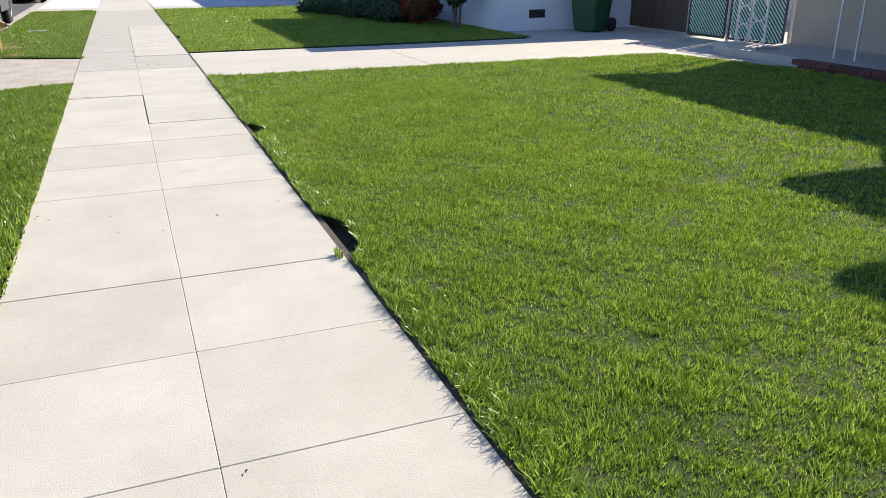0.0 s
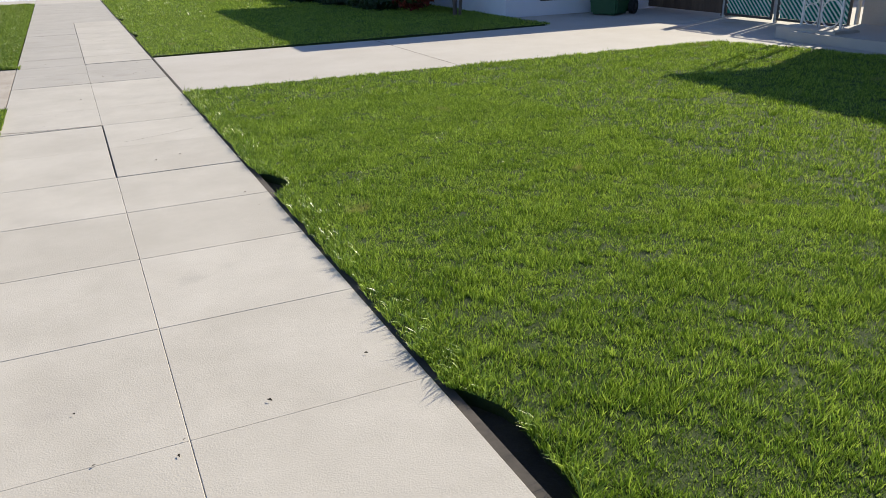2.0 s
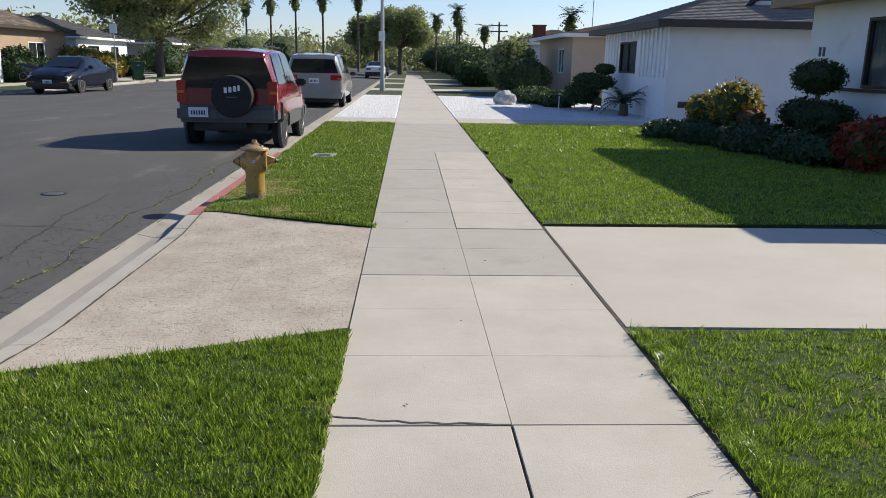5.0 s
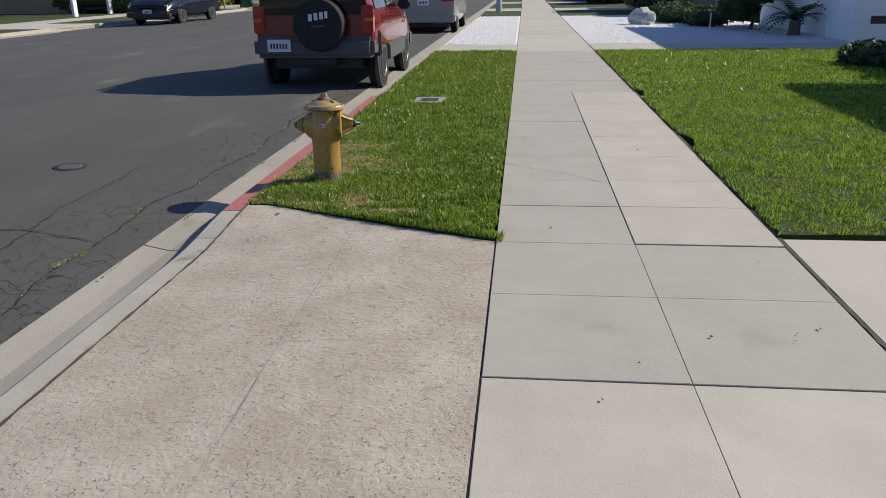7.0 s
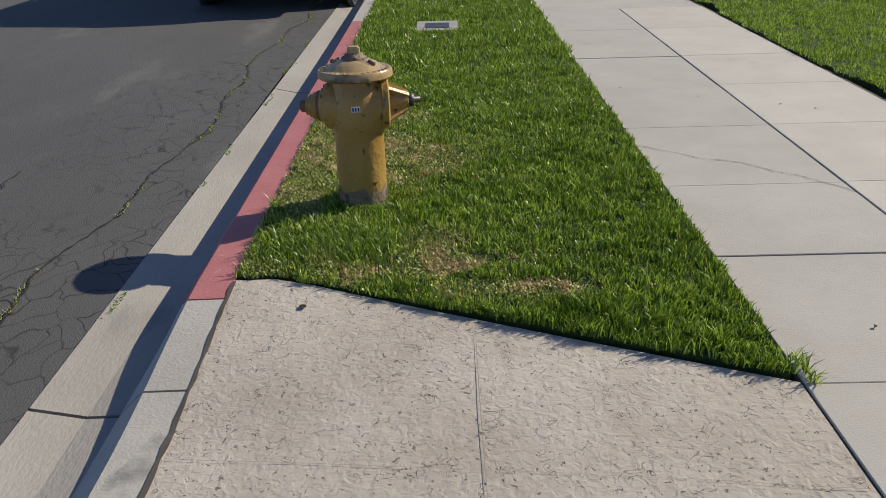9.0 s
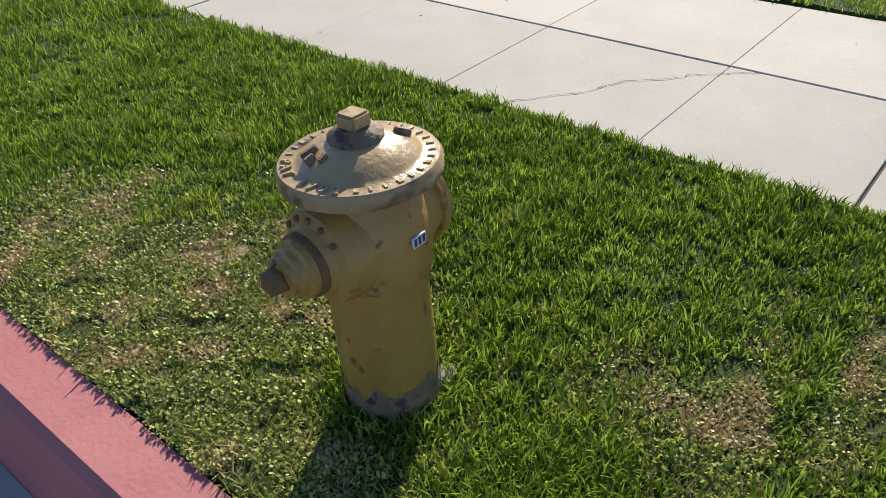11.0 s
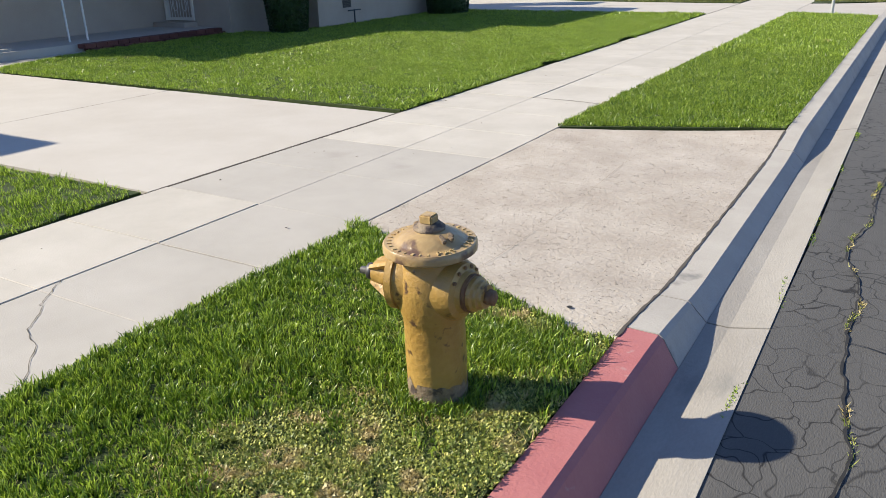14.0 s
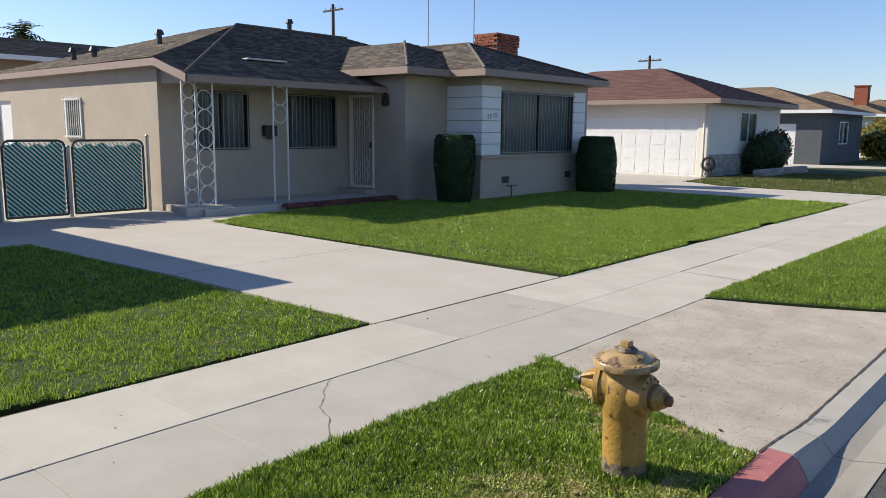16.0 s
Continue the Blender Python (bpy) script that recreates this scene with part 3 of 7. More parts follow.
def crack(name, pts, w, material, z, parent, jit=0.008):
    bm = bmesh.new()
    fine = []
    for (ax, ay), (bx_, by) in zip(pts, pts[1:]):
        for k in range(6):
            t = k / 6
            fine.append((ax + (bx_ - ax) * t + random.uniform(-1, 1) * jit, ay + (by - ay) * t + random.uniform(-1, 1) * jit))
    fine.append(pts[-1])
    prev = None
    for i, (x, y) in enumerate(fine):
        q = fine[min(i + 1, len(fine) - 1)]
        p = fine[max(i - 1, 0)]
        d = Vector((q[0] - p[0], q[1] - p[1], 0)).normalized()
        n = Vector((-d.y, d.x, 0)) * w * random.uniform(0.4, 1.2) / 2
        v = (bm.verts.new((x + n.x, y + n.y, z(x, y) if callable(z) else z)), bm.verts.new((x - n.x, y - n.y, z(x, y) if callable(z) else z)))
        if prev:
            bm.faces.new((prev[0], prev[1], v[1], v[0]))
        prev = v
    return part(name, bm, material, parent)


crack("crack", [(0.0, 14.36), (-0.07, 14.45), (-0.15, 14.55), (-0.24, 14.61), (-0.32, 14.72), (-0.48, 14.78), (-0.72, 14.98)], 0.004, M["joint"], 0.0035, walk_way)
crack("crack", [(-0.72, 9.50), (-0.4, 9.44), (0.0, 9.42)], 0.012, M["joint"], 0.004, walk_way)
crack("crack", [(0.1, 8.72), (0.35, 8.8), (0.62, 8.92)], 0.004, M["joint"], 0.008, walk_way)

# ---- driveway crossings, driveways ----
APRON = tagged(empty("driveway_crossing"), "broom-finished tan concrete driveway crossing sloping to the gutter", "driveway", kind="structure")


def crossing(y0s, y1s, y0k, y1k, parent, material, bend=1.0):
    """A sloping slab between pavement and kerb, wider at the kerb."""
    bm = bmesh.new()
    nx, ny = 12, 36
    g = []
    for i in range(nx + 1):
        u = i / nx
        x = WL - 0.008 + (KB + 0.012 - WL) * u
        a, b = y0s + (y0k - y0s) * u, y1s + (y1k - y1s) * min(1, u / bend)
        g.append([bm.verts.new((x, a + (b - a) * j / ny, ktop(a + (b - a) * j / ny) * u ** 1.3 - 0.002 + 0.003 * noise.noise((x * 3, j * 0.3, 1)))) for j in range(ny + 1)])
    for a, b in zip(g, g[1:]):
        for j in range(ny):
            bm.faces.new((a[j], a[j + 1], b[j + 1], b[j])).smooth = True
    ring = [v for v in g[0]] + [r[-1] for r in g[1:]] + g[-1][-2::-1] + [r[0] for r in g[-2:0:-1]]
    low = [bm.verts.new((v.co.x, v.co.y, -0.28)) for v in ring]
    n = len(ring)
    for i in range(n):
        bm.faces.new((ring[i], ring[(i + 1) % n], low[(i + 1) % n], low[i]))
    bmesh.ops.recalc_face_normals(bm, faces=bm.faces)
    ob = part("crossing_slab", bm, material, parent)
    ob.data.set_sharp_from_angle(angle=radians(30))
    return ob


crossing(10.57, 13.13, 9.92, 13.735, APRON, M["apron"], 0.9)
apz = lambda x, y: ktop(y) * ((x - WL) / (KB - WL)) ** 1.3 + 0.0025
crack("joint_dirt", [(KB + 0.004, y) for y in steps(9.95, 13.72, 0.3)], 0.016, M["joint"], lambda x, y: ktop(y) + 0.0035, APRON, 0.002)
crack("score_line", [(-0.74, 11.95), (-1.5, 11.9), (-2.3, 11.85)], 0.0022, M["score"], apz, APRON, 0.002)
crack("score_line", [(-1.55, 13.4), (-1.55, 12.0), (-1.5, 10.3)], 0.0022, M["score"], apz, APRON, 0.002)
crack("score_line", [(-0.75, 12.75), (-1.5, 12.85), (-2.3, 12.95)], 0.0018, M["score"], apz, APRON, 0.002)
spot_bm = bmesh.new()
bmesh.ops.create_circle(spot_bm, cap_ends=True, segments=14, radius=0.012, matrix=Matrix.Translation((-2.07, 13.56, apz(-2.07, 13.56) + 0.002)))
part("tar_spot", spot_bm, M["crack"], APRON)
C2 = tagged(empty("driveway_crossing"), "pale concrete driveway crossing of the neighbouring plot", "driveway", kind="structure")
crossing(-4.2, -1.55, -5.0, -0.8, C2, M["drive"])
C3 = tagged(empty("driveway_crossing"), "pale concrete driveway crossing further down the street", "driveway", kind="structure")
crossing(-23.4, -20.6, -24.2, -19.8, C3, M["drive"])

DR = tagged(empty("driveway"), "pale concrete driveway running back to a green slatted gate", "driveway", kind="structure")
part("driveway_slab", prism([(0.79, 10.60), (3.74, 10.56), (3.74, 13.27), (0.79, 13.25)], -0.2, 0.0), M["drive"], DR)
part("driveway_slab", prism([(3.75, 10.56), (7.1, 10.50), (8.0, 8.2), (9.55, 8.2), (9.55, 14.86), (6.85, 14.86), (6.75, 13.45), (3.75, 13.27)], -0.2, -0.003), M["drive"], DR)
part("driveway_slab", prism([(9.57, 10.2), (24, 10.2), (24, 14.86), (9.57, 14.86)], -0.2, -0.006), M["drive"], DR)
crack("joint_dirt", [(3.745, y) for y in steps(10.58, 13.26, 0.3)], 0.012, M["joint"], 0.002, DR, 0.002)
crack("joint_dirt", [(0.776, y) for y in steps(10.6, 13.24, 0.3)], 0.022, M["joint"], 0.0015, DR, 0.003)
D2 = tagged(empty("driveway"), "pale concrete driveway leading to a white garage door", "driveway", kind="structure")
part("driveway_slab", prism([(0.79, -4.0), (5.0, -4.3), (6.6, -5.6), (7.0, -8.2), (12.4, -8.2), (12.4, -0.3), (6.5, -0.3), (0.79, -0.78)], -0.2, -0.002), M["drive"], D2)
D3 = tagged(empty("driveway"), "pale concrete driveway beside a slate grey house", "driveway", kind="structure")
part("driveway_slab", prism([(0.79, -23.2), (7, -22.6), (11, -22.6), (11, -18.9), (7, -18.9), (0.79, -20.8)], -0.2, -0.002), M["drive"], D3)
D4 = tagged(empty("driveway"), "narrow pale concrete path along the neighbouring wall", "driveway", kind="structure")
part("driveway_slab", bx(0.79, 12, 24.8, 26.45, -0.2, 0.0), M["drive"], D4)
part("crossing_slab", bx(KB + 0.012, WL - 0.008, 24.7, 26.4, -0.2, 0.0), M["drive"], D4)

# ---- lawns ----


def lawn(label, pts, z=0.012, material="lawnbase"):
    return tagged(part("lawn", prism(pts, -0.25, z), M[material]), label, "lawn", kind="structure")


NOTCH = ((3.98, 4.72, 0.12), (6.95, 7.42, 0.13), (15.6, 16.2, 0.10), (18.5, 19.1, 0.10), (12.9, 12.95, 0.0))


def lawn_edge(a, b, x):
    """The ragged edge of a lawn beside the pavement, with its worn notches."""
    out = []
    for y in steps(a, b, 0.08):
        d = 0.012 * math.sin(y * 7) + 0.01 * math.sin(y * 17)
        for n0, n1, w in NOTCH:
            if n0 < y < n1:
                u = (y - n0) / (n1 - n0)
                d += w * math.sin(math.pi * u) ** 0.6
        out.append((x + d, y))
    return out


EDGE = 0.80
lawn("mown green front lawn with a few dry patches", lawn_edge(10.52, -0.72, EDGE) + [(6.4, -0.3), (7.2, 0.0), (7.2, 5.0), (8.1, 5.6), (7.75, 8.4), (7.3, 10.3), (6.6, 10.46)])
lawn("green front lawn half in the shade of the house", lawn_edge(24.78, 13.3, EDGE) + [(6.7, 13.48), (6.82, 14.8), (6.82, 24.78)])
part("soil_edge", bx(0.765, 1.05, -0.7, 24.7, -0.24, -0.055), M["soil"], tagged(empty("lawn_trench"), "dark bare soil along the lawn's edge", "soil", kind="structure"))
lawn("green grass strip around the hydrant between pavement and kerb", [(WL - 0.02, 13.16), (WL - 0.02, 24.68), (KB + 0.01, 24.68), (KB + 0.01, 13.755), (-2.15, 13.75)], 0.008)
lawn("green grass strip between pavement and kerb", [(WL - 0.02, 10.54), (KB + 0.01, 9.90), (KB + 0.01, -0.75), (WL - 0.02, -1.5)], 0.008)
lawn("thin yellow-green lawn beside the driveway", [(0.79, -4.05), (0.79, -20.7), (6.9, -18.8), (6.9, -8.4), (6.5, -5.7), (4.9, -4.4)], 0.012)
lawn("thin yellow-green grass strip beside the kerb", [(WL - 0.02, -4.25), (KB + 0.01, -5.05), (KB + 0.01, -19.75), (WL - 0.02, -20.55)], 0.008)
lawn("thin green lawn further down the street", [(0.79, -23.3), (0.79, -60), (9, -60), (9, -22.7)], 0.012)
lawn("thin green strip further down the street", [(WL - 0.02, -23.4), (KB + 0.01, -24.2), (KB + 0.01, -60), (WL - 0.02, -60)], 0.008)
lawn("green lawn beyond the white gravel yard", [(0.79, 40), (0.79, 118), (9, 118), (9, 40)], 0.012)
lawn("green strip beyond the white gravel", [(WL - 0.02, 40), (KB + 0.01, 40), (KB + 0.01, 108), (WL - 0.02, 108)], 0.008)
lawn("green lawns across the street", [(FAR - 0.17, -60), (FAR - 0.17, 120), (-40, 120), (-40, -60)], 0.02)
for a, b in ((24.7, 28), (45, 48), (56, 59), (69, 72)):
    if a > 30:
        tagged(part("path", bx(0.79, 7, a, b, -0.2, 0.018), M["drive"]), "pale concrete driveway crossing the lawn", "driveway", kind="structure")
        tagged(part("path", bx(KB + 0.012, WL - 0.008, a, b, -0.2, 0.014), M["drive"]), "pale concrete driveway crossing the strip", "driveway", kind="structure")
far_walk = tagged(part("far_pavement", bx(-19.6, -18.1, -60, 120, -0.2, 0.03), M["walk"]), "pale concrete pavement across the street", "pavement", kind="structure")
for a, b in ((33.2, 36.6), (51.8, 55.6), (68, 71)):
    tagged(part("far_driveway", bx(-26, FAR - 0.17, a, b, -0.2, 0.034), M["drive"]), "pale concrete driveway across the street", "driveway", kind="structure")
tagged(part("gravel_bed", bx(0.79, 6.3, 26.47, 40, -0.2, 0.0), M["gravel"]), "front yard of bright white gravel", "gravel", kind="structure")
tagged(part("gravel_bed", bx(KB + 0.012, WL - 0.01, 26.42, 40, -0.2, -0.002), M["gravel"]), "strip of bright white gravel by the kerb", "gravel", kind="structure")


def pebbles():
    n = 16000
    x = np.where(rng.random(n) < 0.25, rng.uniform(KB + 0.05, WL - 0.05, n), rng.uniform(0.83, 6.2, n))
    y = 26.5 + 13.4 * rng.random(n) ** 1.6
    s = rng.uniform(0.015, 0.035, n)
    t = np.array([[1, 0, 0], [-0.5, 0.87, 0], [-0.5, -0.87, 0], [0.1, 0.1, 0.8]])
    a = rng.random(n) * 6.28
    ca, sa = np.cos(a), np.sin(a)
    P = np.empty((n, 4, 3))
    for k in range(4):
        P[:, k, 0] = x + s * (t[k, 0] * ca - t[k, 1] * sa)
        P[:, k, 1] = y + s * (t[k, 0] * sa + t[k, 1] * ca)
        P[:, k, 2] = 0.001 + s * t[k, 2]
    F = (np.arange(n)[:, None] * 4 + np.array([[0, 1, 3, 1, 2, 3, 2, 0, 3]])).ravel()
    return fast_mesh("gravel", P.reshape(-1, 3), F, np.full(3 * n, 3), M["gravel"])


tagged(pebbles(), "bright white gravel stones", "gravel", kind="stuff")


# ---- grass ----
def edge_mask(x, y):
    d = 0.012 * np.sin(y * 7) + 0.01 * np.sin(y * 17)
    for n0, n1, w in NOTCH:
        u = np.clip((y - n0) / (n1 - n0), 0, 1)
        d = d + w * np.sin(np.pi * u) ** 0.6
    return x > EDGE + d - 0.03


def grass(label, x0, x1, y0, y1, dens, h, w, material, mask=None, lean=0.7, z=0.006, vary=0.5, seed=0.0, tuft=9, simple=True):
    """Tufts of blades, each tuft leaning its own way and of its own height."""
    n = int((x1 - x0) * (y1 - y0) * dens / tuft)
    x, y = rng.uniform(x0, x1, n), rng.uniform(y0, y1, n)
    keep = rng.random(n) < 1.02 + 0.22 * clump(x, y, 1.9, seed) + 0.16 * clump(x, y, 8.3, seed + 4)
    x, y = x[keep], y[keep]
    n = len(x)
    th = h * np.maximum(0.6, 1 + 0.8 * vary * clump(x, y, 2.7, seed + 1) + 0.42 * clump(x, y, 10.5, seed + 2)) * rng.uniform(0.6, 1.4, n)
    way = rng.random(n) * 2 * math.pi
    R = 0.9 / math.sqrt(dens / tuft)
    tx, ty, th, way = (np.repeat(v, tuft) for v in (x, y, th, way))
    m = len(tx)
    ox, oy = rng.normal(0, R * 0.55, m), rng.normal(0, R * 0.55, m)
    bx_, by_ = tx + ox, ty + oy
    ok = (bx_ > x0) & (bx_ < x1) & (by_ > y0) & (by_ < y1)
    if mask is not None:
        ok &= mask(bx_, by_)
    f = np.arctan2(oy + 0.6 * R * np.sin(way), ox + 0.6 * R * np.cos(way))
    hh = th * rng.uniform(0.55, 1.2, m)
    k = ok
    return tagged(blades("grass", bx_[k], by_[k], np.full(int(k.sum()), z), hh[k], w * rng.uniform(0.7, 1.3, int(k.sum())), material, lean, None, f[k], simple), label, "grass", kind="stuff")


def in_lawn_a(x, y):
    return edge_mask(x, y) & ~((x > 7.0) & (y < 5.2)) & (x + 0.28 * (y - 10.4) < 7.45) & (y < 10.5)


def near_bare(x, y):
    """1 near the worn places around the hydrant."""
    v = np.zeros_like(x)
    for cx, cy, rx, ry in ((-2.06, 15.0, 0.30, 0.70), (-1.72, 14.88, 0.24, 0.20), (-1.78, 13.80, 0.34, 0.10), (-2.22, 13.86, 0.12, 0.10), (-2.21, 14.7, 0.13, 0.7), (-2.22, 16.4, 0.10, 0.6), (-1.72, 13.99, 0.16, 0.12), (-1.40, 13.62, 0.22, 0.06)):
        v = np.maximum(v, np.exp(-(((x - cx) / rx) ** 2 + ((y - cy) / ry) ** 2)))
    return v


def strip_mask(x, y):
    return (x > KB - 0.004) & (x < WL - 0.0 + 0.006 * np.sin(y * 23) - 0.01) & (y > 13.135 + np.minimum((WL - x) * 0.42, 0.61) + 0.005 * np.sin(x * 31) + 0.004 * np.sin(x * 73)) & ((x + 1.953) ** 2 + (y - 14.357) ** 2 > 0.096 ** 2) & ~((x > -1.86) & (x < -1.5) & (y > 17.93) & (y < 18.4))


in_near = lambda x, y: in_lawn_a(x, y) & (x < 3.4) & (y > 1.8) & (y < 9.4)
grass("mown green lawn grass", 0.78, 3.4, 1.8, 9.4, 33000, 0.029, 0.0050, M["grass"], in_lawn_a, seed=1)
grass("short undergrowth of the lawn", 0.78, 3.4, 1.8, 9.4, 6000, 0.013, 0.011, M["grass"], in_lawn_a, lean=1.4, seed=40)
grass("mown green lawn grass", 0.78, 8.0, 0.8, 10.5, 11500, 0.031, 0.0072, M["grass"], lambda x, y: in_lawn_a(x, y) & ~in_near(x, y), seed=1)
grass("mown green lawn grass", 0.78, 6.9, -0.7, 0.8, 3500, 0.040, 0.014, M["grass"], edge_mask, seed=1)
grass("tufts overhanging the pavement edge", 0.77, 0.93, 1.0, 10.5, 11000, 0.042, 0.0042, M["grass"], edge_mask, lean=1.3, seed=4, simple=False)
grass("mown green lawn grass", 0.78, 6.8, 13.3, 19, 8500, 0.033, 0.008, M["grass"], lambda x, y: edge_mask(x, y) & (y > 13.28 + 0.03 * x), seed=2)
grass("mown green lawn grass", 0.78, 6.8, 19, 24.75, 3400, 0.040, 0.016, M["grass"], edge_mask, seed=2)
grass("deep green strip grass", KB, WL + 0.02, 13.15, 16.6, 33000, 0.031, 0.0042, M["grass_deep"], lambda x, y: strip_mask(x, y) & (rng.random(len(x)) > (2.3 + 1.4 * clump(x, y, 4.0, 9.0)) * near_bare(x, y) - 0.08), seed=3, vary=0.6, simple=False)
grass("dry yellow grass around the hydrant", KB, WL - 0.25, 13.15, 17.0, 16000, 0.016, 0.004, M["grass_dry"], lambda x, y: strip_mask(x, y) & (rng.random(len(x)) < (0.25 + 0.75 * (clump(x, y, 5.0, 3.3) > 0.08)) * 1.0 * near_bare(x, y) + 0.012), lean=1.4, seed=5)
grass("short green weeds around the hydrant", KB, WL - 0.25, 13.15, 17.0, 30000, 0.014, 0.006, M["grass_weed"], lambda x, y: strip_mask(x, y) & (rng.random(len(x)) < 1.1 * near_bare(x, y)), lean=1.3, seed=5)


def clover():
    """Small flat leaves of creeping weeds where the grass has thinned out."""
    n = 620000
    x, y = rng.uniform(KB, WL - 0.1, n), rng.uniform(13.15, 17.2, n)
    v = near_bare(x, y) * (1.0 + 0.7 * clump(x, y, 6.0, 2.2))
    ok = strip_mask(x, y) & (rng.random(n) < np.minimum(0.95, 1.2 * v) * (clump(x, y, 9.0, 5.0) > -0.42))
    x, y = x[ok], y[ok]
    n = len(x)
    c = np.stack([x, y, 0.008 + 0.017 * rng.random(n) * (0.6 + 0.4 * clump(x, y, 7.0, 1.0))], 1)
    a = rng.random(n) * 2 * math.pi
    s = 0.0038 * rng.uniform(0.5, 1.5, n)[:, None]
    u = np.stack([np.cos(a), np.sin(a), rng.normal(0, 0.8, n)], 1)
    w = np.stack([-np.sin(a), np.cos(a), rng.normal(0, 0.8, n)], 1)
    q = np.stack([c - u * s, c + w * s * 0.8, c + u * s, c - w * s * 0.8], 1).reshape(-1, 3)
    return fast_mesh("weeds", q, np.arange(4 * n), np.full(n, 4), M["grass_weed"])


tagged(clover(), "low creeping yellow-green weeds around the hydrant", "weeds", kind="stuff")
grass("deep green strip grass", KB, WL + 0.02, 16.6, 24.65, 9000, 0.040, 0.009, M["grass_deep"], strip_mask, seed=3)
grass("deep green strip grass", KB, WL + 0.015, 5.5, 10.55, 26000, 0.031, 0.0052, M["grass_deep"], lambda x, y: y < 10.52 + (x - WL) * 0.40, seed=6)
grass("green strip grass", KB, WL + 0.015, -1.3, 5.5, 6500, 0.040, 0.010, M["grass"], lambda x, y: y > -1.35 - (x - WL) * 0.35, seed=6)
grass("thin yellow-green lawn grass", 0.8, 6.5, -13, -4.1, 1100, 0.045, 0.024, M["grass_far"], lambda x, y: y < -4.1 - 0.25 * np.maximum(x - 3.2, 0) ** 1.2, seed=7)
grass("thin yellow-green strip grass", KB, WL, -13, -4.8, 1300, 0.045, 0.02, M["grass_far"], seed=7)


def patch(label, cx, cy, rx, ry, seed, material):
    pts = []
    for k in range(26):
        a = 2 * math.pi * k / 26
        w = 0.8 + 0.35 * noise.noise((math.cos(a) * 1.6 + seed, math.sin(a) * 1.6, seed))
        pts.append((cx + rx * w * math.cos(a), cy + ry * w * math.sin(a)))
    tagged(part("bare_patch", prism(pts, -0.05, 0.0105), M[material]), label, "soil", kind="structure")


patch("small bare grey soil patch beside the hydrant", -1.8, 14.8, 0.08, 0.055, 3.0, "soil")

patch("dry bare patch in the front lawn", 4.35, 8.1, 0.22, 0.16, 5.0, "straw")
patch("dark hollow worn in the front lawn", 5.05, 6.0, 0.16, 0.10, 6.0, "soil")
patch("dry brown patch in the strip beside the hydrant", -1.70, 14.93, 0.07, 0.10, 8.0, "straw")
patch("dry brown patch in the strip beside the hydrant", -1.88, 15.05, 0.10, 0.12, 9.0, "straw")


def foot_tufts():
    """Longer grass left uncut around the hydrant's foot and a clump before it."""
    n = 1500
    a, r = rng.random(n) * 2 * math.pi, 0.10 + 0.035 * np.abs(rng.normal(size=n))
    x, y = HYD_AT[0] + r * np.cos(a), HYD_AT[1] + r * np.sin(a)
    m = 5200
    x2, y2 = -2.03 + 0.13 * rng.normal(size=m), 13.98 + 0.085 * rng.normal(size=m)
    ok = strip_mask(x2, y2)
    x, y = np.concatenate([x, x2[ok]]), np.concatenate([y, y2[ok]])
    k = len(x)
    h = np.concatenate([rng.uniform(0.02, 0.055, n), rng.uniform(0.025, 0.058, int(ok.sum()))])
    return blades("grass", x, y, np.full(k, 0.006), h, 0.0045 * rng.uniform(0.7, 1.3, k), M["grass_deep"], 0.8)


HYD_AT = (-1.953, 14.357)
tagged(foot_tufts(), "longer uncut grass around the hydrant's foot", "grass", kind="stuff")

# weeds in the crack beside the gutter
def crack_x(y):
    return -3.02 + 0.05 * np.sin(y * 1.7) + 0.03 * np.sin(y * 5.3) + 0.012 * np.sin(y * 17)


grass("small weeds growing in the asphalt crack", -3.12, -2.9, 9.0, 24.0, 20000, 0.014, 0.005, M["grass_weed"], lambda x, y: (np.abs(x - crack_x(y)) < 0.009) & (clump(x, y, 3.0, 8.0) > 0.0), lean=1.4, z=road_z(-3.02) + 0.001)
grass("small weeds growing along the gutter's edge", -2.82, -2.7, 9.0, 24.0, 9000, 0.011, 0.006, M["grass_deep"], lambda x, y: (np.abs(x - AE - 0.02 * np.sin(y * 5.1)) < 0.012) & (clump(x, y, 2.5, 11.0) > 0.22), lean=1.4, z=road_z(-2.77) + 0.001)


crack("crack", [(float(crack_x(y)), y) for y in steps(6.0, 26.0, 0.25)], 0.010, M["crack"], lambda x, y: road_z(x) + 0.007, bpy.data.objects["road"])
crack("crack", [(float(crack_x(y)) - 0.55 - 0.1 * math.sin(y * 0.9), y) for y in steps(10.0, 15.0, 0.3)], 0.008, M["crack"], lambda x, y: road_z(x) + 0.007, bpy.data.objects["road"], 0.02)
crack("crack", [(-3.0, 13.2), (-3.6, 13.35), (-4.4, 13.2), (-5.4, 13.5), (-6.8, 13.4)], 0.009, M["crack"], lambda x, y: road_z(x) + 0.007, bpy.data.objects["road"], 0.02)

# ---- building helpers ----
def hang(ob):
    """Keep parts built in world places where they are."""
    for o in [ob]:
        o.matrix_parent_inverse = Matrix.Translation(o.parent.location).inverted()
    return ob


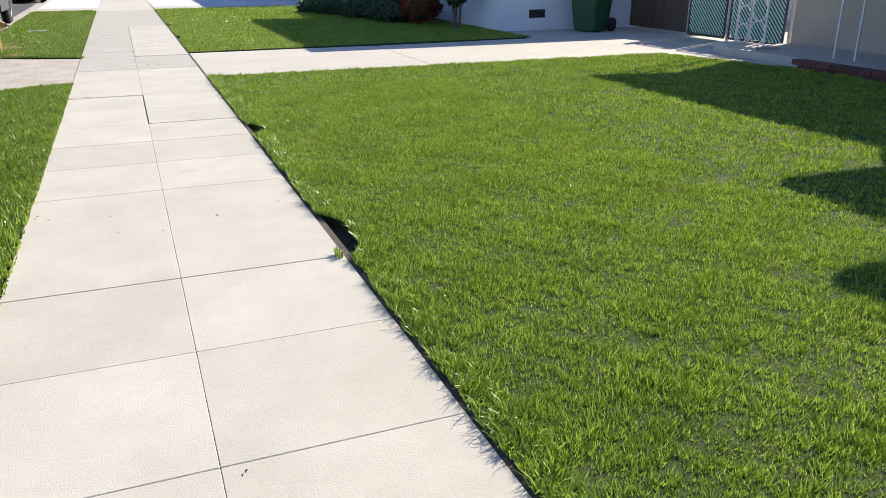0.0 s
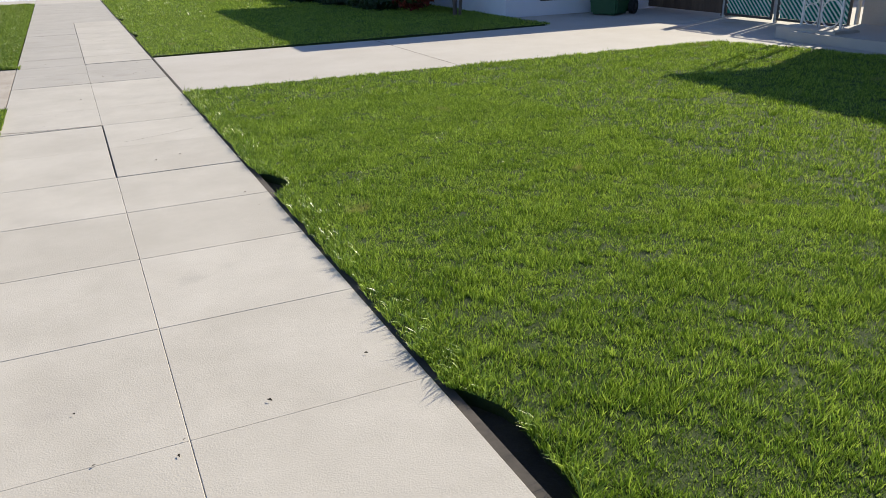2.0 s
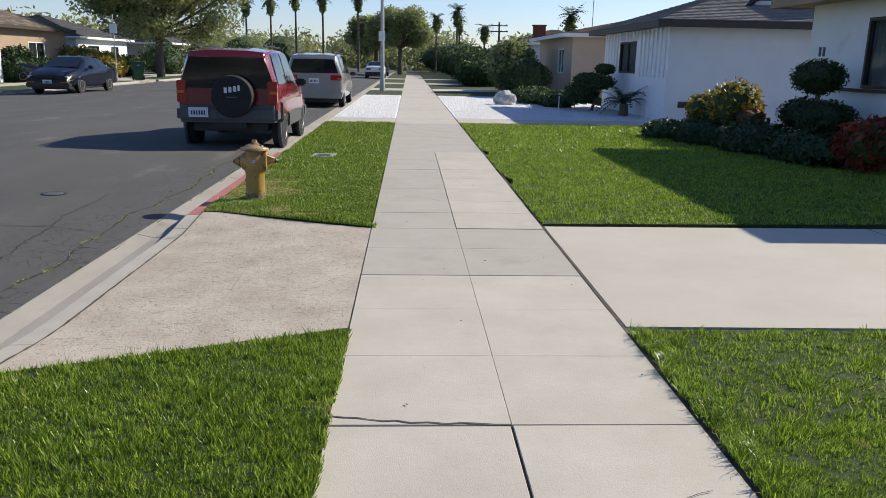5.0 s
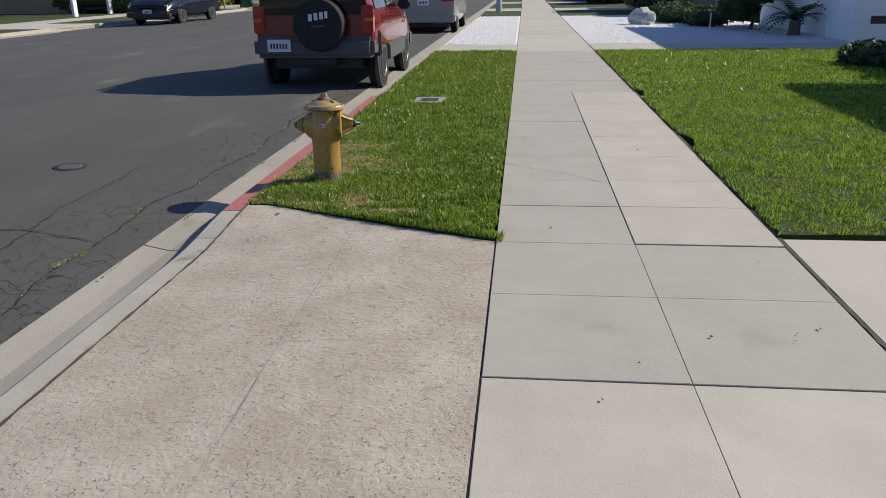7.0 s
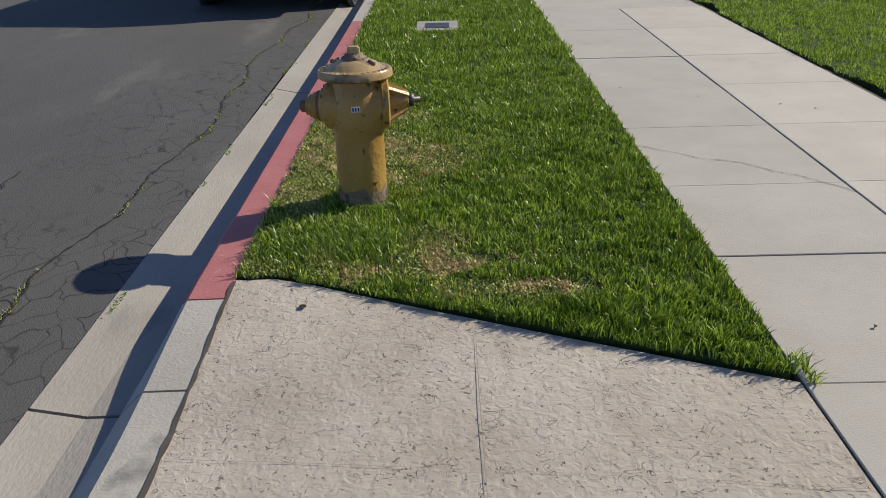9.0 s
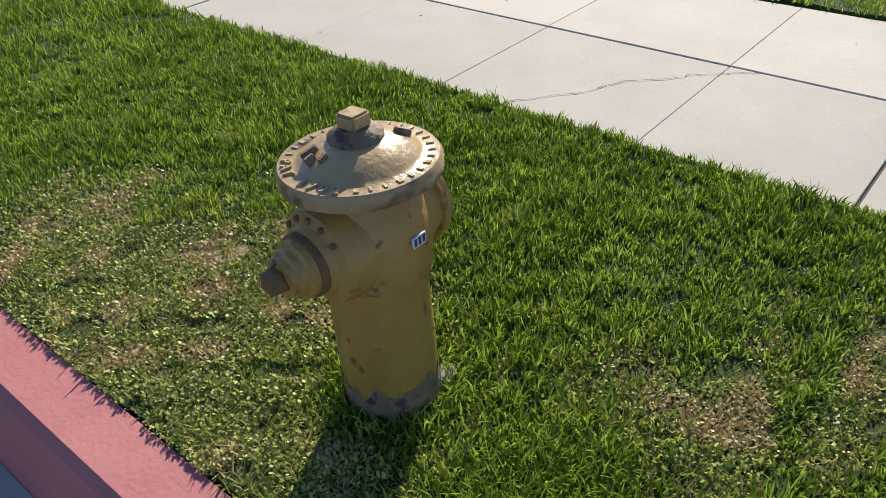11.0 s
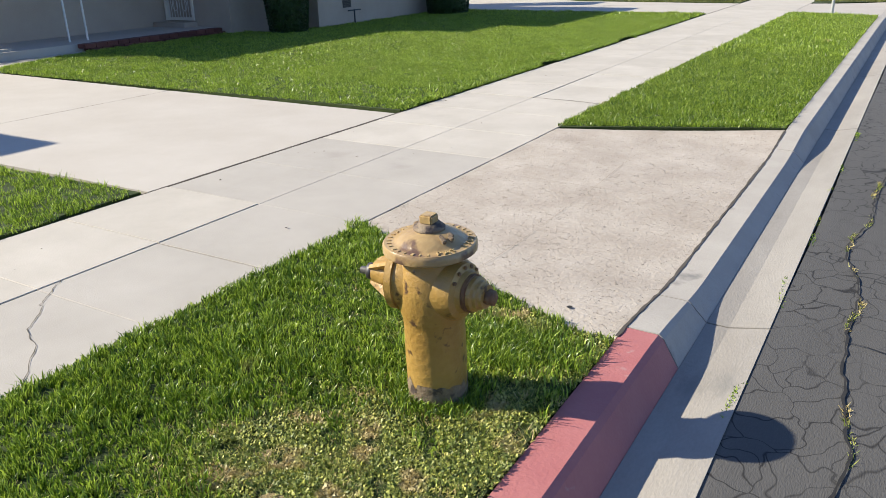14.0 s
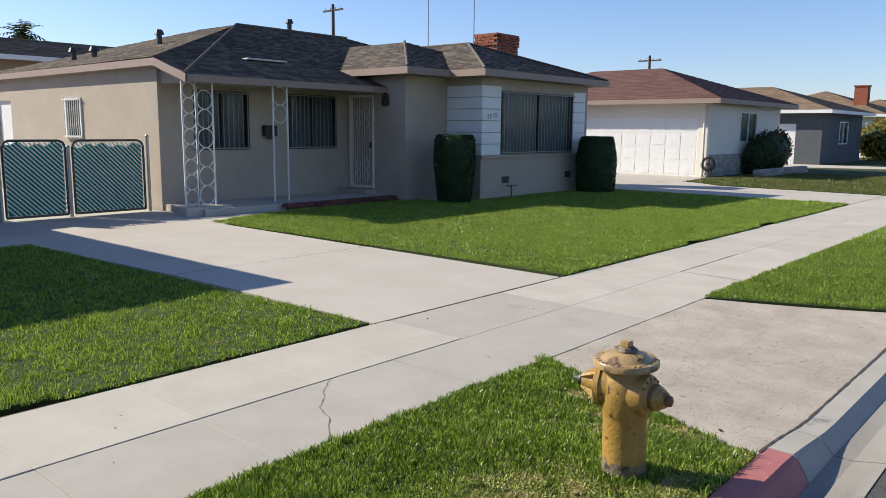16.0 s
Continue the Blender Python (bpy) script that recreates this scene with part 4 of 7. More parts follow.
def wall(parent, axis, c0, c1, a0, a1, z0, z1, material, holes=(), name="wall", label=""):
    """An upright wall along x or y between c0 and c1 across its thickness; holes are (from, to, bottom, top)."""
    bm = bmesh.new()
    A = sorted({a0, a1, *[v for h in holes for v in h[:2]]})
    Z = sorted({z0, z1, *[v for h in holes for v in h[2:4]]})
    vs = {}

    def V(i, j, c):
        if (i, j, c) not in vs:
            d = c1 if c else c0
            vs[i, j, c] = bm.verts.new((A[i], d, Z[j]) if axis == "x" else (d, A[i], Z[j]))
        return vs[i, j, c]

    def solid(i, j):
        if not (0 <= i < len(A) - 1 and 0 <= j < len(Z) - 1):
            return False
        am, zm = (A[i] + A[i + 1]) / 2, (Z[j] + Z[j + 1]) / 2
        return not any(h[0] < am < h[1] and h[2] < zm < h[3] for h in holes)
    for i in range(len(A) - 1):
        for j in range(len(Z) - 1):
            if not solid(i, j):
                continue
            for c in (0, 1):
                bm.faces.new((V(i, j, c), V(i + 1, j, c), V(i + 1, j + 1, c), V(i, j + 1, c)))
            for di, dj, p, q in ((-1, 0, (i, j), (i, j + 1)), (1, 0, (i + 1, j), (i + 1, j + 1)), (0, -1, (i, j), (i + 1, j)), (0, 1, (i, j + 1), (i + 1, j + 1))):
                if not solid(i + di, j + dj):
                    bm.faces.new((V(*p, 0), V(*q, 0), V(*q, 1), V(*p, 1)))
    bmesh.ops.recalc_face_normals(bm, faces=bm.faces)
    return part(name, bm, material, parent, label)


def window(parent, axis, c, out, a0, a1, z0, z1, frame_mat, split=1, bars=0, bar_mat=None, curtain="curtain", fw=0.05, label=""):
    """A window in a wall: frame, panes, behind them a drawn curtain, or a sheet painted dark as an unlit interior; out
    is +1 or -1, the side that faces out; bars are upright security bars.
    """
    def bb(p, q, d0, d1, zb, zt):
        lo, hi = sorted((c + out * d0, c + out * d1))
        return bx(p, q, lo, hi, zb, zt) if axis == "x" else bx(lo, hi, p, q, zb, zt)
    fr = bmesh.new()
    lo, hi = sorted((c - out * 0.06, c + out * 0.025))
    for p, q, zb, zt in ((a0, a1, z0, z0 + fw), (a0, a1, z1 - fw, z1), (a0, a0 + fw, z0 + fw, z1 - fw), (a1 - fw, a1, z0 + fw, z1 - fw)):
        box(fr, *((p, q, lo, hi) if axis == "x" else (lo, hi, p, q)), zb, zt)
    w = part("window", fr, frame_mat, parent, label)
    for i in range(split):
        p, q = a0 + fw + (a1 - a0 - 2 * fw) * i / split, a0 + fw + (a1 - a0 - 2 * fw) * (i + 1) / split
        g = part("pane", bb(p, q, -0.035, -0.03, z0 + fw, z1 - fw), M["glass"], w)
        g.visible_shadow = False
        if i:
            part("mullion", bb(p - 0.02, p + 0.02, -0.05, 0.012, z0 + fw, z1 - fw), frame_mat, w)
    if curtain:
        bm = bmesh.new()
        n = max(8, int((a1 - a0) * 22))
        v = []
        for i in range(n + 1):
            a = a0 + 0.03 + (a1 - a0 - 0.06) * i / n
            d = c - out * (0.12 + 0.02 * math.sin(i * 1.9))
            v.append([bm.verts.new((a, d, z) if axis == "x" else (d, a, z)) for z in (z0 + 0.03, z1 - 0.03)])
        for p, q in zip(v, v[1:]):
            bm.faces.new((p[0], q[0], q[1], p[1]))
        part("curtain", bm, M[curtain], w)
    for i in range(bars):
        a = a0 + (a1 - a0) * (i + 0.5) / bars
        part("bar", bb(a - 0.0055, a + 0.0055, 0.05, 0.062, z0 - 0.02, z1 + 0.02), bar_mat or M["iron"], w)
    if bars:
        for z in (z0 + 0.02, z1 - 0.04):
            part("bar_rail", bb(a0 - 0.03, a1 + 0.03, 0.046, 0.07, z, z + 0.022), bar_mat or M["iron"], w)
    return w


def shingles(parent, slopes, material, course=0.15, tab=0.32, name="roof", label=""):
    """Roof slopes laid in overlapping courses of shingles. A slope: eave start, eave end, top start, top end."""
    V, F, T = [], [], []
    k = 0
    for p0, p1, q0, q1 in slopes:
        p0, p1, q0, q1 = (np.array(v, float) for v in (p0, p1, q0, q1))
        nrm = np.cross(p1 - p0, (q0 + q1) / 2 - (p0 + p1) / 2)
        nrm /= np.linalg.norm(nrm)
        if nrm[2] < 0:
            nrm = -nrm
        rows = max(1, int(np.linalg.norm((q0 + q1) / 2 - (p0 + p1) / 2) / course))
        V += [p0 - nrm * 0.03, p1 - nrm * 0.03, q1 - nrm * 0.03, q0 - nrm * 0.03]
        F += [k, k + 1, k + 2, k + 3]
        T.append(4)
        k += 4
        for r in range(rows):
            t0, t1 = r / rows, min(1, (r + 1.12) / rows)
            a, b, c, d = p0 + (q0 - p0) * t0, p1 + (q1 - p1) * t0, p1 + (q1 - p1) * t1, p0 + (q0 - p0) * t1
            n = max(1, int(np.linalg.norm(b - a) / tab))
            cuts = [0.0]
            while cuts[-1] < 1:
                cuts.append(min(1, cuts[-1] + rng.uniform(0.6, 1.4) / n))
            for u, v in zip(cuts, cuts[1:]):
                lift = nrm * rng.uniform(0.010, 0.018)
                V += [a + (b - a) * u + lift, a + (b - a) * v + lift, d + (c - d) * v, d + (c - d) * u, a + (b - a) * u - nrm * 0.004, a + (b - a) * v - nrm * 0.004]
                F += [k, k + 1, k + 2, k + 3, k + 4, k + 5, k + 1, k]
                T += [4, 4]
                k += 6
    ob = fast_mesh(name, np.array(V), np.array(F), np.array(T), material, parent)
    if label:
        ob["label"] = label
    return ob


def hip(x0, x1, y0, y1, z, pitch):
    """The four slopes of a hipped roof over a rectangle."""
    w, l = x1 - x0, y1 - y0
    h = min(w, l) / 2
    zt = z + h * pitch
    if l >= w:
        a, b = (x0 + h, y0 + h, zt), (x0 + h, y1 - h, zt)
        return [((x0, y0, z), (x0, y1, z), a, b), ((x1, y1, z), (x1, y0, z), b, a), ((x1, y0, z), (x0, y0, z), a, a), ((x0, y1, z), (x1, y1, z), b, b)]
    a, b = (x0 + h, y0 + h, zt), (x1 - h, y0 + h, zt)
    return [((x1, y0, z), (x0, y0, z), b, a), ((x0, y1, z), (x1, y1, z), a, b), ((x0, y0, z), (x0, y1, z), a, a), ((x1, y1, z), (x1, y0, z), b, b)]


def eaves(parent, x0, x1, y0, y1, z, material, drop=0.15):
    """Fascia boards round a rectangle and the soffit under it."""
    for a in ((x0 - 0.02, x0 + 0.02, y0 - 0.02, y1 + 0.02), (x1 - 0.02, x1 + 0.02, y0 - 0.02, y1 + 0.02), (x0 + 0.02, x1 - 0.02, y0 - 0.02, y0 + 0.02), (x0 + 0.02, x1 - 0.02, y1 - 0.02, y1 + 0.02)):
        hang(part("fascia", bx(*a, z - drop, z + 0.01), material, parent))
    hang(part("soffit", bx(x0 + 0.02, x1 - 0.02, y0 + 0.02, y1 - 0.02, z - drop + 0.03, z - drop + 0.05), material, parent))


def panel_door(parent, axis, c, out, a0, a1, z0, z1, cols, rows, material, name="garage_door"):
    def bb(p, q, d0, d1, zb, zt, bev=0.0):
        lo, hi = sorted((c + out * d0, c + out * d1))
        return bx(p, q, lo, hi, zb, zt, bev) if axis == "x" else bx(lo, hi, p, q, zb, zt, bev)
    d = part(name, bb(a0, a1, -0.08, -0.05, z0, z1), material, parent)
    for i in range(cols):
        for j in range(rows):
            p, q = a0 + (a1 - a0) * (i + 0.12) / cols, a0 + (a1 - a0) * (i + 0.88) / cols
            u, v = z0 + (z1 - z0) * (j + 0.16) / rows, z0 + (z1 - z0) * (j + 0.84) / rows
            part("panel", bb(p, q, -0.055, -0.042, u, v, 0.006), material, d)
    for j in range(1, rows):
        z = z0 + (z1 - z0) * j / rows
        part("seam", bb(a0, a1, -0.052, -0.047, z - 0.004, z + 0.004), M["plate"], d)
    return d


def vent(parent, axis, c, out, a, z, w=0.36, h=0.16):
    def bb(p, q, d0, d1, zb, zt):
        lo, hi = sorted((c + out * d0, c + out * d1))
        return bx(p, q, lo, hi, zb, zt) if axis == "x" else bx(lo, hi, p, q, zb, zt)
    v = part("vent", bb(a - w / 2, a + w / 2, 0.002, 0.008, z, z + h), M["blackplastic"], parent)
    for i in range(5):
        part("slat", bb(a - w / 2, a + w / 2, 0.008, 0.018, z + h * (i + 0.3) / 5, z + h * (i + 0.62) / 5), M["darksteel"], v)
    return v


# ---- the beige house ----
HA = tagged(empty("house", (9.6, 5.0, 0)), "beige stucco bungalow with grey-brown shingle roof and barred windows", "house")
SW0, SW1 = -0.25, 2.615
for args in (("x", 10.0, 10.15, 9.6, 18, SW0, 2.6, M["beige"], ((12.66, 13.42, 1.27, 2.09), (16.4, 17.3, 0.1, 2.1))),
             ("y", 9.6, 9.75, 5.6, 10.0, SW0, SW1, M["beige"], ((8.24, 9.45, 1.08, 2.19), (5.98, 7.26, 1.08, 2.21))),
             ("x", 5.45, 5.6, 7.85, 9.6, SW0, SW1, M["beige"], ((8.78, 9.56, 0.22, 2.24),)),
             ("y", 7.85, 8.0, 4.24, 5.45, SW0, SW1, M["beige"]),
             ("x", 4.09, 4.24, 6.9, 7.85, SW0, SW1, M["beige"]),
             ("y", 6.9, 7.05, 0.06, 4.09, SW0, SW1, M["beige"], ((0.63, 3.55, 0.98, 2.36),)),
             ("x", -0.09, 0.06, 6.9, 18, SW0, SW1, M["beige"]),
             ("y", 18, 18.15, -0.09, 10.15, SW0, 2.6, M["beige"])):
    wall(HA, *args).matrix_parent_inverse = Matrix.Translation(HA.location).inverted()


hang(window(HA, "x", 10.15, 1, 12.66, 13.42, 1.27, 2.09, M["paint"], 1, 8))
hang(window(HA, "y", 9.6, -1, 8.24, 9.45, 1.08, 2.19, M["darktrim"], 2, 11, M["iron_grey"]))
hang(window(HA, "y", 9.6, -1, 5.98, 7.26, 1.08, 2.21, M["darktrim"], 2, 12, M["iron_grey"], "curtain"))
hang(window(HA, "y", 6.9, -1, 0.63, 3.55, 0.98, 2.36, M["darktrim"], 2, 24, M["iron_grey"], "curtain", 0.035))
hang(part("door", bx(16.4, 17.3, 10.05, 10.09, 0.1, 2.1), M["paint"], HA))
# entry with an ironwork security door
dr = hang(part("door", bx(8.82, 9.52, 5.50, 5.54, 0.24, 2.2, 0.004), M["beige"], HA, "pale security door with iron scrollwork"))
bm = bmesh.new()
for a in ((8.78, 8.83, 0.22, 2.24), (9.51, 9.56, 0.22, 2.24), (8.83, 9.51, 2.19, 2.24), (8.83, 9.51, 0.22, 0.27)):
    box(bm, a[0], a[1], 5.49, 5.63, a[2], a[3])
part("door_frame", bm, M["cream"], dr)
bm = bmesh.new()
for i in range(9):
    box(bm, 8.86 + 0.078 * i, 8.868 + 0.078 * i, 5.585, 5.593, 0.28, 2.18)
part("grille", bm, M["iron"], dr)
for zc in (0.62, 1.75):
    for i in range(4):
        b2 = bmesh.new()
        for k in range(12):
            a0, a1 = k * math.pi / 6, (k + 1) * math.pi / 6
            cyl(b2, (9.17 + 0.07 * math.cos(a0) + 0.13 * (i % 2 * 2 - 1), 5.59, zc + 0.11 * math.sin(a0) + 0.12 * (i // 2 * 2 - 1)), (9.17 + 0.07 * math.cos(a1) + 0.13 * (i % 2 * 2 - 1), 5.59, zc + 0.11 * math.sin(a1) + 0.12 * (i // 2 * 2 - 1)), 0.007, seg=5)
        part("scroll", b2, M["iron"], dr)
part("handle", bx(8.86, 8.90, 5.59, 5.64, 1.1, 1.22, 0.008), M["darksteel"], dr)
hang(part("step", bx(8.7, 9.58, 5.62, 5.95, 0.1, 0.2, 0.01), M["beige"], HA))
# siding boards round the bay
for k in range(6):
    z = 0.95 + 0.25 * k
    hang(part("siding_board", bx(6.872, 7.86, 4.243, 4.262, z + 0.012, z + 0.245, 0.004), M["paint"], HA))
    hang(part("siding_board", bx(6.872, 6.897, 3.58, 4.242, z + 0.012, z + 0.245, 0.004), M["paint"], HA))
    hang(part("siding_board", bx(6.872, 6.897, 0.06, 0.6, z + 0.012, z + 0.245, 0.004), M["paint"], HA))
hang(part("sill", bx(6.84, 6.9, 0.06, 4.26, 0.90, 0.95, 0.006), M["beige"], HA))
for i in range(4):
    hang(part("house_number", bx(6.862, 6.871, 3.74 + 0.09 * i, 3.79 + 0.09 * i, 1.78 - 0.012 * i, 1.88 - 0.012 * i), M["steel"], HA))
hang(vent(HA, "y", 6.9, -1, 3.35, 0.33, 0.26, 0.15))
hang(vent(HA, "y", 6.9, -1, 0.75, 0.36, 0.26, 0.15))
# roof
P = 0.345
zr = lambda x: 2.38 + P * (x - 8.4)
sl = [((8.4, 10.3, 2.38), (8.4, 1.0, 2.38), (9.4, 10.3, zr(9.4)), (9.4, 1.0, zr(9.4))),
      ((9.4, 10.3, zr(9.4)), (9.4, 1.0, zr(9.4)), (13, 6.15, zr(13)), (13, 2.6, zr(13))),
      ((18.4, 10.3, 2.70), (9.4, 10.3, zr(9.4)), (14.8, 6.15, zr(13)), (13, 6.15, zr(13))),
      ((18.4, -1.0, 2.70), (18.4, 10.3, 2.70), (14.8, 2.6, zr(13)), (14.8, 6.15, zr(13))),
      ((13, 6.15, zr(13)), (13, 2.6, zr(13)), (14.8, 6.15, zr(13) + 0.01), (14.8, 2.6, zr(13) + 0.01)),
      ((9.4, -1.0, zr(9.4)), (18.4, -1.0, 2.70), (13, 2.6, zr(13)), (14.8, 2.6, zr(13)))]
sl += hip(6.5, 13, -0.35, 4.65, 2.74, P)[0:3] + hip(7.45, 15, 0.95, 5.95, 2.74, P)[0:3]
hang(shingles(HA, sl, M["shingle"], 0.135, 0.19))
bm = bmesh.new()
for a, b in (((8.4, 10.3, 2.40), (13, 6.15, zr(13) + 0.02)), ((13, 6.15, zr(13) + 0.02), (13, 2.6, zr(13) + 0.02)), ((6.5, 4.65, 2.76), (9.0, 2.15, 3.62)), ((6.5, -0.35, 2.76), (9.0, 2.15, 3.62)), ((7.45, 5.95, 2.76), (9.95, 3.45, 3.62)), ((9.0, 2.15, 3.62), (11, 2.15, 3.62))):
    cyl(bm, a, b, 0.035, seg=6)
hang(part("hip_cap", bm, M["shingle"], HA))
for a in ((8.36, 8.4, 5.3, 10.3, 2.26, 2.385), (9.4, 18.4, 10.28, 10.32, 2.57, 2.70), (6.46, 6.5, -0.35, 4.65, 2.61, 2.75), (6.46, 7.5, 4.65, 4.69, 2.61, 2.75), (7.41, 7.45, 4.69, 5.95, 2.61, 2.75), (7.41, 9.45, 5.95, 5.99, 2.61, 2.75), (6.46, 9, -0.39, -0.35, 2.61, 2.75)):
    hang(part("fascia", bx(*a), M["trim"], HA))
rk = bmesh.new()
vs = [rk.verts.new(p) for p in ((8.36, 10.28, 2.25), (9.42, 10.28, 2.57), (9.42, 10.28, 2.71), (8.36, 10.28, 2.39), (8.36, 10.32, 2.25), (9.42, 10.32, 2.57), (9.42, 10.32, 2.71), (8.36, 10.32, 2.39))]
for f in ((0, 1, 2, 3), (4, 5, 6, 7), (0, 1, 5, 4), (3, 2, 6, 7), (0, 3, 7, 4), (1, 2, 6, 5)):
    rk.faces.new([vs[i] for i in f])
bmesh.ops.recalc_face_normals(rk, faces=rk.faces)
hang(part("rake_board", rk, M["trim"], HA, "pale rake board at the porch's end"))
for a in ((8.4, 9.6, 5.6, 10.04, 2.28, 2.30), (6.5, 8.0, -0.3, 4.65, 2.62, 2.64), (7.45, 9.6, 4.65, 5.95, 2.625, 2.645), (9.6, 18.3, 10.15, 10.28, 2.59, 2.61)):
    hang(part("soffit", bx(*a), M["beige"], HA))
gb = bmesh.new()
for y in (10.04, 10.08):
    gb.faces.new([gb.verts.new((x, y, z)) for x, z in ((8.4, 2.27), (9.6, 2.27), (9.6, 2.74), (8.4, 2.345))])
gb.verts.ensure_lookup_table()
for i in range(4):
    j = (i + 1) % 4
    gb.faces.new((gb.verts[i], gb.verts[j], gb.verts[4 + j], gb.verts[4 + i]))
bmesh.ops.recalc_face_normals(gb, faces=gb.faces)
hang(part("gable_infill", gb, M["beige"], HA))
# porch floor, brick edge
hang(part("porch_floor", bx(8.22, 9.6, 5.6, 10.12, -0.2, 0.115), M["drive"], HA))
hang(part("plinth", bx(8.32, 8.78, 9.52, 10.42, -0.1, 0.15, 0.01), M["drive"], HA))
for k in range(2):
    for i in range(14):
        hang(part("brick", bx(8.02, 8.21, 5.62 + 0.205 * i + 0.1 * k - 0.05, 5.815 + 0.205 * i + 0.1 * k - 0.05, -0.02 + 0.07 * k, 0.045 + 0.07 * k, 0.004), M["brick_dark"], HA))
# ironwork posts
def iron_panel(ya, yb, z0, z1, rings):
    r = hang(part("post", bx(8.588, 8.612, ya - 0.012, ya + 0.012, z0, z1), M["iron"], HA, "white wrought-iron porch post with rings"))
    part("upright", bx(8.588, 8.612, yb - 0.012, yb + 0.012, z0, z1), M["iron"], r)
    rad, yc = (yb - ya) / 2 - 0.012, (ya + yb) / 2
    for zc in rings:
        b2 = bmesh.new()
        n = 18
        for k in range(n):
            a0, a1 = 2 * math.pi * k / n, 2 * math.pi * (k + 1) / n
            cyl(b2, (8.6, yc + rad * math.cos(a0), zc + rad * 1.12 * math.sin(a0)), (8.6, yc + rad * math.cos(a1), zc + rad * 1.12 * math.sin(a1)), 0.009, seg=6)
        part("ring", b2, M["iron"], r)


iron_panel(10.0, 10.26, 0.15, 2.28, [0.30 + 0.262 * i for i in range(8)])
iron_panel(9.67, 9.99, 0.15, 2.28, [0.33 + 0.33 * i for i in range(6)])
iron_panel(8.06, 8.39, 0.115, 2.28, [2.1, 1.77])
# mailbox, lamp, roof pipes
mb = tagged(part("mailbox", bx(9.50, 9.6, 7.62, 7.93, 1.34, 1.56, 0.012), M["blackplastic"]), "small black metal mailbox on the porch wall", "mailbox")
part("hook", bx(9.5, 9.51, 7.7, 7.85, 1.28, 1.34), M["blackplastic"], mb)
wl = tagged(part("wall_lamp", bx(8.30, 8.44, 5.6, 5.74, 1.98, 2.2, 0.03), M["darksteel"]), "dark metal lantern beside the front door", "lamp")
part("cap", cyl(bmesh.new(), (8.37, 5.67, 2.2), (8.37, 5.67, 2.27), 0.09, 0.01, 8), M["darksteel"], wl)
for x, y, h in ((12.6, 8.4, 0.25), (14.6, 9.4, 0.25), (12.95, 4.6, 0.32), (13.8, 9.3, 0.2)):
    z = min(zr(x), 2.70 + P * (10.3 - y))
    pv = hang(part("roof_vent", cyl(bmesh.new(), (x, y, z - 0.1), (x, y, z + h - 0.1), 0.06, seg=12), M["darksteel"], HA))
    part("cowl", cyl(bmesh.new(), (x, y, z + h - 0.1), (x, y, z + h), 0.11, 0.07, 12), M["darksteel"], pv)
hang(part("roof_flashing", bx(9.55, 9.75, 7.3, 8.25, zr(9.65) + 0.02, zr(9.65) + 0.05), M["cream"], HA, "pale strip of wood lying on the shingles"))
# chimney of bricks
CH = tagged(empty("chimney", (10.4, -0.8, 3.0)), "red brick chimney on the shingle roof", "chimney")
hang(part("core", bx(10.02, 10.78, -1.28, -0.32, 2.6, 4.12), M["mortar"], CH))
for k in range(14):
    z = 3.12 + 0.075 * k
    o = 0.03 if k >= 10 else 0
    for i in range(5):
        y = -1.3 - o + 0.2 * i - (0.1 if k % 2 else 0)
        if y + 0.19 < -0.28 + o:
            hang(part("brick", bx(9.99 - o, 10.02, max(y, -1.3 - o), y + 0.188, z, z + 0.064), M["brick"], CH))
    for i in range(4):
        x = 9.99 - o + 0.2 * i + (0.1 if k % 2 else 0)
        hang(part("brick", bx(x, min(x + 0.188, 10.8), -0.32, -0.29 + o, z, z + 0.064), M["brick"], CH))
hang(part("crown", bx(9.97, 10.83, -1.33, -0.27, 4.14, 4.20, 0.01), M["brick"], CH))
# aerials
for x, y, z0, z1 in ((11.5, 0.9, 3.4, 6.6), (10.3, 0.35, 3.4, 6.4)):
    an = tagged(part("antenna", cyl(bmesh.new(), (x, y, z0), (x, y, z1), 0.014, seg=6), M["steel"]), "thin metal television aerial mast on the roof", "antenna")
    if x > 11:
        part("boom", cyl(bmesh.new(), (x - 0.6, y, z1 - 1.3), (x + 0.6, y, z1 - 1.3), 0.01, seg=5), M["steel"], an)
        for k in range(7):
            part("element", cyl(bmesh.new(), (x - 0.55 + 0.18 * k, y - 0.5 + 0.04 * k, z1 - 1.3), (x - 0.55 + 0.18 * k, y + 0.5 - 0.04 * k, z1 - 1.3), 0.006, seg=4), M["steel"], an)

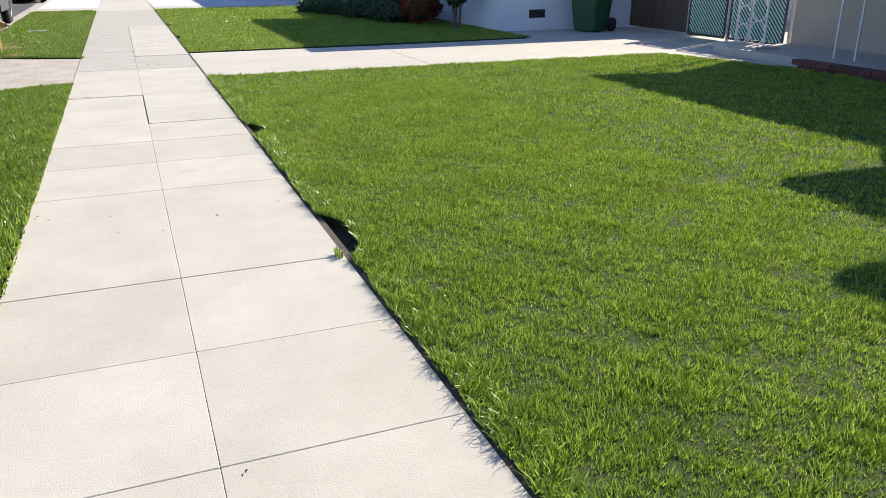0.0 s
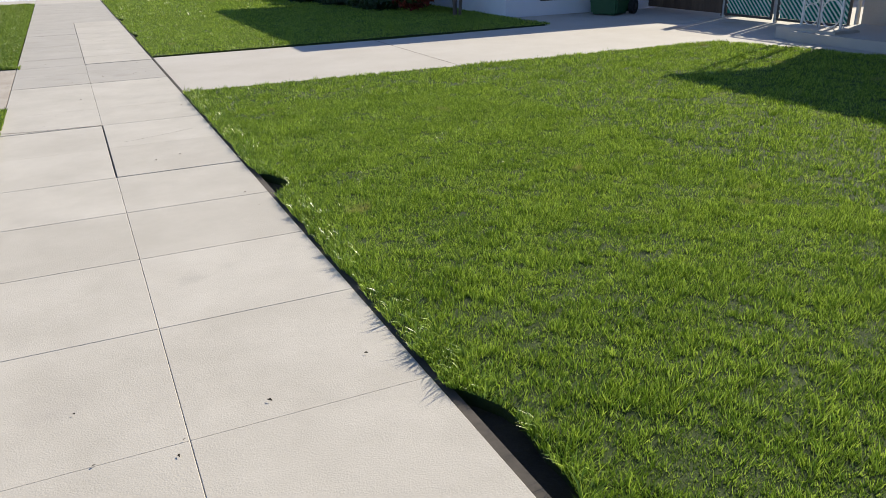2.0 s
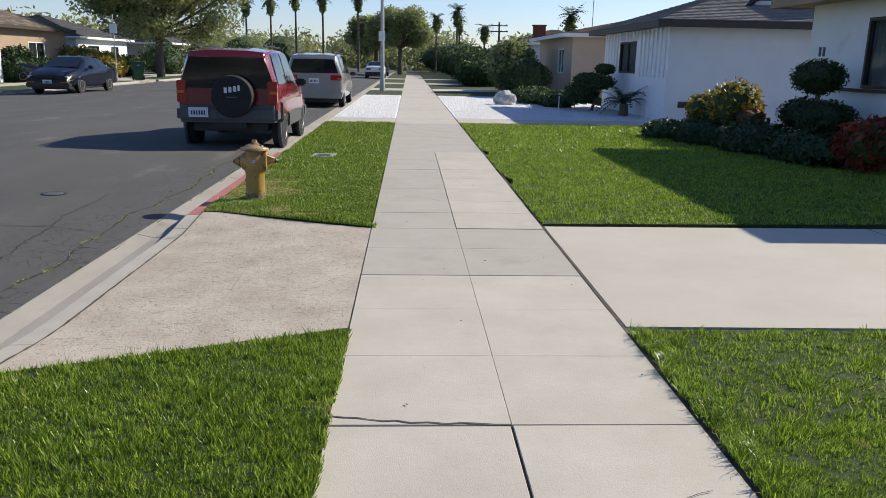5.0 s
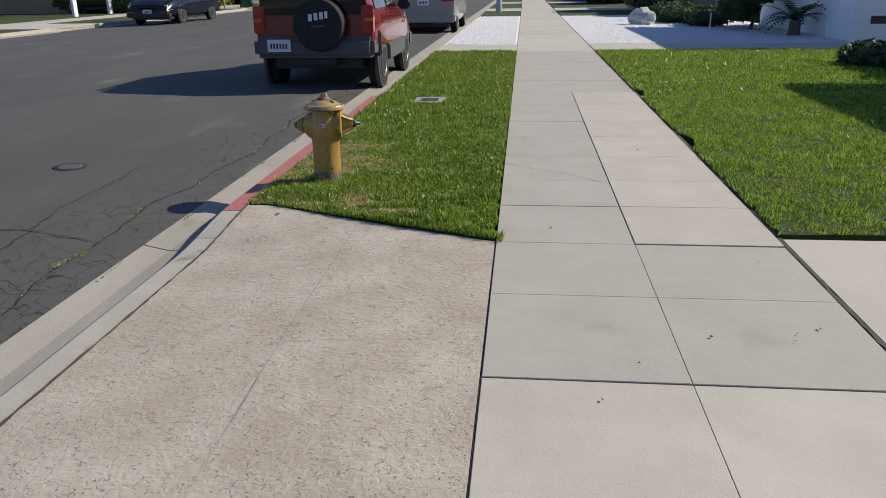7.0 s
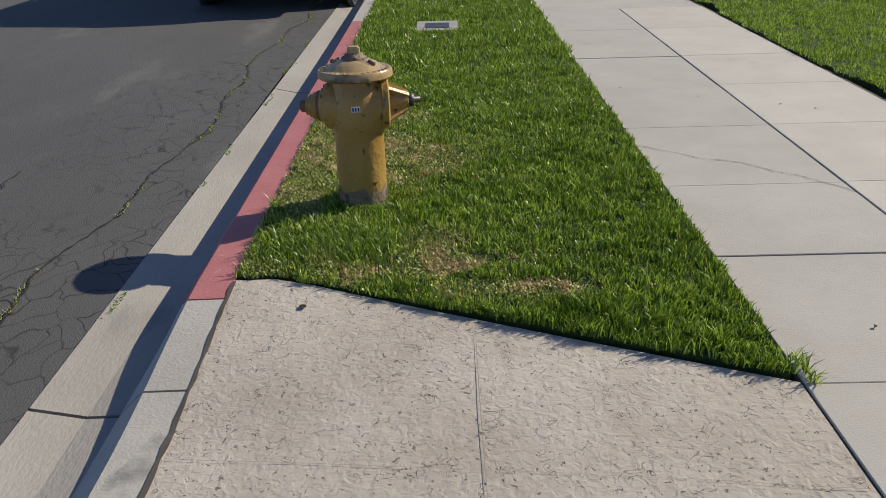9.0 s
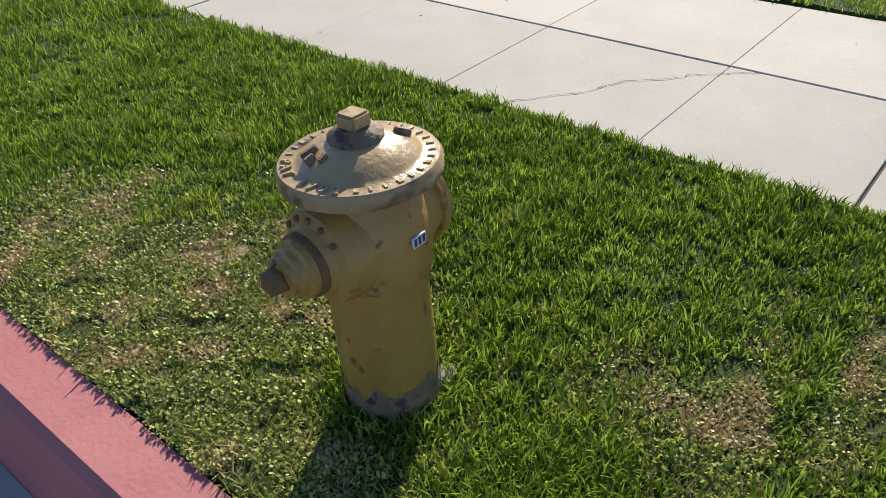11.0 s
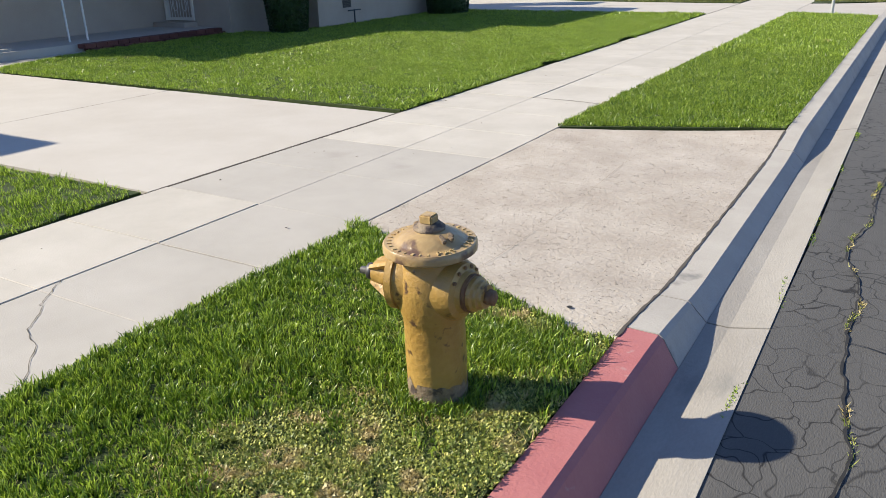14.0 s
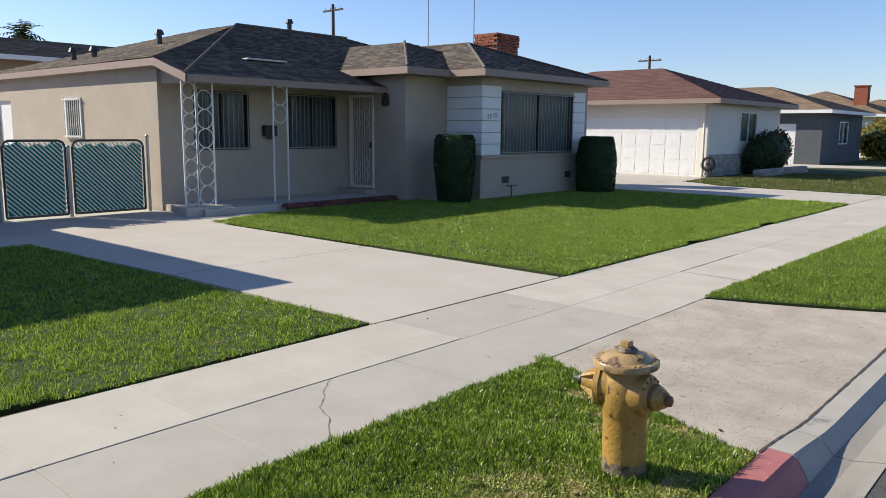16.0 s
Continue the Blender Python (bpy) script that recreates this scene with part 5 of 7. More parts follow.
# ---- green slatted gate and wooden fence ----
def gate(ya, yb, label, high):
    g = tagged(empty("gate", (9.3, (ya + yb) / 2, 0.0)), label, "gate", group="driveway gates")
    pts = [(ya, 0.05), (ya, 1.17), (ya + 0.03, 1.24), (ya + 0.1, 1.27), (yb - 0.1, 1.27), (yb - 0.03, 1.24), (yb, 1.17), (yb, 0.05), (ya, 0.05)]
    bm = bmesh.new()
    for p, q in zip(pts, pts[1:]):
        cyl(bm, (9.3, *p), (9.3, *q), 0.02, seg=8)
    hang(part("gate_frame", bm, M["darksteel"], g))
    ct = bmesh.new()
    last = None
    for k in range(25):
        y = ya + 0.03 + (yb - ya - 0.06) * k / 24
        top = high + 0.02 * math.sin(y * 9) + 0.03 * math.sin(y * 23)
        dx = 0.003 * math.sin(y * 40)
        row = [ct.verts.new((9.318 + dx + d, y, z)) for d in (0, 0.004) for z in (0.07, top)]
        if last:
            for i, j in ((0, 1), (1, 3), (3, 2), (2, 0)):
                ct.faces.new((last[i], last[j], row[j], row[i]))
        last = row
    bmesh.ops.recalc_face_normals(ct, faces=ct.faces)
    hang(part("cloth", ct, M["teal"], g, "teal cloth behind the slats"))
    n = int((yb - ya + 1.2) / 0.078)
    for i in range(n):
        y0 = ya - 1.14 + 0.078 * i
        # slat rises to the north at 45 degrees, cut at the frame
        s0, s1 = max(0, ya + 0.02 - y0), min(1.16, yb - 0.02 - y0)
        if s1 - s0 < 0.06:
            continue
        b2 = bmesh.new()
        w = 0.0085
        v = [b2.verts.new((9.297 - d, y0 + s + e, 0.08 + s - e)) for d in (0, 0.003) for s, e in ((s0, -w), (s1, -w), (s1, w), (s0, w))]
        for f in ((0, 1, 2, 3), (7, 6, 5, 4), (0, 4, 5, 1), (1, 5, 6, 2), (2, 6, 7, 3), (3, 7, 4, 0)):
            b2.faces.new([v[k] for k in f])
        hang(part("slat", b2, M["slat"], g))
    g.location += Vector((0.4, -0.14, 0))


gate(10.56, 11.80, "chain-link gate leaf woven with pale slats over teal cloth", 1.19)
gate(11.92, 12.88, "chain-link gate leaf woven with pale slats over teal cloth", 1.21)
for y, h in ((10.32, 1.33), (11.72, 1.15), (12.80, 1.4)):
    gp = tagged(part("gate_post", cyl(bmesh.new(), (9.73, y, -0.05), (9.73, y, h), 0.03, seg=12), M["steel"]), "grey galvanised gate post", "post", group="gate posts")
    part("cap", lathe([(0.033, 0), (0.033, 0.02), (0.012, 0.045)], 12, Matrix.Translation((9.73, y, h))), M["steel"], gp)
FE = tagged(empty("fence", (9.45, 14.2, 0)), "brown wooden fence gate beside the white wall", "fence")
for i in range(13):
    hang(part("board", bx(9.44, 9.462, 13.0 + 0.149 * i, 13.145 + 0.149 * i, 0.03, 1.26 - 0.02 * abs(i - 7)), M["wood"], FE))
for z in (0.25, 1.0):
    hang(part("rail", bx(9.463, 9.50, 13.0, 14.88, z, z + 0.09), M["wood"], FE))
hang(part("post", bx(9.40, 9.50, 12.91, 12.99, -0.05, 1.5), M["wood"], FE))
FE.location.x += 0.45

# ---- the white house across the driveway ----
HB = tagged(empty("house", (6.8, 17.5, 0)), "white stucco bungalow with brown sill band and grey-tan roof", "house")
hang(wall(HB, "y", 6.8, 6.95, 15.05, 20.65, -0.2, 2.5, M["white"], ((16.75, 18.85, 1.12, 2.2),)))
hang(wall(HB, "x", 14.9, 15.05, 6.8, 18, -0.2, 2.5, M["white"]))
hang(wall(HB, "x", 20.5, 20.65, 6.95, 18, -0.2, 2.5, M["white"]))
hang(window(HB, "y", 6.8, -1, 16.75, 18.85, 1.12, 2.2, M["darktrim"], 2, 0, None, "curtain", 0.05))
hang(part("sill", bx(6.74, 6.8, 14.92, 20.66, 1.06, 1.11, 0.006), M["darktrim"], HB))
hang(vent(HB, "x", 14.9, -1, 7.66, 0.24))
for i in range(2):
    hang(part("house_number", bx(6.785, 6.799, 20.1 + 0.13 * i, 20.16 + 0.13 * i, 1.62, 1.78), M["cladding"], HB))
eaves(HB, 6.25, 18.4, 14.4, 21.15, 2.62, M["tan"])
hang(shingles(HB, hip(6.25, 18.4, 14.4, 21.15, 2.64, 0.3), M["shingle_grey"]))
hang(part("gate_board", bx(7.3, 7.36, 20.9, 21.3, 0, 1.35), M["wood"], HB, "brown wooden gate post at the house corner"))

# ---- white house with battens ----
HC = tagged(empty("house", (6.2, 30, 0)), "white bungalow with board-and-batten front and dark eaves", "house")
hang(wall(HC, "y", 6.2, 6.35, 26.75, 33.2, -0.2, 2.42, M["white"], ((29.5, 31.2, 1.18, 2.1),)))
hang(wall(HC, "x", 26.6, 26.75, 6.2, 18, -0.2, 2.42, M["white"]))
hang(wall(HC, "x", 33.05, 33.2, 6.35, 18, -0.2, 2.42, M["white"]))
for i in range(18):
    y = 26.8 + 0.36 * i
    hang(part("batten", bx(6.16, 6.2, y, y + 0.05, 1.1 if not 29.3 < y < 31.2 else 2.14, 2.4), M["paint"], HC))
hang(window(HC, "y", 6.2, -1, 29.5, 31.2, 1.18, 2.1, M["darktrim"], 2))
hang(vent(HC, "x", 26.6, -1, 6.75, 0.36, 0.4, 0.16))
eaves(HC, 5.75, 18.4, 26.15, 33.7, 2.52, M["darktrim"], 0.16)
hang(shingles(HC, hip(5.75, 18.4, 26.15, 33.7, 2.54, 0.32), M["shingle_grey"]))
hang(shingles(HC, [((8.5, 27.5, 3.0), (8.5, 32.5, 3.0), (11.5, 27.5, 4.6), (11.5, 32.5, 4.6)), ((14.5, 27.5, 3.0), (14.5, 32.5, 3.0), (11.5, 27.5, 4.6), (11.5, 32.5, 4.6))], M["shingle_dark"], name="dormer_roof"))
hang(part("dormer_wall", prism([(8.8, 27.7), (14.2, 27.7), (14.2, 32.3), (8.8, 32.3)], 2.6, 3.15), M["white"], HC))


# ---- simpler houses further off ----
def house(label, x0, x1, y0, y1, h, wm, rm, tm, front, wins=(), garage=None, over=0.5, pitch=0.32, chim=None, curtain="curtain"):
    """A bungalow box with hipped roof; front is the x of its street wall (x0 or x1); wins are (from, to, bottom, top) along y."""
    H = tagged(empty("house", (front, (y0 + y1) / 2, 0)), label, "house")
    out = -1 if front == x0 else 1
    t = 0.15
    c0, c1 = (x0, x0 + t) if out < 0 else (x1 - t, x1)
    hang(wall(H, "y", c0, c1, y0 + t, y1 - t, -0.2, h, wm, wins))
    b0, b1 = (x1 - t, x1) if out < 0 else (x0, x0 + t)
    hang(wall(H, "y", b0, b1, y0 + t, y1 - t, -0.2, h, wm))
    holes = ((garage[0], garage[1], -0.02, garage[2]),) if garage else ()
    hang(wall(H, "x", y1 - t, y1, x0, x1, -0.2, h, wm, holes))
    hang(wall(H, "x", y0, y0 + t, x0, x1, -0.2, h, wm))
    for a, b, zb, zt in wins:
        hang(window(H, "y", front, out, a, b, zb, zt, M["paint"] if wm is not M["white"] else M["darktrim"], 2, 0, None, curtain))
    if garage:
        hang(panel_door(H, "x", y1, 1, garage[0], garage[1], -0.02, garage[2], garage[3], 4, M["paint"]))
    eaves(H, x0 - over, x1 + over, y0 - over, y1 + over, h + 0.1, tm)
    hang(shingles(H, hip(x0 - over, x1 + over, y0 - over, y1 + over, h + 0.12, pitch), rm, 0.2, 0.45))
    if chim:
        hang(part("chimney", bx(chim[0] - 0.4, chim[0] + 0.4, chim[1] - 0.3, chim[1] + 0.3, h, chim[2], 0.01), M["brick"], H, "red brick chimney"))
        hang(part("chimney_crown", bx(chim[0] - 0.45, chim[0] + 0.45, chim[1] - 0.35, chim[1] + 0.35, chim[2], chim[2] + 0.08), M["brick"], H))
    return H


H2 = house("cream stucco house with red-brown roof and white garage door", 7.0, 17, -15.2, -8.2, 2.5, M["cream"], M["shingle_red"], M["trim"], 7.0, ((-12.6, -10.9, 1.15, 2.25),), (7.4, 11.9, 1.98, 8), 0.5, 0.34)
hang(part("downpipe", cyl(bmesh.new(), (7.15, -8.12, 0.0), (7.15, -8.12, 2.45), 0.04, seg=8), M["cream"], H2))
st = hang(part("stone_facing", bx(6.93, 7.0, -11.0, -8.25, -0.1, 0.75), M["mortar"], H2, "rough stone facing below the window"))
for k in range(5):
    for i in range(8):
        part("stone", bx(6.89, 6.935, -10.95 + 0.335 * i + 0.1 * (k % 2), -10.66 + 0.335 * i + 0.1 * (k % 2), 0.0 + 0.15 * k, 0.13 + 0.15 * k, 0.02), M["stone"], st)
house("slate grey house with tan roof and white garage door", 7.4, 17, -30, -22.6, 2.5, M["slate"], M["shingle_tan"], M["paint"], 7.4, ((-27.2, -25.6, 0.95, 2.1),), (8.6, 11.2, 1.95, 5))
house("pale house with tan roof and brick chimney", 8, 17, -46, -37, 2.6, M["cream"], M["shingle_tan"], M["paint"], 8, ((-43, -40, 1, 2.1),), None, 0.5, 0.34, (9.5, -38.5, 4.5))
house("pale house with brown roof and brick chimney", 8, 17, -64, -53, 2.6, M["peach"], M["shingle_tan"], M["paint"], 8, ((-60, -57, 1, 2.1),), None, 0.5, 0.34)
house("peach stucco house with white eaves", 6.6, 17, 40.5, 49, 2.6, M["peach"], M["shingle_tan"], M["paint"], 6.6, ((42.2, 43.6, 1.0, 2.1),), None, 0.5, 0.2)
house("white house with brown roof further up the street", 7.2, 17, 56, 64, 2.6, M["white"], M["shingle"], M["paint"], 7.2, ((58, 60, 1.0, 2.1),), None, 0.5, 0.2, (8.4, 60.5, 3.9))
house("cream house far up the street", 7.4, 17, 71, 80, 2.6, M["cream"], M["shingle_tan"], M["paint"], 7.4, ((73, 76, 1.0, 2.1),))
house("tan house with charcoal roof across the street", -31, -22.2, 47, 58, 2.8, M["tan"], M["shingle"], M["darktrim"], -22.2, ((53, 55, 1.0, 2.1),), None, 0.5, 0.34, (-26, 54.0, 5.0), "room_shade")
house("white house with grey roof across the street", -33, -24, 64, 74, 2.6, M["white"], M["shingle_dark"], M["paint"], -24, ((66, 68, 1.0, 2.1), (70.5, 72, 1.0, 2.1)))
house("beige house with dark roof across the street", -33, -23, 82, 94, 2.6, M["beige"], M["shingle_dark"], M["paint"], -23, ((84, 87, 1.0, 2.1),))
house("house with low grey roof behind the gate", 24.5, 34, -4, 13, 3.7, M["tan"], M["shingle"], M["paint"], 24.5, ((6, 9, 2.2, 3.2),), None, 0.5, 0.2)

# ---- hydrant ----
HX, HY, HZ = -1.953, 14.357, 0.0
HYD = tagged(empty("fire_hydrant", (HX, HY, HZ)), "worn mustard-yellow cast iron fire hydrant standing in grass", "fire hydrant")
HYD.rotation_euler = (radians(-2.3), 0, 0)
smooth(part("barrel", lathe([(0.094, -0.05), (0.094, 0.125), (0.095, 0.14), (0.093, 0.27), (0.097, 0.30), (0.106, 0.33), (0.108, 0.38), (0.106, 0.43), (0.096, 0.462), (0.088, 0.48), (0.088, 0.505)], 40), M["hydrant"], HYD))
smooth(part("bonnet", lathe([(0.088, 0.502), (0.130, 0.505), (0.139, 0.511), (0.139, 0.531), (0.134, 0.538), (0.108, 0.538), (0.101, 0.543), (0.085, 0.556), (0.062, 0.567), (0.045, 0.572), (0.04, 0.573)], 48), M["hydbonnet"], HYD, "faded cream-yellow bonnet with raised lettering"))
bmf = bmesh.new()
ringb = [bmf.verts.new((0.0952 * math.cos(2 * math.pi * k / 48), 0.0952 * math.sin(2 * math.pi * k / 48), -0.04)) for k in range(48)]
ringt = [bmf.verts.new((0.0952 * math.cos(2 * math.pi * k / 48), 0.0952 * math.sin(2 * math.pi * k / 48), 0.085 + 0.035 * noise.noise((k * 0.45, 0, 3)) + 0.025 * noise.noise((k * 1.7, 2, 3)))) for k in range(48)]
for k in range(48):
    bmf.faces.new((ringb[k], ringb[(k + 1) % 48], ringt[(k + 1) % 48], ringt[k])).smooth = True
part("worn_foot", bmf, M["hydbase"], HYD, "foot with paint scuffed to grey")
nut = part("operating_nut", lathe([(0.047, 0.568), (0.047, 0.579), (0.036, 0.583), (0.034, 0.590), (0.012, 0.591)], 20), M["hydbase"], HYD)
part("nut_head", bx(-0.021, 0.021, -0.021, 0.021, 0.589, 0.616, 0.004), M["hydcap"], nut)
bon = [o for o in HYD.children if o.name.startswith("bonnet")][0]
for a, r, w, l in ((150, 0.078, 0.011, 0.030), (166, 0.086, 0.010, 0.018), (178, 0.072, 0.010, 0.018), (330, 0.078, 0.011, 0.030)):
    o = part("bonnet_rib", bx(-l / 2, l / 2, -w / 2, w / 2, -0.008, 0.007, 0.002), M["hydbase"], bon)
    o.matrix_basis = pose(r * math.cos(radians(a)), r * math.sin(radians(a)), 0.562, 0, 24, a)


def rim_text(word, start, step, r=0.1205):
    for i, ch in enumerate(word):
        a = start + step * i
        if ch == " ":
            continue
        cu = bpy.data.curves.new("letter", "FONT")
        cu.body, cu.size, cu.extrude, cu.align_x, cu.align_y = ch, 0.027, 0.003, "CENTER", "CENTER"
        tmp = bpy.data.objects.new("letter", cu)
        scene.collection.objects.link(tmp)
        me = bpy.data.meshes.new_from_object(tmp)
        bpy.data.objects.remove(tmp)
        me.materials.append(M["hydcap"])
        o = new("letter", me)
        o.parent = bon
        o.matrix_basis = pose(r * math.cos(a), r * math.sin(a), 0.5395, 0, 0, math.degrees(a) + 90)


rim_text("PAT 1792", radians(134), 0.185)
for k in range(24):
    a = radians(222 + 11.2 * k)
    b2 = bx(-0.006, 0.006, -0.0022, 0.0022 if k % 3 else 0.006, 0, 0.003)
    o = part("raised_mark", b2, M["hydcap"], bon)
    o.matrix_basis = pose(0.1205 * math.cos(a), 0.1205 * math.sin(a), 0.5375, 0, 0, math.degrees(a))


def nozzle(deg, z, kind):
    m = pose(0, 0, z, 0, 90, 0)
    n = new("nozzle")
    if kind == "hose":
        b = lathe([(0.092, 0.04), (0.092, 0.092), (0.084, 0.115), (0.066, 0.123), (0.060, 0.136)], 32, m)
    else:
        b = lathe([(0.095, 0.05), (0.095, 0.088), (0.102, 0.09), (0.102, 0.112), (0.09, 0.118), (0.03, 0.12)], 32, m)
    bpy.data.objects.remove(n)
    r = pose(0, 0, 0, 0, 0, deg)
    b.transform(r)
    hub = smooth(part("nozzle", b, M["hydrant"], HYD, "outlet facing the street" if kind == "hose" else "ribbed valve outlet"))
    if kind == "hose":
        for name, prof, mm in (("collar", [(0.052, 0.134), (0.057, 0.136), (0.057, 0.148), (0.050, 0.150)], "rust"), ("hose_cap", [(0.052, 0.149), (0.052, 0.162), (0.044, 0.167), (0.043, 0.178), (0.036, 0.182), (0.035, 0.192), (0.02, 0.194)], "hydrant")):
            b = lathe(prof, 28, m)
            b.transform(r)
            smooth(part(name, b, M[mm], hub))
        b = lathe([(0.026, 0.19), (0.023, 0.216), (0.006, 0.218)], 5, m)
        b.transform(r)
        part("cap_nut", b, M["rust"], hub)
        for k in range(5):
            a = radians(40 + 25 * k)
            b = cyl(bmesh.new(), (0.112, 0.074 * math.cos(a), z + 0.074 * math.sin(a)), (0.124, 0.074 * math.cos(a), z + 0.074 * math.sin(a)), 0.006, seg=8)
            b.transform(r)
            part("bolt", b, M["rust"], hub)
    else:
        b = lathe([(0.05, 0.118), (0.034, 0.19), (0.026, 0.192)], 24, m)
        b.transform(r)
        smooth(part("bonnet_cone", b, M["hydrant"], hub))
        for k in range(4):
            a = radians(45 + 90 * k)
            b = bmesh.new()
            u, v = math.cos(a), math.sin(a)
            w = Vector((0, -v, u)) * 0.006
            q = [Vector((0.115, 0.09 * u, z + 0.09 * v)), Vector((0.195, 0.04 * u, z + 0.04 * v)), Vector((0.195, 0.02 * u, z + 0.02 * v)), Vector((0.115, 0.03 * u, z + 0.03 * v))]
            A = [b.verts.new(p + w) for p in q]
            B = [b.verts.new(p - w) for p in q]
            b.faces.new(A)
            b.faces.new(B[::-1])
            for i in range(4):
                b.faces.new((A[i], A[(i + 1) % 4], B[(i + 1) % 4], B[i]))
            bmesh.ops.recalc_face_normals(b, faces=b.faces)
            b.transform(r)
            part("rib", b, M["hydrant"], hub)
        b = lathe([(0.026, 0.19), (0.026, 0.212), (0.012, 0.214), (0.012, 0.238), (0.004, 0.24)], 12, m)
        b.transform(r)
        part("stem", b, M["darksteel"], hub)


def core_chip():
    b = bmesh.new()
    r = bmesh.ops.create_icosphere(b, subdivisions=2, radius=1)
    for v in r["verts"]:
        k = 1 + 0.3 * noise.noise(v.co * 1.7)
        v.co = Vector((HX + 0.085 + v.co.x * 0.04 * k, HY - 0.06 + v.co.y * 0.03 * k, 0.012 + v.co.z * 0.02 * k))
    return b


nozzle(176, 0.398, "hose")
nozzle(8, 0.408, "valve")
stk = part("sticker", bx(-0.010, 0.022, -0.1115, -0.1085, 0.398, 0.418), M["plate"], HYD, "small blue and white sticker")
for k in range(3):
    part("sticker_mark", bx(-0.007 + 0.010 * k, -0.001 + 0.010 * k, -0.1125, -0.1115, 0.401, 0.415), M["ink"], stk)
tagged(part("concrete_chip", core_chip(), M["lid"]), "small lump of broken concrete at the hydrant's foot", "concrete")


# ---- vehicles ----
def car(label, stations, wheels, wr, paint, origin, heading, low=None, glass=(), lamps=(), plate=None, spare=None, bumpers=None, low_z=0.0, mirrors=None):
    """A car lofted from cross-sections along its length (its rear at 0). A station: y, bottom z, half width low, half width mid, mid z, half width at belt, belt z, half width at roof, roof z."""
    root = tagged(empty("car", origin), label, "car", group="parked cars")
    root.rotation_euler = (0, 0, radians(heading))

    def ring(s):
        y, zb, ws, wm, zm, wb, zl, wr_, zt = s
        half = [(ws * 0.6, zb), (ws, zb + 0.05), (wm, zm), (wb, zl), (wr_ + 0.25 * (wb - wr_), zt - 0.22 * (zt - zl)), (wr_, zt - 0.03), (wr_ * 0.5, zt)]
        return [Vector((x, y, z)) for x, z in half] + [Vector((-x, y, z)) for x, z in half[::-1]]
    bm = bmesh.new()
    g = [[bm.verts.new(p) for p in ring(s)] for s in stations]
    n = len(g[0])
    for a, b in zip(g, g[1:]):
        for i in range(n):
            bm.faces.new((a[i], b[i], b[(i + 1) % n], a[(i + 1) % n]))
    bm.faces.new(g[0])
    bm.faces.new(g[-1][::-1])
    bmesh.ops.recalc_face_normals(bm, faces=bm.faces)
    bmesh.ops.bevel(bm, geom=[e for e in bm.edges if e.calc_face_angle(0) > 0.5], offset=0.02, segments=2, affect="EDGES")
    smooth(part("body", bm, paint, root), 35)

    def at(y):
        for a, b in zip(stations, stations[1:]):
            if a[0] <= y <= b[0]:
                t = (y - a[0]) / (b[0] - a[0])
                return [p + (q - p) * t for p, q in zip(a, b)]
        return list(stations[0] if y < stations[0][0] else stations[-1])

    def side(y, v, sgn, off=0.012):
        s = at(y)
        wb, zl, wr_, zt = s[5], s[6], s[7], s[8]
        pts = [(wb, zl), (wr_ + 0.25 * (wb - wr_), zt - 0.22 * (zt - zl)), (wr_, zt - 0.03)]
        k = v * 2 if v < 0.5 else (v - 0.5) * 2
        p, q = (pts[0], pts[1]) if v < 0.5 else (pts[1], pts[2])
        return Vector((sgn * (p[0] + (q[0] - p[0]) * k + off), y, p[1] + (q[1] - p[1]) * k))
    for y0, y1, y2, y3, v0, v1 in glass:
        for sgn in (-1, 1):
            b = bmesh.new()
            k = 4
            lo = [b.verts.new(side(y0 + (y1 - y0) * i / k, v0, sgn)) for i in range(k + 1)]
            mi = [b.verts.new(side((y0 + y2) / 2 + ((y1 + y3) / 2 - (y0 + y2) / 2) * i / k, 0.5, sgn, 0.016)) for i in range(k + 1)]
            hi = [b.verts.new(side(y2 + (y3 - y2) * i / k, v1, sgn)) for i in range(k + 1)]
            for r0, r1 in ((lo, mi), (mi, hi)):
                for i in range(k):
                    b.faces.new((r0[i], r0[i + 1], r1[i + 1], r1[i]))
            part("side_window", b, M["carglass"], root)

    def band(name, s0, s1, t0, t1, wf, material, off):
        """Glass laid between two stations, across the car, such as the rear window."""
        b = bmesh.new()
        rows = []
        for t in (t0, (t0 + t1) / 2, t1):
            y = s0[0] + (s1[0] - s0[0]) * t
            z = s0[1] + (s1[1] - s0[1]) * t
            w = s0[2] + (s1[2] - s0[2]) * t
            rows.append([b.verts.new((w * wf * (i / 3 - 1), y + off[0], z + off[1])) for i in range(7)])
        for r0, r1 in zip(rows, rows[1:]):
            for i in range(6):
                b.faces.new((r0[i], r0[i + 1], r1[i + 1], r1[i]))
        return part(name, b, material, root)
    for args in bumpers or ():
        part(args[0], bx(*args[1:7], args[8] if len(args) > 8 else 0.02), M[args[7]], root)
    for args in lamps:
        part(args[0], bx(*args[1:7], 0.012), M[args[7]], root)
    if plate:
        p = part("number_plate", bx(plate[0] - 0.16, plate[0] + 0.16, plate[1] - 0.012, plate[1] + 0.012, plate[2] - 0.08, plate[2] + 0.08, 0.004), M["plate"], root)
        sg = -1 if plate[1] < 1 else 1
        for i in range(6):
            part("character", bx(plate[0] - 0.12 + 0.042 * i, plate[0] - 0.095 + 0.042 * i, plate[1] + sg * 0.013, plate[1] + sg * 0.015, plate[2] - 0.04, plate[2] + 0.03), M["ink"], p)
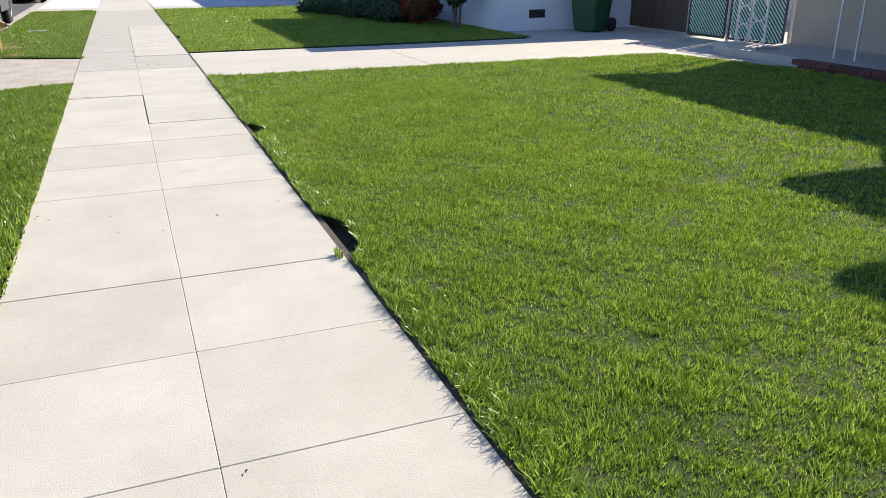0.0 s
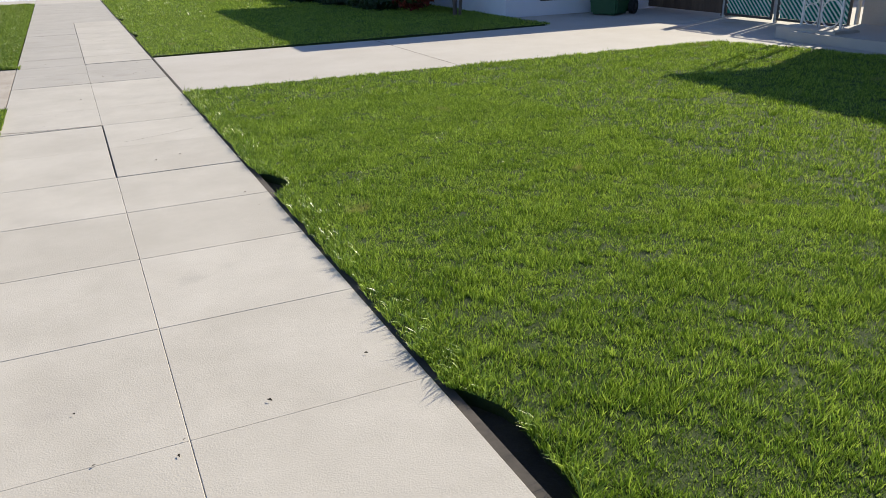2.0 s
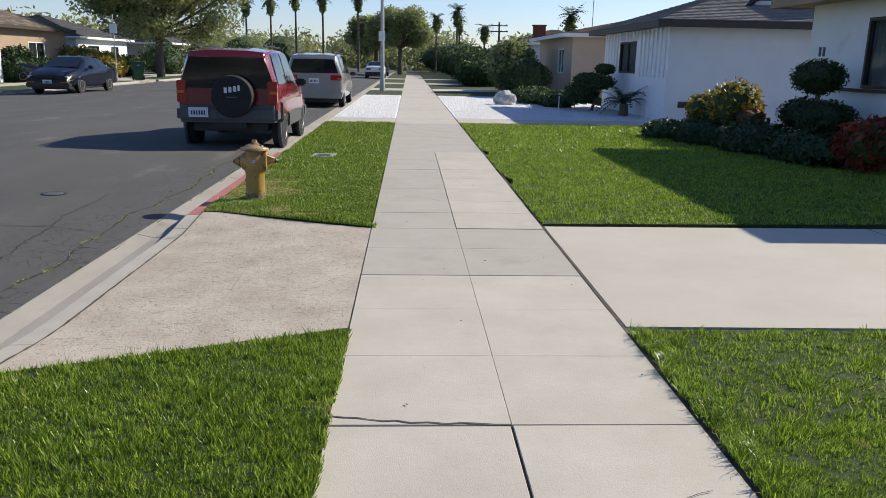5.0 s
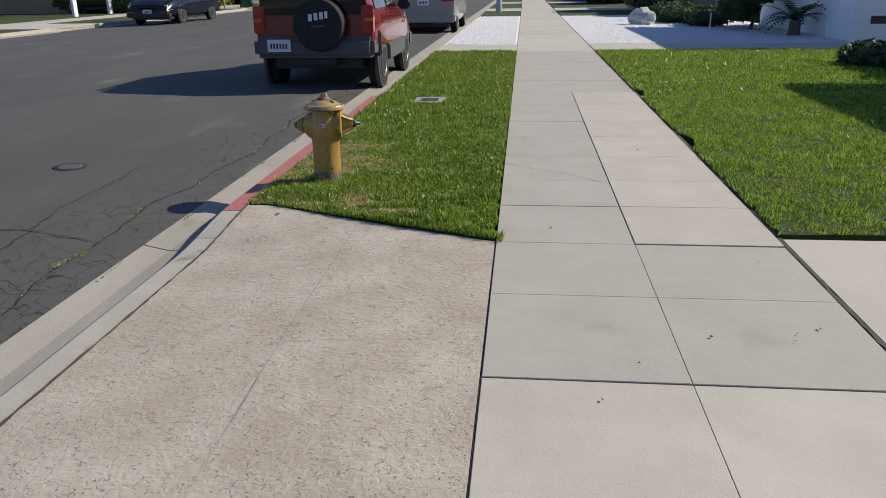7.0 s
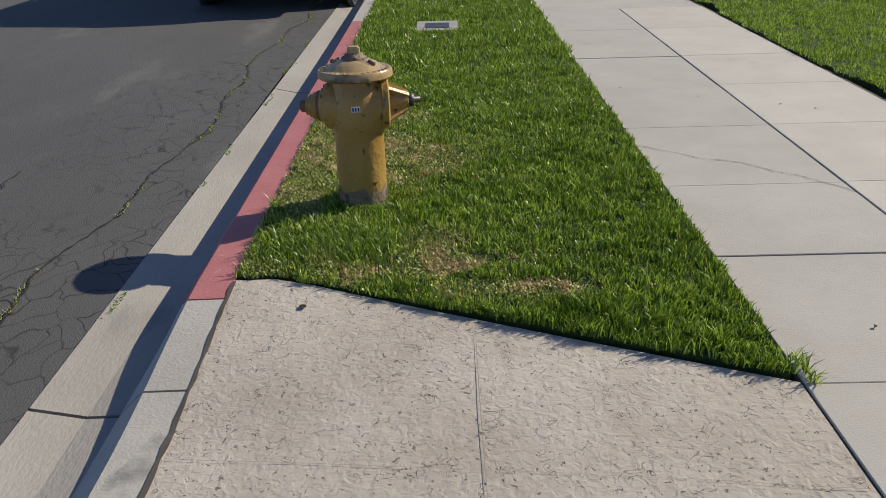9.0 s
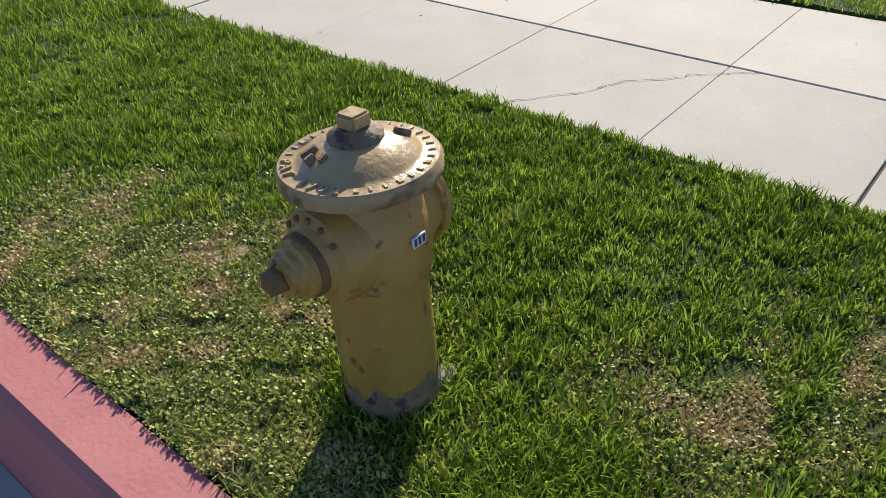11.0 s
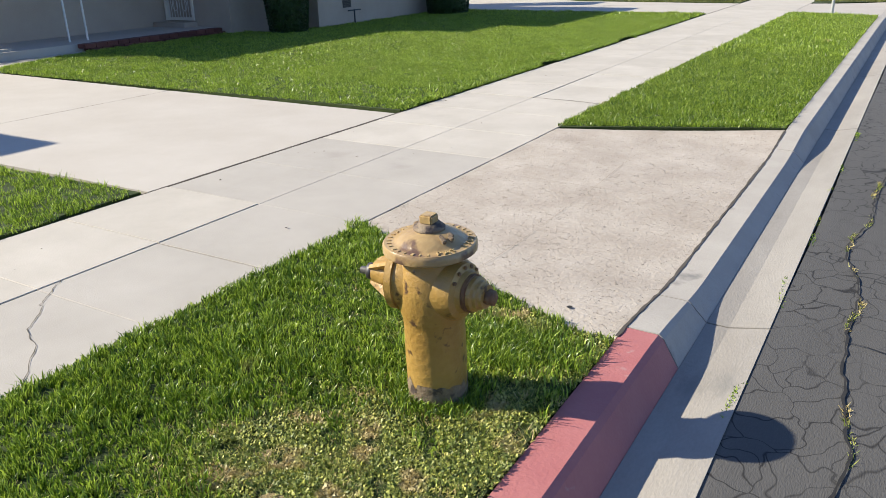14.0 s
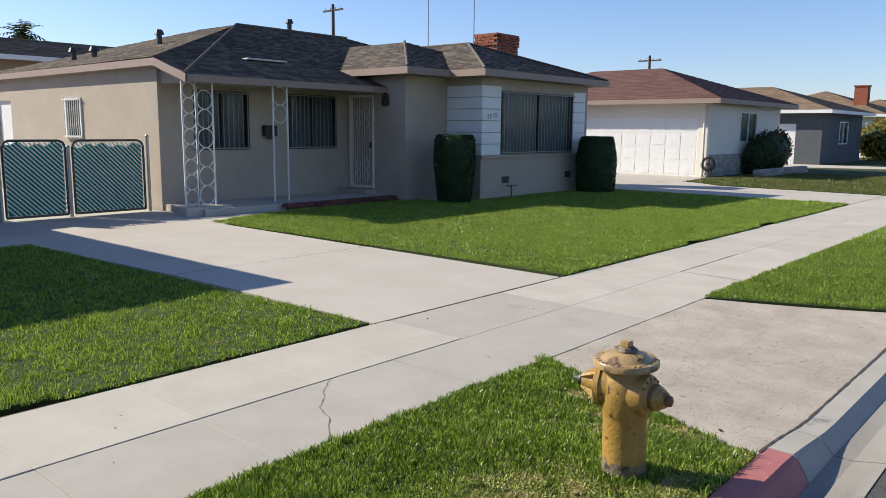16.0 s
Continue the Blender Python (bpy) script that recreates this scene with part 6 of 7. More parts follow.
    for wx, wy in wheels:
        for sgn in (-1, 1):
            m = Matrix.Translation((sgn * wx, wy, wr)) @ pose(0, 0, 0, 0, 90 * sgn, 0)
            w = smooth(part("wheel", lathe([(wr * 0.6, -0.09), (wr * 0.94, -0.09), (wr, -0.05), (wr, 0.05), (wr * 0.94, 0.085), (wr * 0.62, 0.085)], 28, m), M["rubber"], root), 40)
            smooth(part("rim", lathe([(wr * 0.61, 0.03), (wr * 0.63, 0.092), (wr * 0.58, 0.092), (wr * 0.5, 0.055), (wr * 0.18, 0.07), (wr * 0.1, 0.085)], 24, m), M["alloy"], w), 40)
            part("arch", lathe([(wr * 1.04, 0.02), (wr * 1.16, 0.02), (wr * 1.16, 0.075), (wr * 1.04, 0.075)], 28, Matrix.Translation((sgn * (wx + 0.005), wy, wr + 0.015)) @ pose(0, 0, 0, 0, 90 * sgn, 0)), M[low or "blackplastic"], root)
    if mirrors:
        for sgn in (-1, 1):
            part("mirror", bx(sgn * mirrors[0], sgn * (mirrors[0] + 0.2), mirrors[1] - 0.05, mirrors[1] + 0.06, mirrors[2], mirrors[2] + 0.13, 0.03), M["blackplastic"], root)
    return root, band


ROADZ = -0.095
suv_st = [(0.00, 0.50, 0.70, 0.79, 0.62, 0.775, 1.02, 0.60, 1.52), (0.10, 0.45, 0.77, 0.835, 0.62, 0.815, 1.03, 0.63, 1.63), (0.9, 0.42, 0.79, 0.845, 0.62, 0.825, 1.03, 0.65, 1.68), (1.9, 0.42, 0.79, 0.845, 0.62, 0.825, 1.01, 0.64, 1.66), (2.25, 0.42, 0.79, 0.845, 0.62, 0.825, 1.0, 0.60, 1.55), (2.78, 0.42, 0.79, 0.845, 0.62, 0.81, 0.99, 0.70, 1.10), (3.4, 0.42, 0.77, 0.82, 0.6, 0.77, 0.93, 0.64, 1.0), (3.68, 0.44, 0.68, 0.74, 0.58, 0.68, 0.82, 0.58, 0.87)]
suv, band = car("small red off-roader with grey cladding and covered spare wheel", suv_st, [(0.74, 0.66), (0.74, 2.86)], 0.355, M["carred"], (-3.42, 19.72, ROADZ - 0.01), 0, "cladding",
    [(0.22, 1.0, 0.34, 0.98, 0.06, 0.86), (1.1, 2.2, 1.1, 1.95, 0.06, 0.86)],
    [("tail_lamp", -0.82, -0.66, -0.03, 0.09, 0.78, 1.14, "redlens"), ("tail_lamp", 0.66, 0.82, -0.03, 0.09, 0.78, 1.14, "redlens"), ("indicator", -0.825, -0.69, -0.036, 0.07, 0.92, 0.99, "amber"), ("indicator", 0.69, 0.825, -0.036, 0.07, 0.92, 0.99, "amber")],
    (-0.46, -0.115, 0.63), None,
    [("rear_bumper", -0.83, 0.83, -0.10, 0.30, 0.46, 0.74, "cladding", 0.06), ("front_bumper", -0.80, 0.80, 3.5, 3.78, 0.36, 0.6, "cladding", 0.03), ("sill_cladding", 0.80, 0.862, 1.02, 2.48, 0.34, 0.58, "cladding"), ("sill_cladding", -0.862, -0.80, 1.02, 2.48, 0.34, 0.58, "cladding"), ("underbody", -0.62, 0.62, 0.15, 3.5, 0.30, 0.46, "blackplastic"), ("roof_rail", 0.55, 0.59, 0.3, 1.9, 1.69, 1.72, "blackplastic", 0.01), ("roof_rail", -0.59, -0.55, 0.3, 1.9, 1.69, 1.72, "blackplastic", 0.01), ("tow_bracket", -0.3, 0.3, -0.02, 0.1, 0.36, 0.46, "blackplastic"), ("arch_cladding", 0.80, 0.868, 0.26, 0.34, 0.46, 0.80, "cladding"), ("arch_cladding", -0.868, -0.80, 0.26, 0.34, 0.46, 0.80, "cladding"), ("wiper", -0.25, 0.2, -0.03, -0.018, 1.1, 1.115, "blackplastic", 0.004)], mirrors=(0.83, 2.05, 1.02))
band("rear_window", (0.0, 1.02, 0.775), (0.0, 1.52, 0.60), 0.0, 1.0, 1.0, M["carglass"], (-0.012, 0.0))
band("windscreen", (2.78, 1.10, 0.70), (2.25, 1.55, 0.60), 0.05, 0.98, 0.95, M["carglass"], (0.015, 0.015))
sp = smooth(part("spare_wheel", lathe([(0.02, 0.0), (0.30, 0.0), (0.345, 0.03), (0.345, 0.16), (0.32, 0.2), (0.29, 0.205), (0.1, 0.215), (0.02, 0.215)], 36, Matrix.Translation((0.12, -0.03, 0.90)) @ pose(0, 0, 0, 90, 0, 0)), M["rubber"], suv, "black spare wheel cover with a pale mark"), 40)
for i, (dx, w) in enumerate(((-0.12, 0.05), (-0.045, 0.05), (0.03, 0.05), (0.1, 0.04))):
    part("cover_mark", bx(0.12 + dx, 0.12 + dx + w, -0.2505, -0.2475, 0.95 + 0.012 * i, 1.04 + 0.012 * i, 0.001), M["plate"], sp)
part("cover_mark", bx(0.03, 0.21, -0.249, -0.2465, 0.875, 0.895, 0.001), M["cladding"], sp)
van_st = [(0.0, 0.36, 0.78, 0.86, 0.62, 0.84, 1.05, 0.66, 1.55), (0.12, 0.28, 0.84, 0.92, 0.62, 0.89, 1.06, 0.70, 1.66), (1.2, 0.26, 0.86, 0.93, 0.62, 0.90, 1.04, 0.72, 1.72), (2.8, 0.26, 0.86, 0.93, 0.62, 0.90, 1.0, 0.70, 1.70), (3.4, 0.26, 0.86, 0.93, 0.62, 0.89, 0.98, 0.62, 1.45), (4.1, 0.26, 0.85, 0.92, 0.6, 0.86, 0.95, 0.74, 1.04), (4.7, 0.30, 0.80, 0.86, 0.58, 0.78, 0.82, 0.62, 0.9), (4.88, 0.36, 0.68, 0.74, 0.55, 0.66, 0.7, 0.54, 0.76)]
van, band = car("silver minivan with red tail lamps parked at the kerb", van_st, [(0.80, 0.95), (0.80, 3.9)], 0.33, M["cargrey"], (-3.42, 31.6, ROADZ - 0.01), 0, None,
    [(0.25, 1.3, 0.35, 1.3, 0.06, 0.84), (1.4, 2.5, 1.4, 2.5, 0.06, 0.84), (2.6, 3.5, 2.6, 3.2, 0.06, 0.8)],
    [("tail_lamp", -0.87, -0.52, -0.03, 0.05, 0.88, 1.04, "redlens"), ("tail_lamp", 0.52, 0.87, -0.03, 0.05, 0.88, 1.04, "redlens"), ("indicator", 0.72, 0.875, -0.035, 0.05, 0.9, 0.96, "amber"), ("indicator", -0.875, -0.72, -0.035, 0.05, 0.9, 0.96, "amber")],
    (0.0, -0.02, 0.86), None, [("rear_bumper", -0.9, 0.9, -0.12, 0.2, 0.32, 0.56, "cargrey", 0.04), ("underbody", -0.7, 0.7, 0.2, 4.6, 0.18, 0.32, "blackplastic"), ("roof_rack", 0.55, 0.6, 0.4, 2.6, 1.72, 1.76, "blackplastic", 0.01), ("roof_rack", -0.6, -0.55, 0.4, 2.6, 1.72, 1.76, "blackplastic", 0.01)], mirrors=(0.9, 3.2, 0.98))
band("rear_window", (0.0, 1.05, 0.84), (0.0, 1.55, 0.66), 0.1, 0.95, 0.93, M["carglass"], (-0.012, 0.0))
sed_st = [(0.0, 0.36, 0.68, 0.74, 0.6, 0.72, 0.9, 0.60, 0.95), (0.15, 0.28, 0.78, 0.84, 0.6, 0.80, 0.95, 0.66, 1.0), (0.8, 0.26, 0.80, 0.87, 0.6, 0.84, 0.94, 0.68, 1.03), (1.45, 0.26, 0.80, 0.875, 0.6, 0.85, 0.93, 0.58, 1.36), (2.3, 0.26, 0.80, 0.875, 0.6, 0.85, 0.92, 0.58, 1.40), (2.75, 0.26, 0.80, 0.875, 0.6, 0.85, 0.91, 0.56, 1.35), (3.55, 0.26, 0.80, 0.87, 0.58, 0.83, 0.89, 0.68, 0.96), (4.4, 0.28, 0.78, 0.83, 0.55, 0.76, 0.76, 0.62, 0.84), (4.7, 0.34, 0.66, 0.72, 0.5, 0.64, 0.62, 0.52, 0.68)]


def sedan(label, paint, origin, heading):
    r, band = car(label, sed_st, [(0.76, 0.95), (0.76, 3.72)], 0.31, paint, origin, heading, None,
        [(1.0, 1.9, 1.45, 1.95, 0.06, 0.86), (2.0, 3.2, 2.05, 2.75, 0.06, 0.86)],
        [("headlamp", -0.72, -0.38, 4.56, 4.66, 0.56, 0.68, "clearlens"), ("headlamp", 0.38, 0.72, 4.56, 4.66, 0.56, 0.68, "clearlens"), ("indicator", -0.74, -0.45, 4.62, 4.71, 0.42, 0.47, "amber"), ("indicator", 0.45, 0.74, 4.62, 4.71, 0.42, 0.47, "amber"), ("tail_lamp", -0.72, -0.35, -0.03, 0.03, 0.72, 0.86, "redlens"), ("tail_lamp", 0.35, 0.72, -0.03, 0.03, 0.72, 0.86, "redlens")],
        (0.0, 4.73, 0.45), None, [("grille", -0.34, 0.34, 4.62, 4.70, 0.52, 0.60, "blackplastic"), ("front_bumper", -0.78, 0.78, 4.45, 4.76, 0.26, 0.44, "blackplastic", 0.04), ("rear_bumper", -0.8, 0.8, -0.08, 0.2, 0.32, 0.55, "blackplastic", 0.04), ("underbody", -0.7, 0.7, 0.2, 4.5, 0.18, 0.3, "blackplastic")], mirrors=(0.85, 3.0, 0.92))
    band("windscreen", (3.55, 0.96, 0.70), (2.75, 1.35, 0.56), 0.05, 0.98, 0.95, M["carglass"], (0.015, 0.02))
    band("rear_window", (0.8, 1.03, 0.68), (1.45, 1.36, 0.58), 0.08, 0.98, 0.95, M["carglass"], (-0.012, 0.02))
    return r


sedan("dark navy saloon car parked across the street", M["carnavy"], (-13.7, 40.8, -0.03), 180)
sedan("black saloon car standing in a driveway across the street", M["carblack"], (-23.5, 47.0, 0.03), -80)
sedan("white saloon car parked far up the street", M["carwhite"], (-3.3, 73, -0.06), 0)
sedan("dark saloon car parked far up the street", M["carblack"], (-3.3, 83, -0.06), 0)
sedan("white car parked far down the street", M["carwhite"], (5.2, -52, 0.02), 60)
sedan("dark car parked far down the street", M["carnavy"], (3.2, -46, 0.02), 60)


# ---- plants ----
def core(bm, x, y, z, rx, ry, rz, rough=0.12):
    r = bmesh.ops.create_icosphere(bm, subdivisions=3, radius=1)
    for v in r["verts"]:
        k = 0.84 + rough * noise.noise(v.co * 2.2 + Vector((x, y, z)))
        v.co = Vector((x + v.co.x * rx * k, y + v.co.y * ry * k, z + v.co.z * rz * k))
    return bm


def shrub(label, blobs, count, size, material, name="shrub", category="shrub", stems=(), flat=0.0, shell=0.75, inner="leaf"):
    x, y = blobs[0][0], blobs[0][1]
    r = tagged(empty(name, (x, y, 0)), label, category)
    bm = bmesh.new()
    for b in blobs:
        core(bm, *b)
    hang(part("inner_foliage", bm, M[inner], r))
    hang(leaves("foliage", blobs, count, size, M[material], r, flat, shell))
    for p, q, a, b in stems:
        hang(part("stem", cyl(bmesh.new(), p, q, a, b, 8), M["bark"], r))
    return r


def drum(label, x, y, r0, r1, r2, h, count):
    """A clipped drum-shaped bush."""
    root = tagged(empty("clipped_bush", (x, y, 0)), label, "bush")
    prof = [(r0, -0.05), (r0 * 1.05, 0.2), (r1, h * 0.6), (r2, h * 0.93), (r2 * 0.9, h), (0.02, h + 0.01)]
    hang(part("inner_foliage", lathe([(max(0.02, r - 0.05), z) for r, z in prof], 24, Matrix.Translation((x, y, 0))), M["hedge"], root))
    n = count
    zz = rng.random(n)
    top = rng.random(n) < 0.18
    z = np.where(top, h, zz * h)
    rr = np.interp(z, [0, 0.2, h * 0.6, h * 0.93, h], [r0, r0 * 1.05, r1, r2, r2 * 0.9])
    rr = np.where(top, rr * np.sqrt(rng.random(n)), rr) * rng.uniform(0.94, 1.03, n)
    a = rng.random(n) * 2 * math.pi
    c = np.stack([x + rr * np.cos(a), y + rr * np.sin(a), z + rng.uniform(-0.02, 0.02, n)], 1)
    u = rng.normal(size=(n, 3))
    u /= np.linalg.norm(u, axis=1)[:, None]
    w = np.cross(u, rng.normal(size=(n, 3)))
    w /= np.linalg.norm(w, axis=1)[:, None]
    s = 0.022 * rng.uniform(0.7, 1.4, n)[:, None]
    v = np.stack([c - u * s, c + w * s * 0.5, c + u * s, c - w * s * 0.5], 1).reshape(-1, 3)
    hang(fast_mesh("foliage", v, np.arange(4 * n), np.full(n, 4), M["hedge"], root))


drum("dark green bush clipped to a drum shape by the bay window", 6.95, 5.05, 0.34, 0.43, 0.41, 1.38, 9000)
drum("dark round clipped bush at the corner of the bay", 6.3, 0.4, 0.45, 0.50, 0.42, 1.35, 9000)
shrub("dark flowering shrub beside the cream house", [(6.4, -12.0, 0.75, 0.65, 0.9, 0.8), (6.3, -12.9, 0.9, 0.5, 0.6, 0.75), (6.5, -11.3, 0.6, 0.45, 0.5, 0.6)], 6000, 0.06, "leaf")
shrub("sparse orange-flowered sprigs on a dark shrub", [(6.2, -12.2, 0.8, 0.62, 0.85, 0.75)], 500, 0.05, "leaf_red", inner="hedge")
PL = tagged(empty("planter", (6.2, -12, 0)), "low planter wall of pale rough stones", "planter")
for k in range(2):
    for i in range(17):
        hang(part("stone", bx(5.55, 5.85, -14.4 + 0.3 * i + 0.12 * k, -14.13 + 0.3 * i + 0.12 * k, 0.0 + 0.13 * k, 0.125 + 0.13 * k, 0.025), M["stone"], PL))
# hose reel and garden tap
hb = bmesh.new()
for k in range(180):
    a0, a1 = 2 * math.pi * k / 30, 2 * math.pi * (k + 1) / 30
    r0, r1 = 0.2 + 0.03 * math.sin(a0 * 0.37), 0.2 + 0.03 * math.sin(a1 * 0.37)
    cyl(hb, (6.9 + r0 * math.cos(a0), -8.04 + 0.016 * a0 / 6.28, 0.45 + r0 * math.sin(a0)), (6.9 + r1 * math.cos(a1), -8.04 + 0.016 * a1 / 6.28, 0.45 + r1 * math.sin(a1)), 0.013, seg=6)
hr = tagged(part("hose_reel", hb, M["blackplastic"]), "dark coiled garden hose on a stand", "hose")
for q in (-8.09, -7.9):
    part("stand", cyl(bmesh.new(), (6.72, q, 0.0), (6.9, q, 0.47), 0.012, seg=6), M["darksteel"], hr)
    part("stand", cyl(bmesh.new(), (7.08, q, 0.0), (6.9, q, 0.47), 0.012, seg=6), M["darksteel"], hr)
part("axle", cyl(bmesh.new(), (6.9, -8.1, 0.46), (6.9, -7.89, 0.46), 0.02, seg=8), M["darksteel"], hr)
tap = tagged(part("garden_tap", cyl(bmesh.new(), (6.75, 3.3, -0.05), (6.75, 3.3, 0.3), 0.015, seg=8), M["darksteel"]), "dark garden tap pipe in front of the wall", "tap")
part("spout", cyl(bmesh.new(), (6.75, 3.1, 0.28), (6.75, 3.5, 0.28), 0.013, seg=8), M["darksteel"], tap)
# bed before the white house
shrub("low spreading juniper in front of the white wall", [(4.75, 21.9, 0.12, 0.5, 0.7, 0.26), (5.2, 20.9, 0.16, 0.7, 0.9, 0.32), (5.5, 19.6, 0.18, 0.7, 0.9, 0.34), (5.7, 18.2, 0.18, 0.6, 1.0, 0.32)], 16000, 0.035, "hedge", inner="hedge")
shrub("yellow-green nandina shrub with a few red leaves", [(5.6, 20.8, 0.72, 0.5, 0.55, 0.48), (5.4, 21.6, 0.6, 0.4, 0.45, 0.35)], 3600, 0.055, "leaf_yellow", shell=0.4, inner="leaf")
shrub("red-leaved nandina shrub by the white wall", [(5.7, 20.3, 0.5, 0.3, 0.3, 0.2)], 600, 0.05, "leaf_red", shell=0.4, inner="leaf")
shrub("red-leaved nandina shrub by the white wall", [(5.9, 16.9, 0.42, 0.42, 0.62, 0.36)], 2800, 0.055, "leaf_red", shell=0.5, inner="leaf")
shrub("topiary bush clipped to cloud shapes on a bare stem", [(6.0, 18.7, 1.28, 0.40, 0.46, 0.27), (6.05, 19.15, 0.68, 0.38, 0.42, 0.27), (6.0, 18.3, 0.66, 0.42, 0.48, 0.28)], 11000, 0.025, "hedge", "topiary", "topiary", [((6.0, 18.6, 0), (6.02, 18.7, 1.15), 0.05, 0.035)], inner="hedge")
shrub("dark climbing shrub with bare lower stems by the wall", [(6.25, 15.75, 1.15, 0.3, 0.36, 0.35), (6.25, 15.75, 0.75, 0.26, 0.32, 0.32)], 4500, 0.035, "leaf", stems=[((6.2, 15.7, 0), (6.25, 15.75, 0.7), 0.04, 0.03), ((6.3, 15.85, 0), (6.2, 15.9, 0.7), 0.03, 0.02), ((6.25, 15.6, 0), (6.3, 15.6, 0.7), 0.03, 0.02)])
# beyond: gravel yard plants
shrub("dark pruned pine shrub in tiers", [(5.0, 31.0, 0.55, 0.55, 0.7, 0.35), (5.3, 30.2, 0.9, 0.5, 0.6, 0.22), (5.3, 31.6, 0.95, 0.45, 0.6, 0.2), (5.6, 30.6, 1.28, 0.32, 0.36, 0.16)], 6000, 0.05, "leaf", stems=[((5.3, 30.8, 0), (5.5, 30.6, 1.2), 0.05, 0.03)])
shrub("large dark shrub beside the gravel yard", [(4.6, 40.6, 0.8, 1.1, 1.5, 0.8)], 4500, 0.08, "leaf")
shrub("tall grassy shrub by the peach house", [(4.6, 45, 1.3, 1.2, 1.6, 1.3)], 4000, 0.12, "leaf_olive")
shrub("low dark shrub edging the gravel", [(4.2, 35.5, 0.25, 0.9, 1.8, 0.35), (4.6, 33.0, 0.22, 0.6, 1.2, 0.3)], 4000, 0.06, "leaf")
cy = tagged(empty("cycad", (5.7, 28.6, 0)), "dark green cycad with a rosette of stiff fronds", "plant")
hang(part("trunk", cyl(bmesh.new(), (5.7, 28.6, 0), (5.7, 28.6, 0.35), 0.14, 0.12, 10), M["bark"], cy))


def frond(root, base, a, length, rise, droop, material, leaf=0.2, n=12, width=0.02):
    """One feather-leaf: a bent rib with leaflets on both sides."""
    b = bmesh.new()
    d = Vector((math.cos(a), math.sin(a), 0))
    s = Vector((-math.sin(a), math.cos(a), 0))
    pts = [Vector(base) + d * length * t + Vector((0, 0, rise * length * t - droop * length * t * t)) for t in [i / n for i in range(n + 1)]]
    for i, (p, q) in enumerate(zip(pts, pts[1:])):
        t = (i + 0.5) / n
        l = leaf * math.sin(math.pi * (0.12 + 0.85 * t)) + 0.02
        for sg in (-1, 1):
            tip = p + s * sg * l + (q - p) * 0.9 + Vector((0, 0, -0.25 * l))
            b.faces.new([b.verts.new(v) for v in (p, p + (q - p) * 0.75, tip)])
    hang(part("frond", b, material, root))


for k in range(26):
    frond(cy, (5.7, 28.6, 0.35), k * 2.4, random.uniform(0.7, 0.95), random.uniform(0.5, 1.3), random.uniform(0.5, 1.0), M["palm"], 0.13, 12)
rk = tagged(part("boulder", core(bmesh.new(), 2.95, 33.8, 0.14, 0.46, 0.4, 0.36, 0.35), M["rock"]), "pale grey boulder on the white gravel", "rock")
for i, (x, y) in enumerate(((4.2, 30.5), (6.0, 27.4))):
    tagged(part("garden_stake", cyl(bmesh.new(), (x, y, 0), (x, y, 0.45), 0.015, seg=6), M["paint"]), "thin white garden stake in the gravel", "stake")


def tree(label, x, y, h, spread, trunk_r, blobs, count, size, material, lean=0.0, name="tree", droop=0.0):
    r = tagged(empty(name, (x, y, 0)), label, "tree")
    bm = bmesh.new()
    fork = Vector((x + lean, y, h * 0.4))
    cyl(bm, (x, y, -0.1), fork, trunk_r, trunk_r * 0.7, 10)
    hang(part("trunk", bm, M["bark"], r))
    for b in blobs:
        hang(part("limb", cyl(bmesh.new(), fork, (b[0], b[1], b[2]), trunk_r * 0.5, trunk_r * 0.12, 7), M["bark"], r))
    hang(leaves("crown", blobs, count, size, M[material], r, 0.0, 0.2))
    return r


def crown(x, y, z, sx, sy, sz, n, seed):
    rd = random.Random(seed)
    out = []
    for _ in range(n):
        a, e, k = rd.uniform(0, 6.283), rd.uniform(-0.9, 1.2), rd.uniform(0.35, 0.85)
        f = rd.uniform(0.28, 0.46)
        out.append((x + sx * k * math.cos(a) * math.cos(e), y + sy * k * math.sin(a) * math.cos(e), z + sz * k * math.sin(e), sx * f, sy * f, sz * f))
    return out


tree("large willowy tree with olive drooping foliage across the street", -17.6, 62, 7.0, 4, 0.3, crown(-17.6, 62, 4.9, 5.6, 5, 3.2, 24, 1), 34000, 0.12, "leaf_olive")
tree("broad olive-green street tree far up the pavement", -1.4, 92, 7, 5, 0.3, crown(-1.5, 92, 4.7, 3.6, 3.8, 2.6, 20, 2), 30000, 0.13, "leaf_olive")
tree("broad dark street tree further up", -5.0, 118, 9, 5, 0.4, crown(-5.5, 118, 4.6, 4.5, 4.5, 2.8, 14, 3), 11000, 0.28, "leaf_olive")
for i, (x, y, h, s) in enumerate(((4.0, 55, 1.6, 1.6), (4.6, 61, 2.0, 1.8), (5.0, 68, 2.4, 2.0), (4.6, 76, 2.6, 2.2), (4.8, 86, 2.8, 2.4), (5.5, 98, 3.6, 3.0), (4, 112, 3.6, 3.2))):
    shrub("dark mixed shrubs before the houses up the street", [(x, y, h * 0.5, s, s * 1.4, h * 0.55), (x + 0.8, y + 2.2, h * 0.45, s * 0.8, s, h * 0.5)], 3500, 0.14, "leaf")
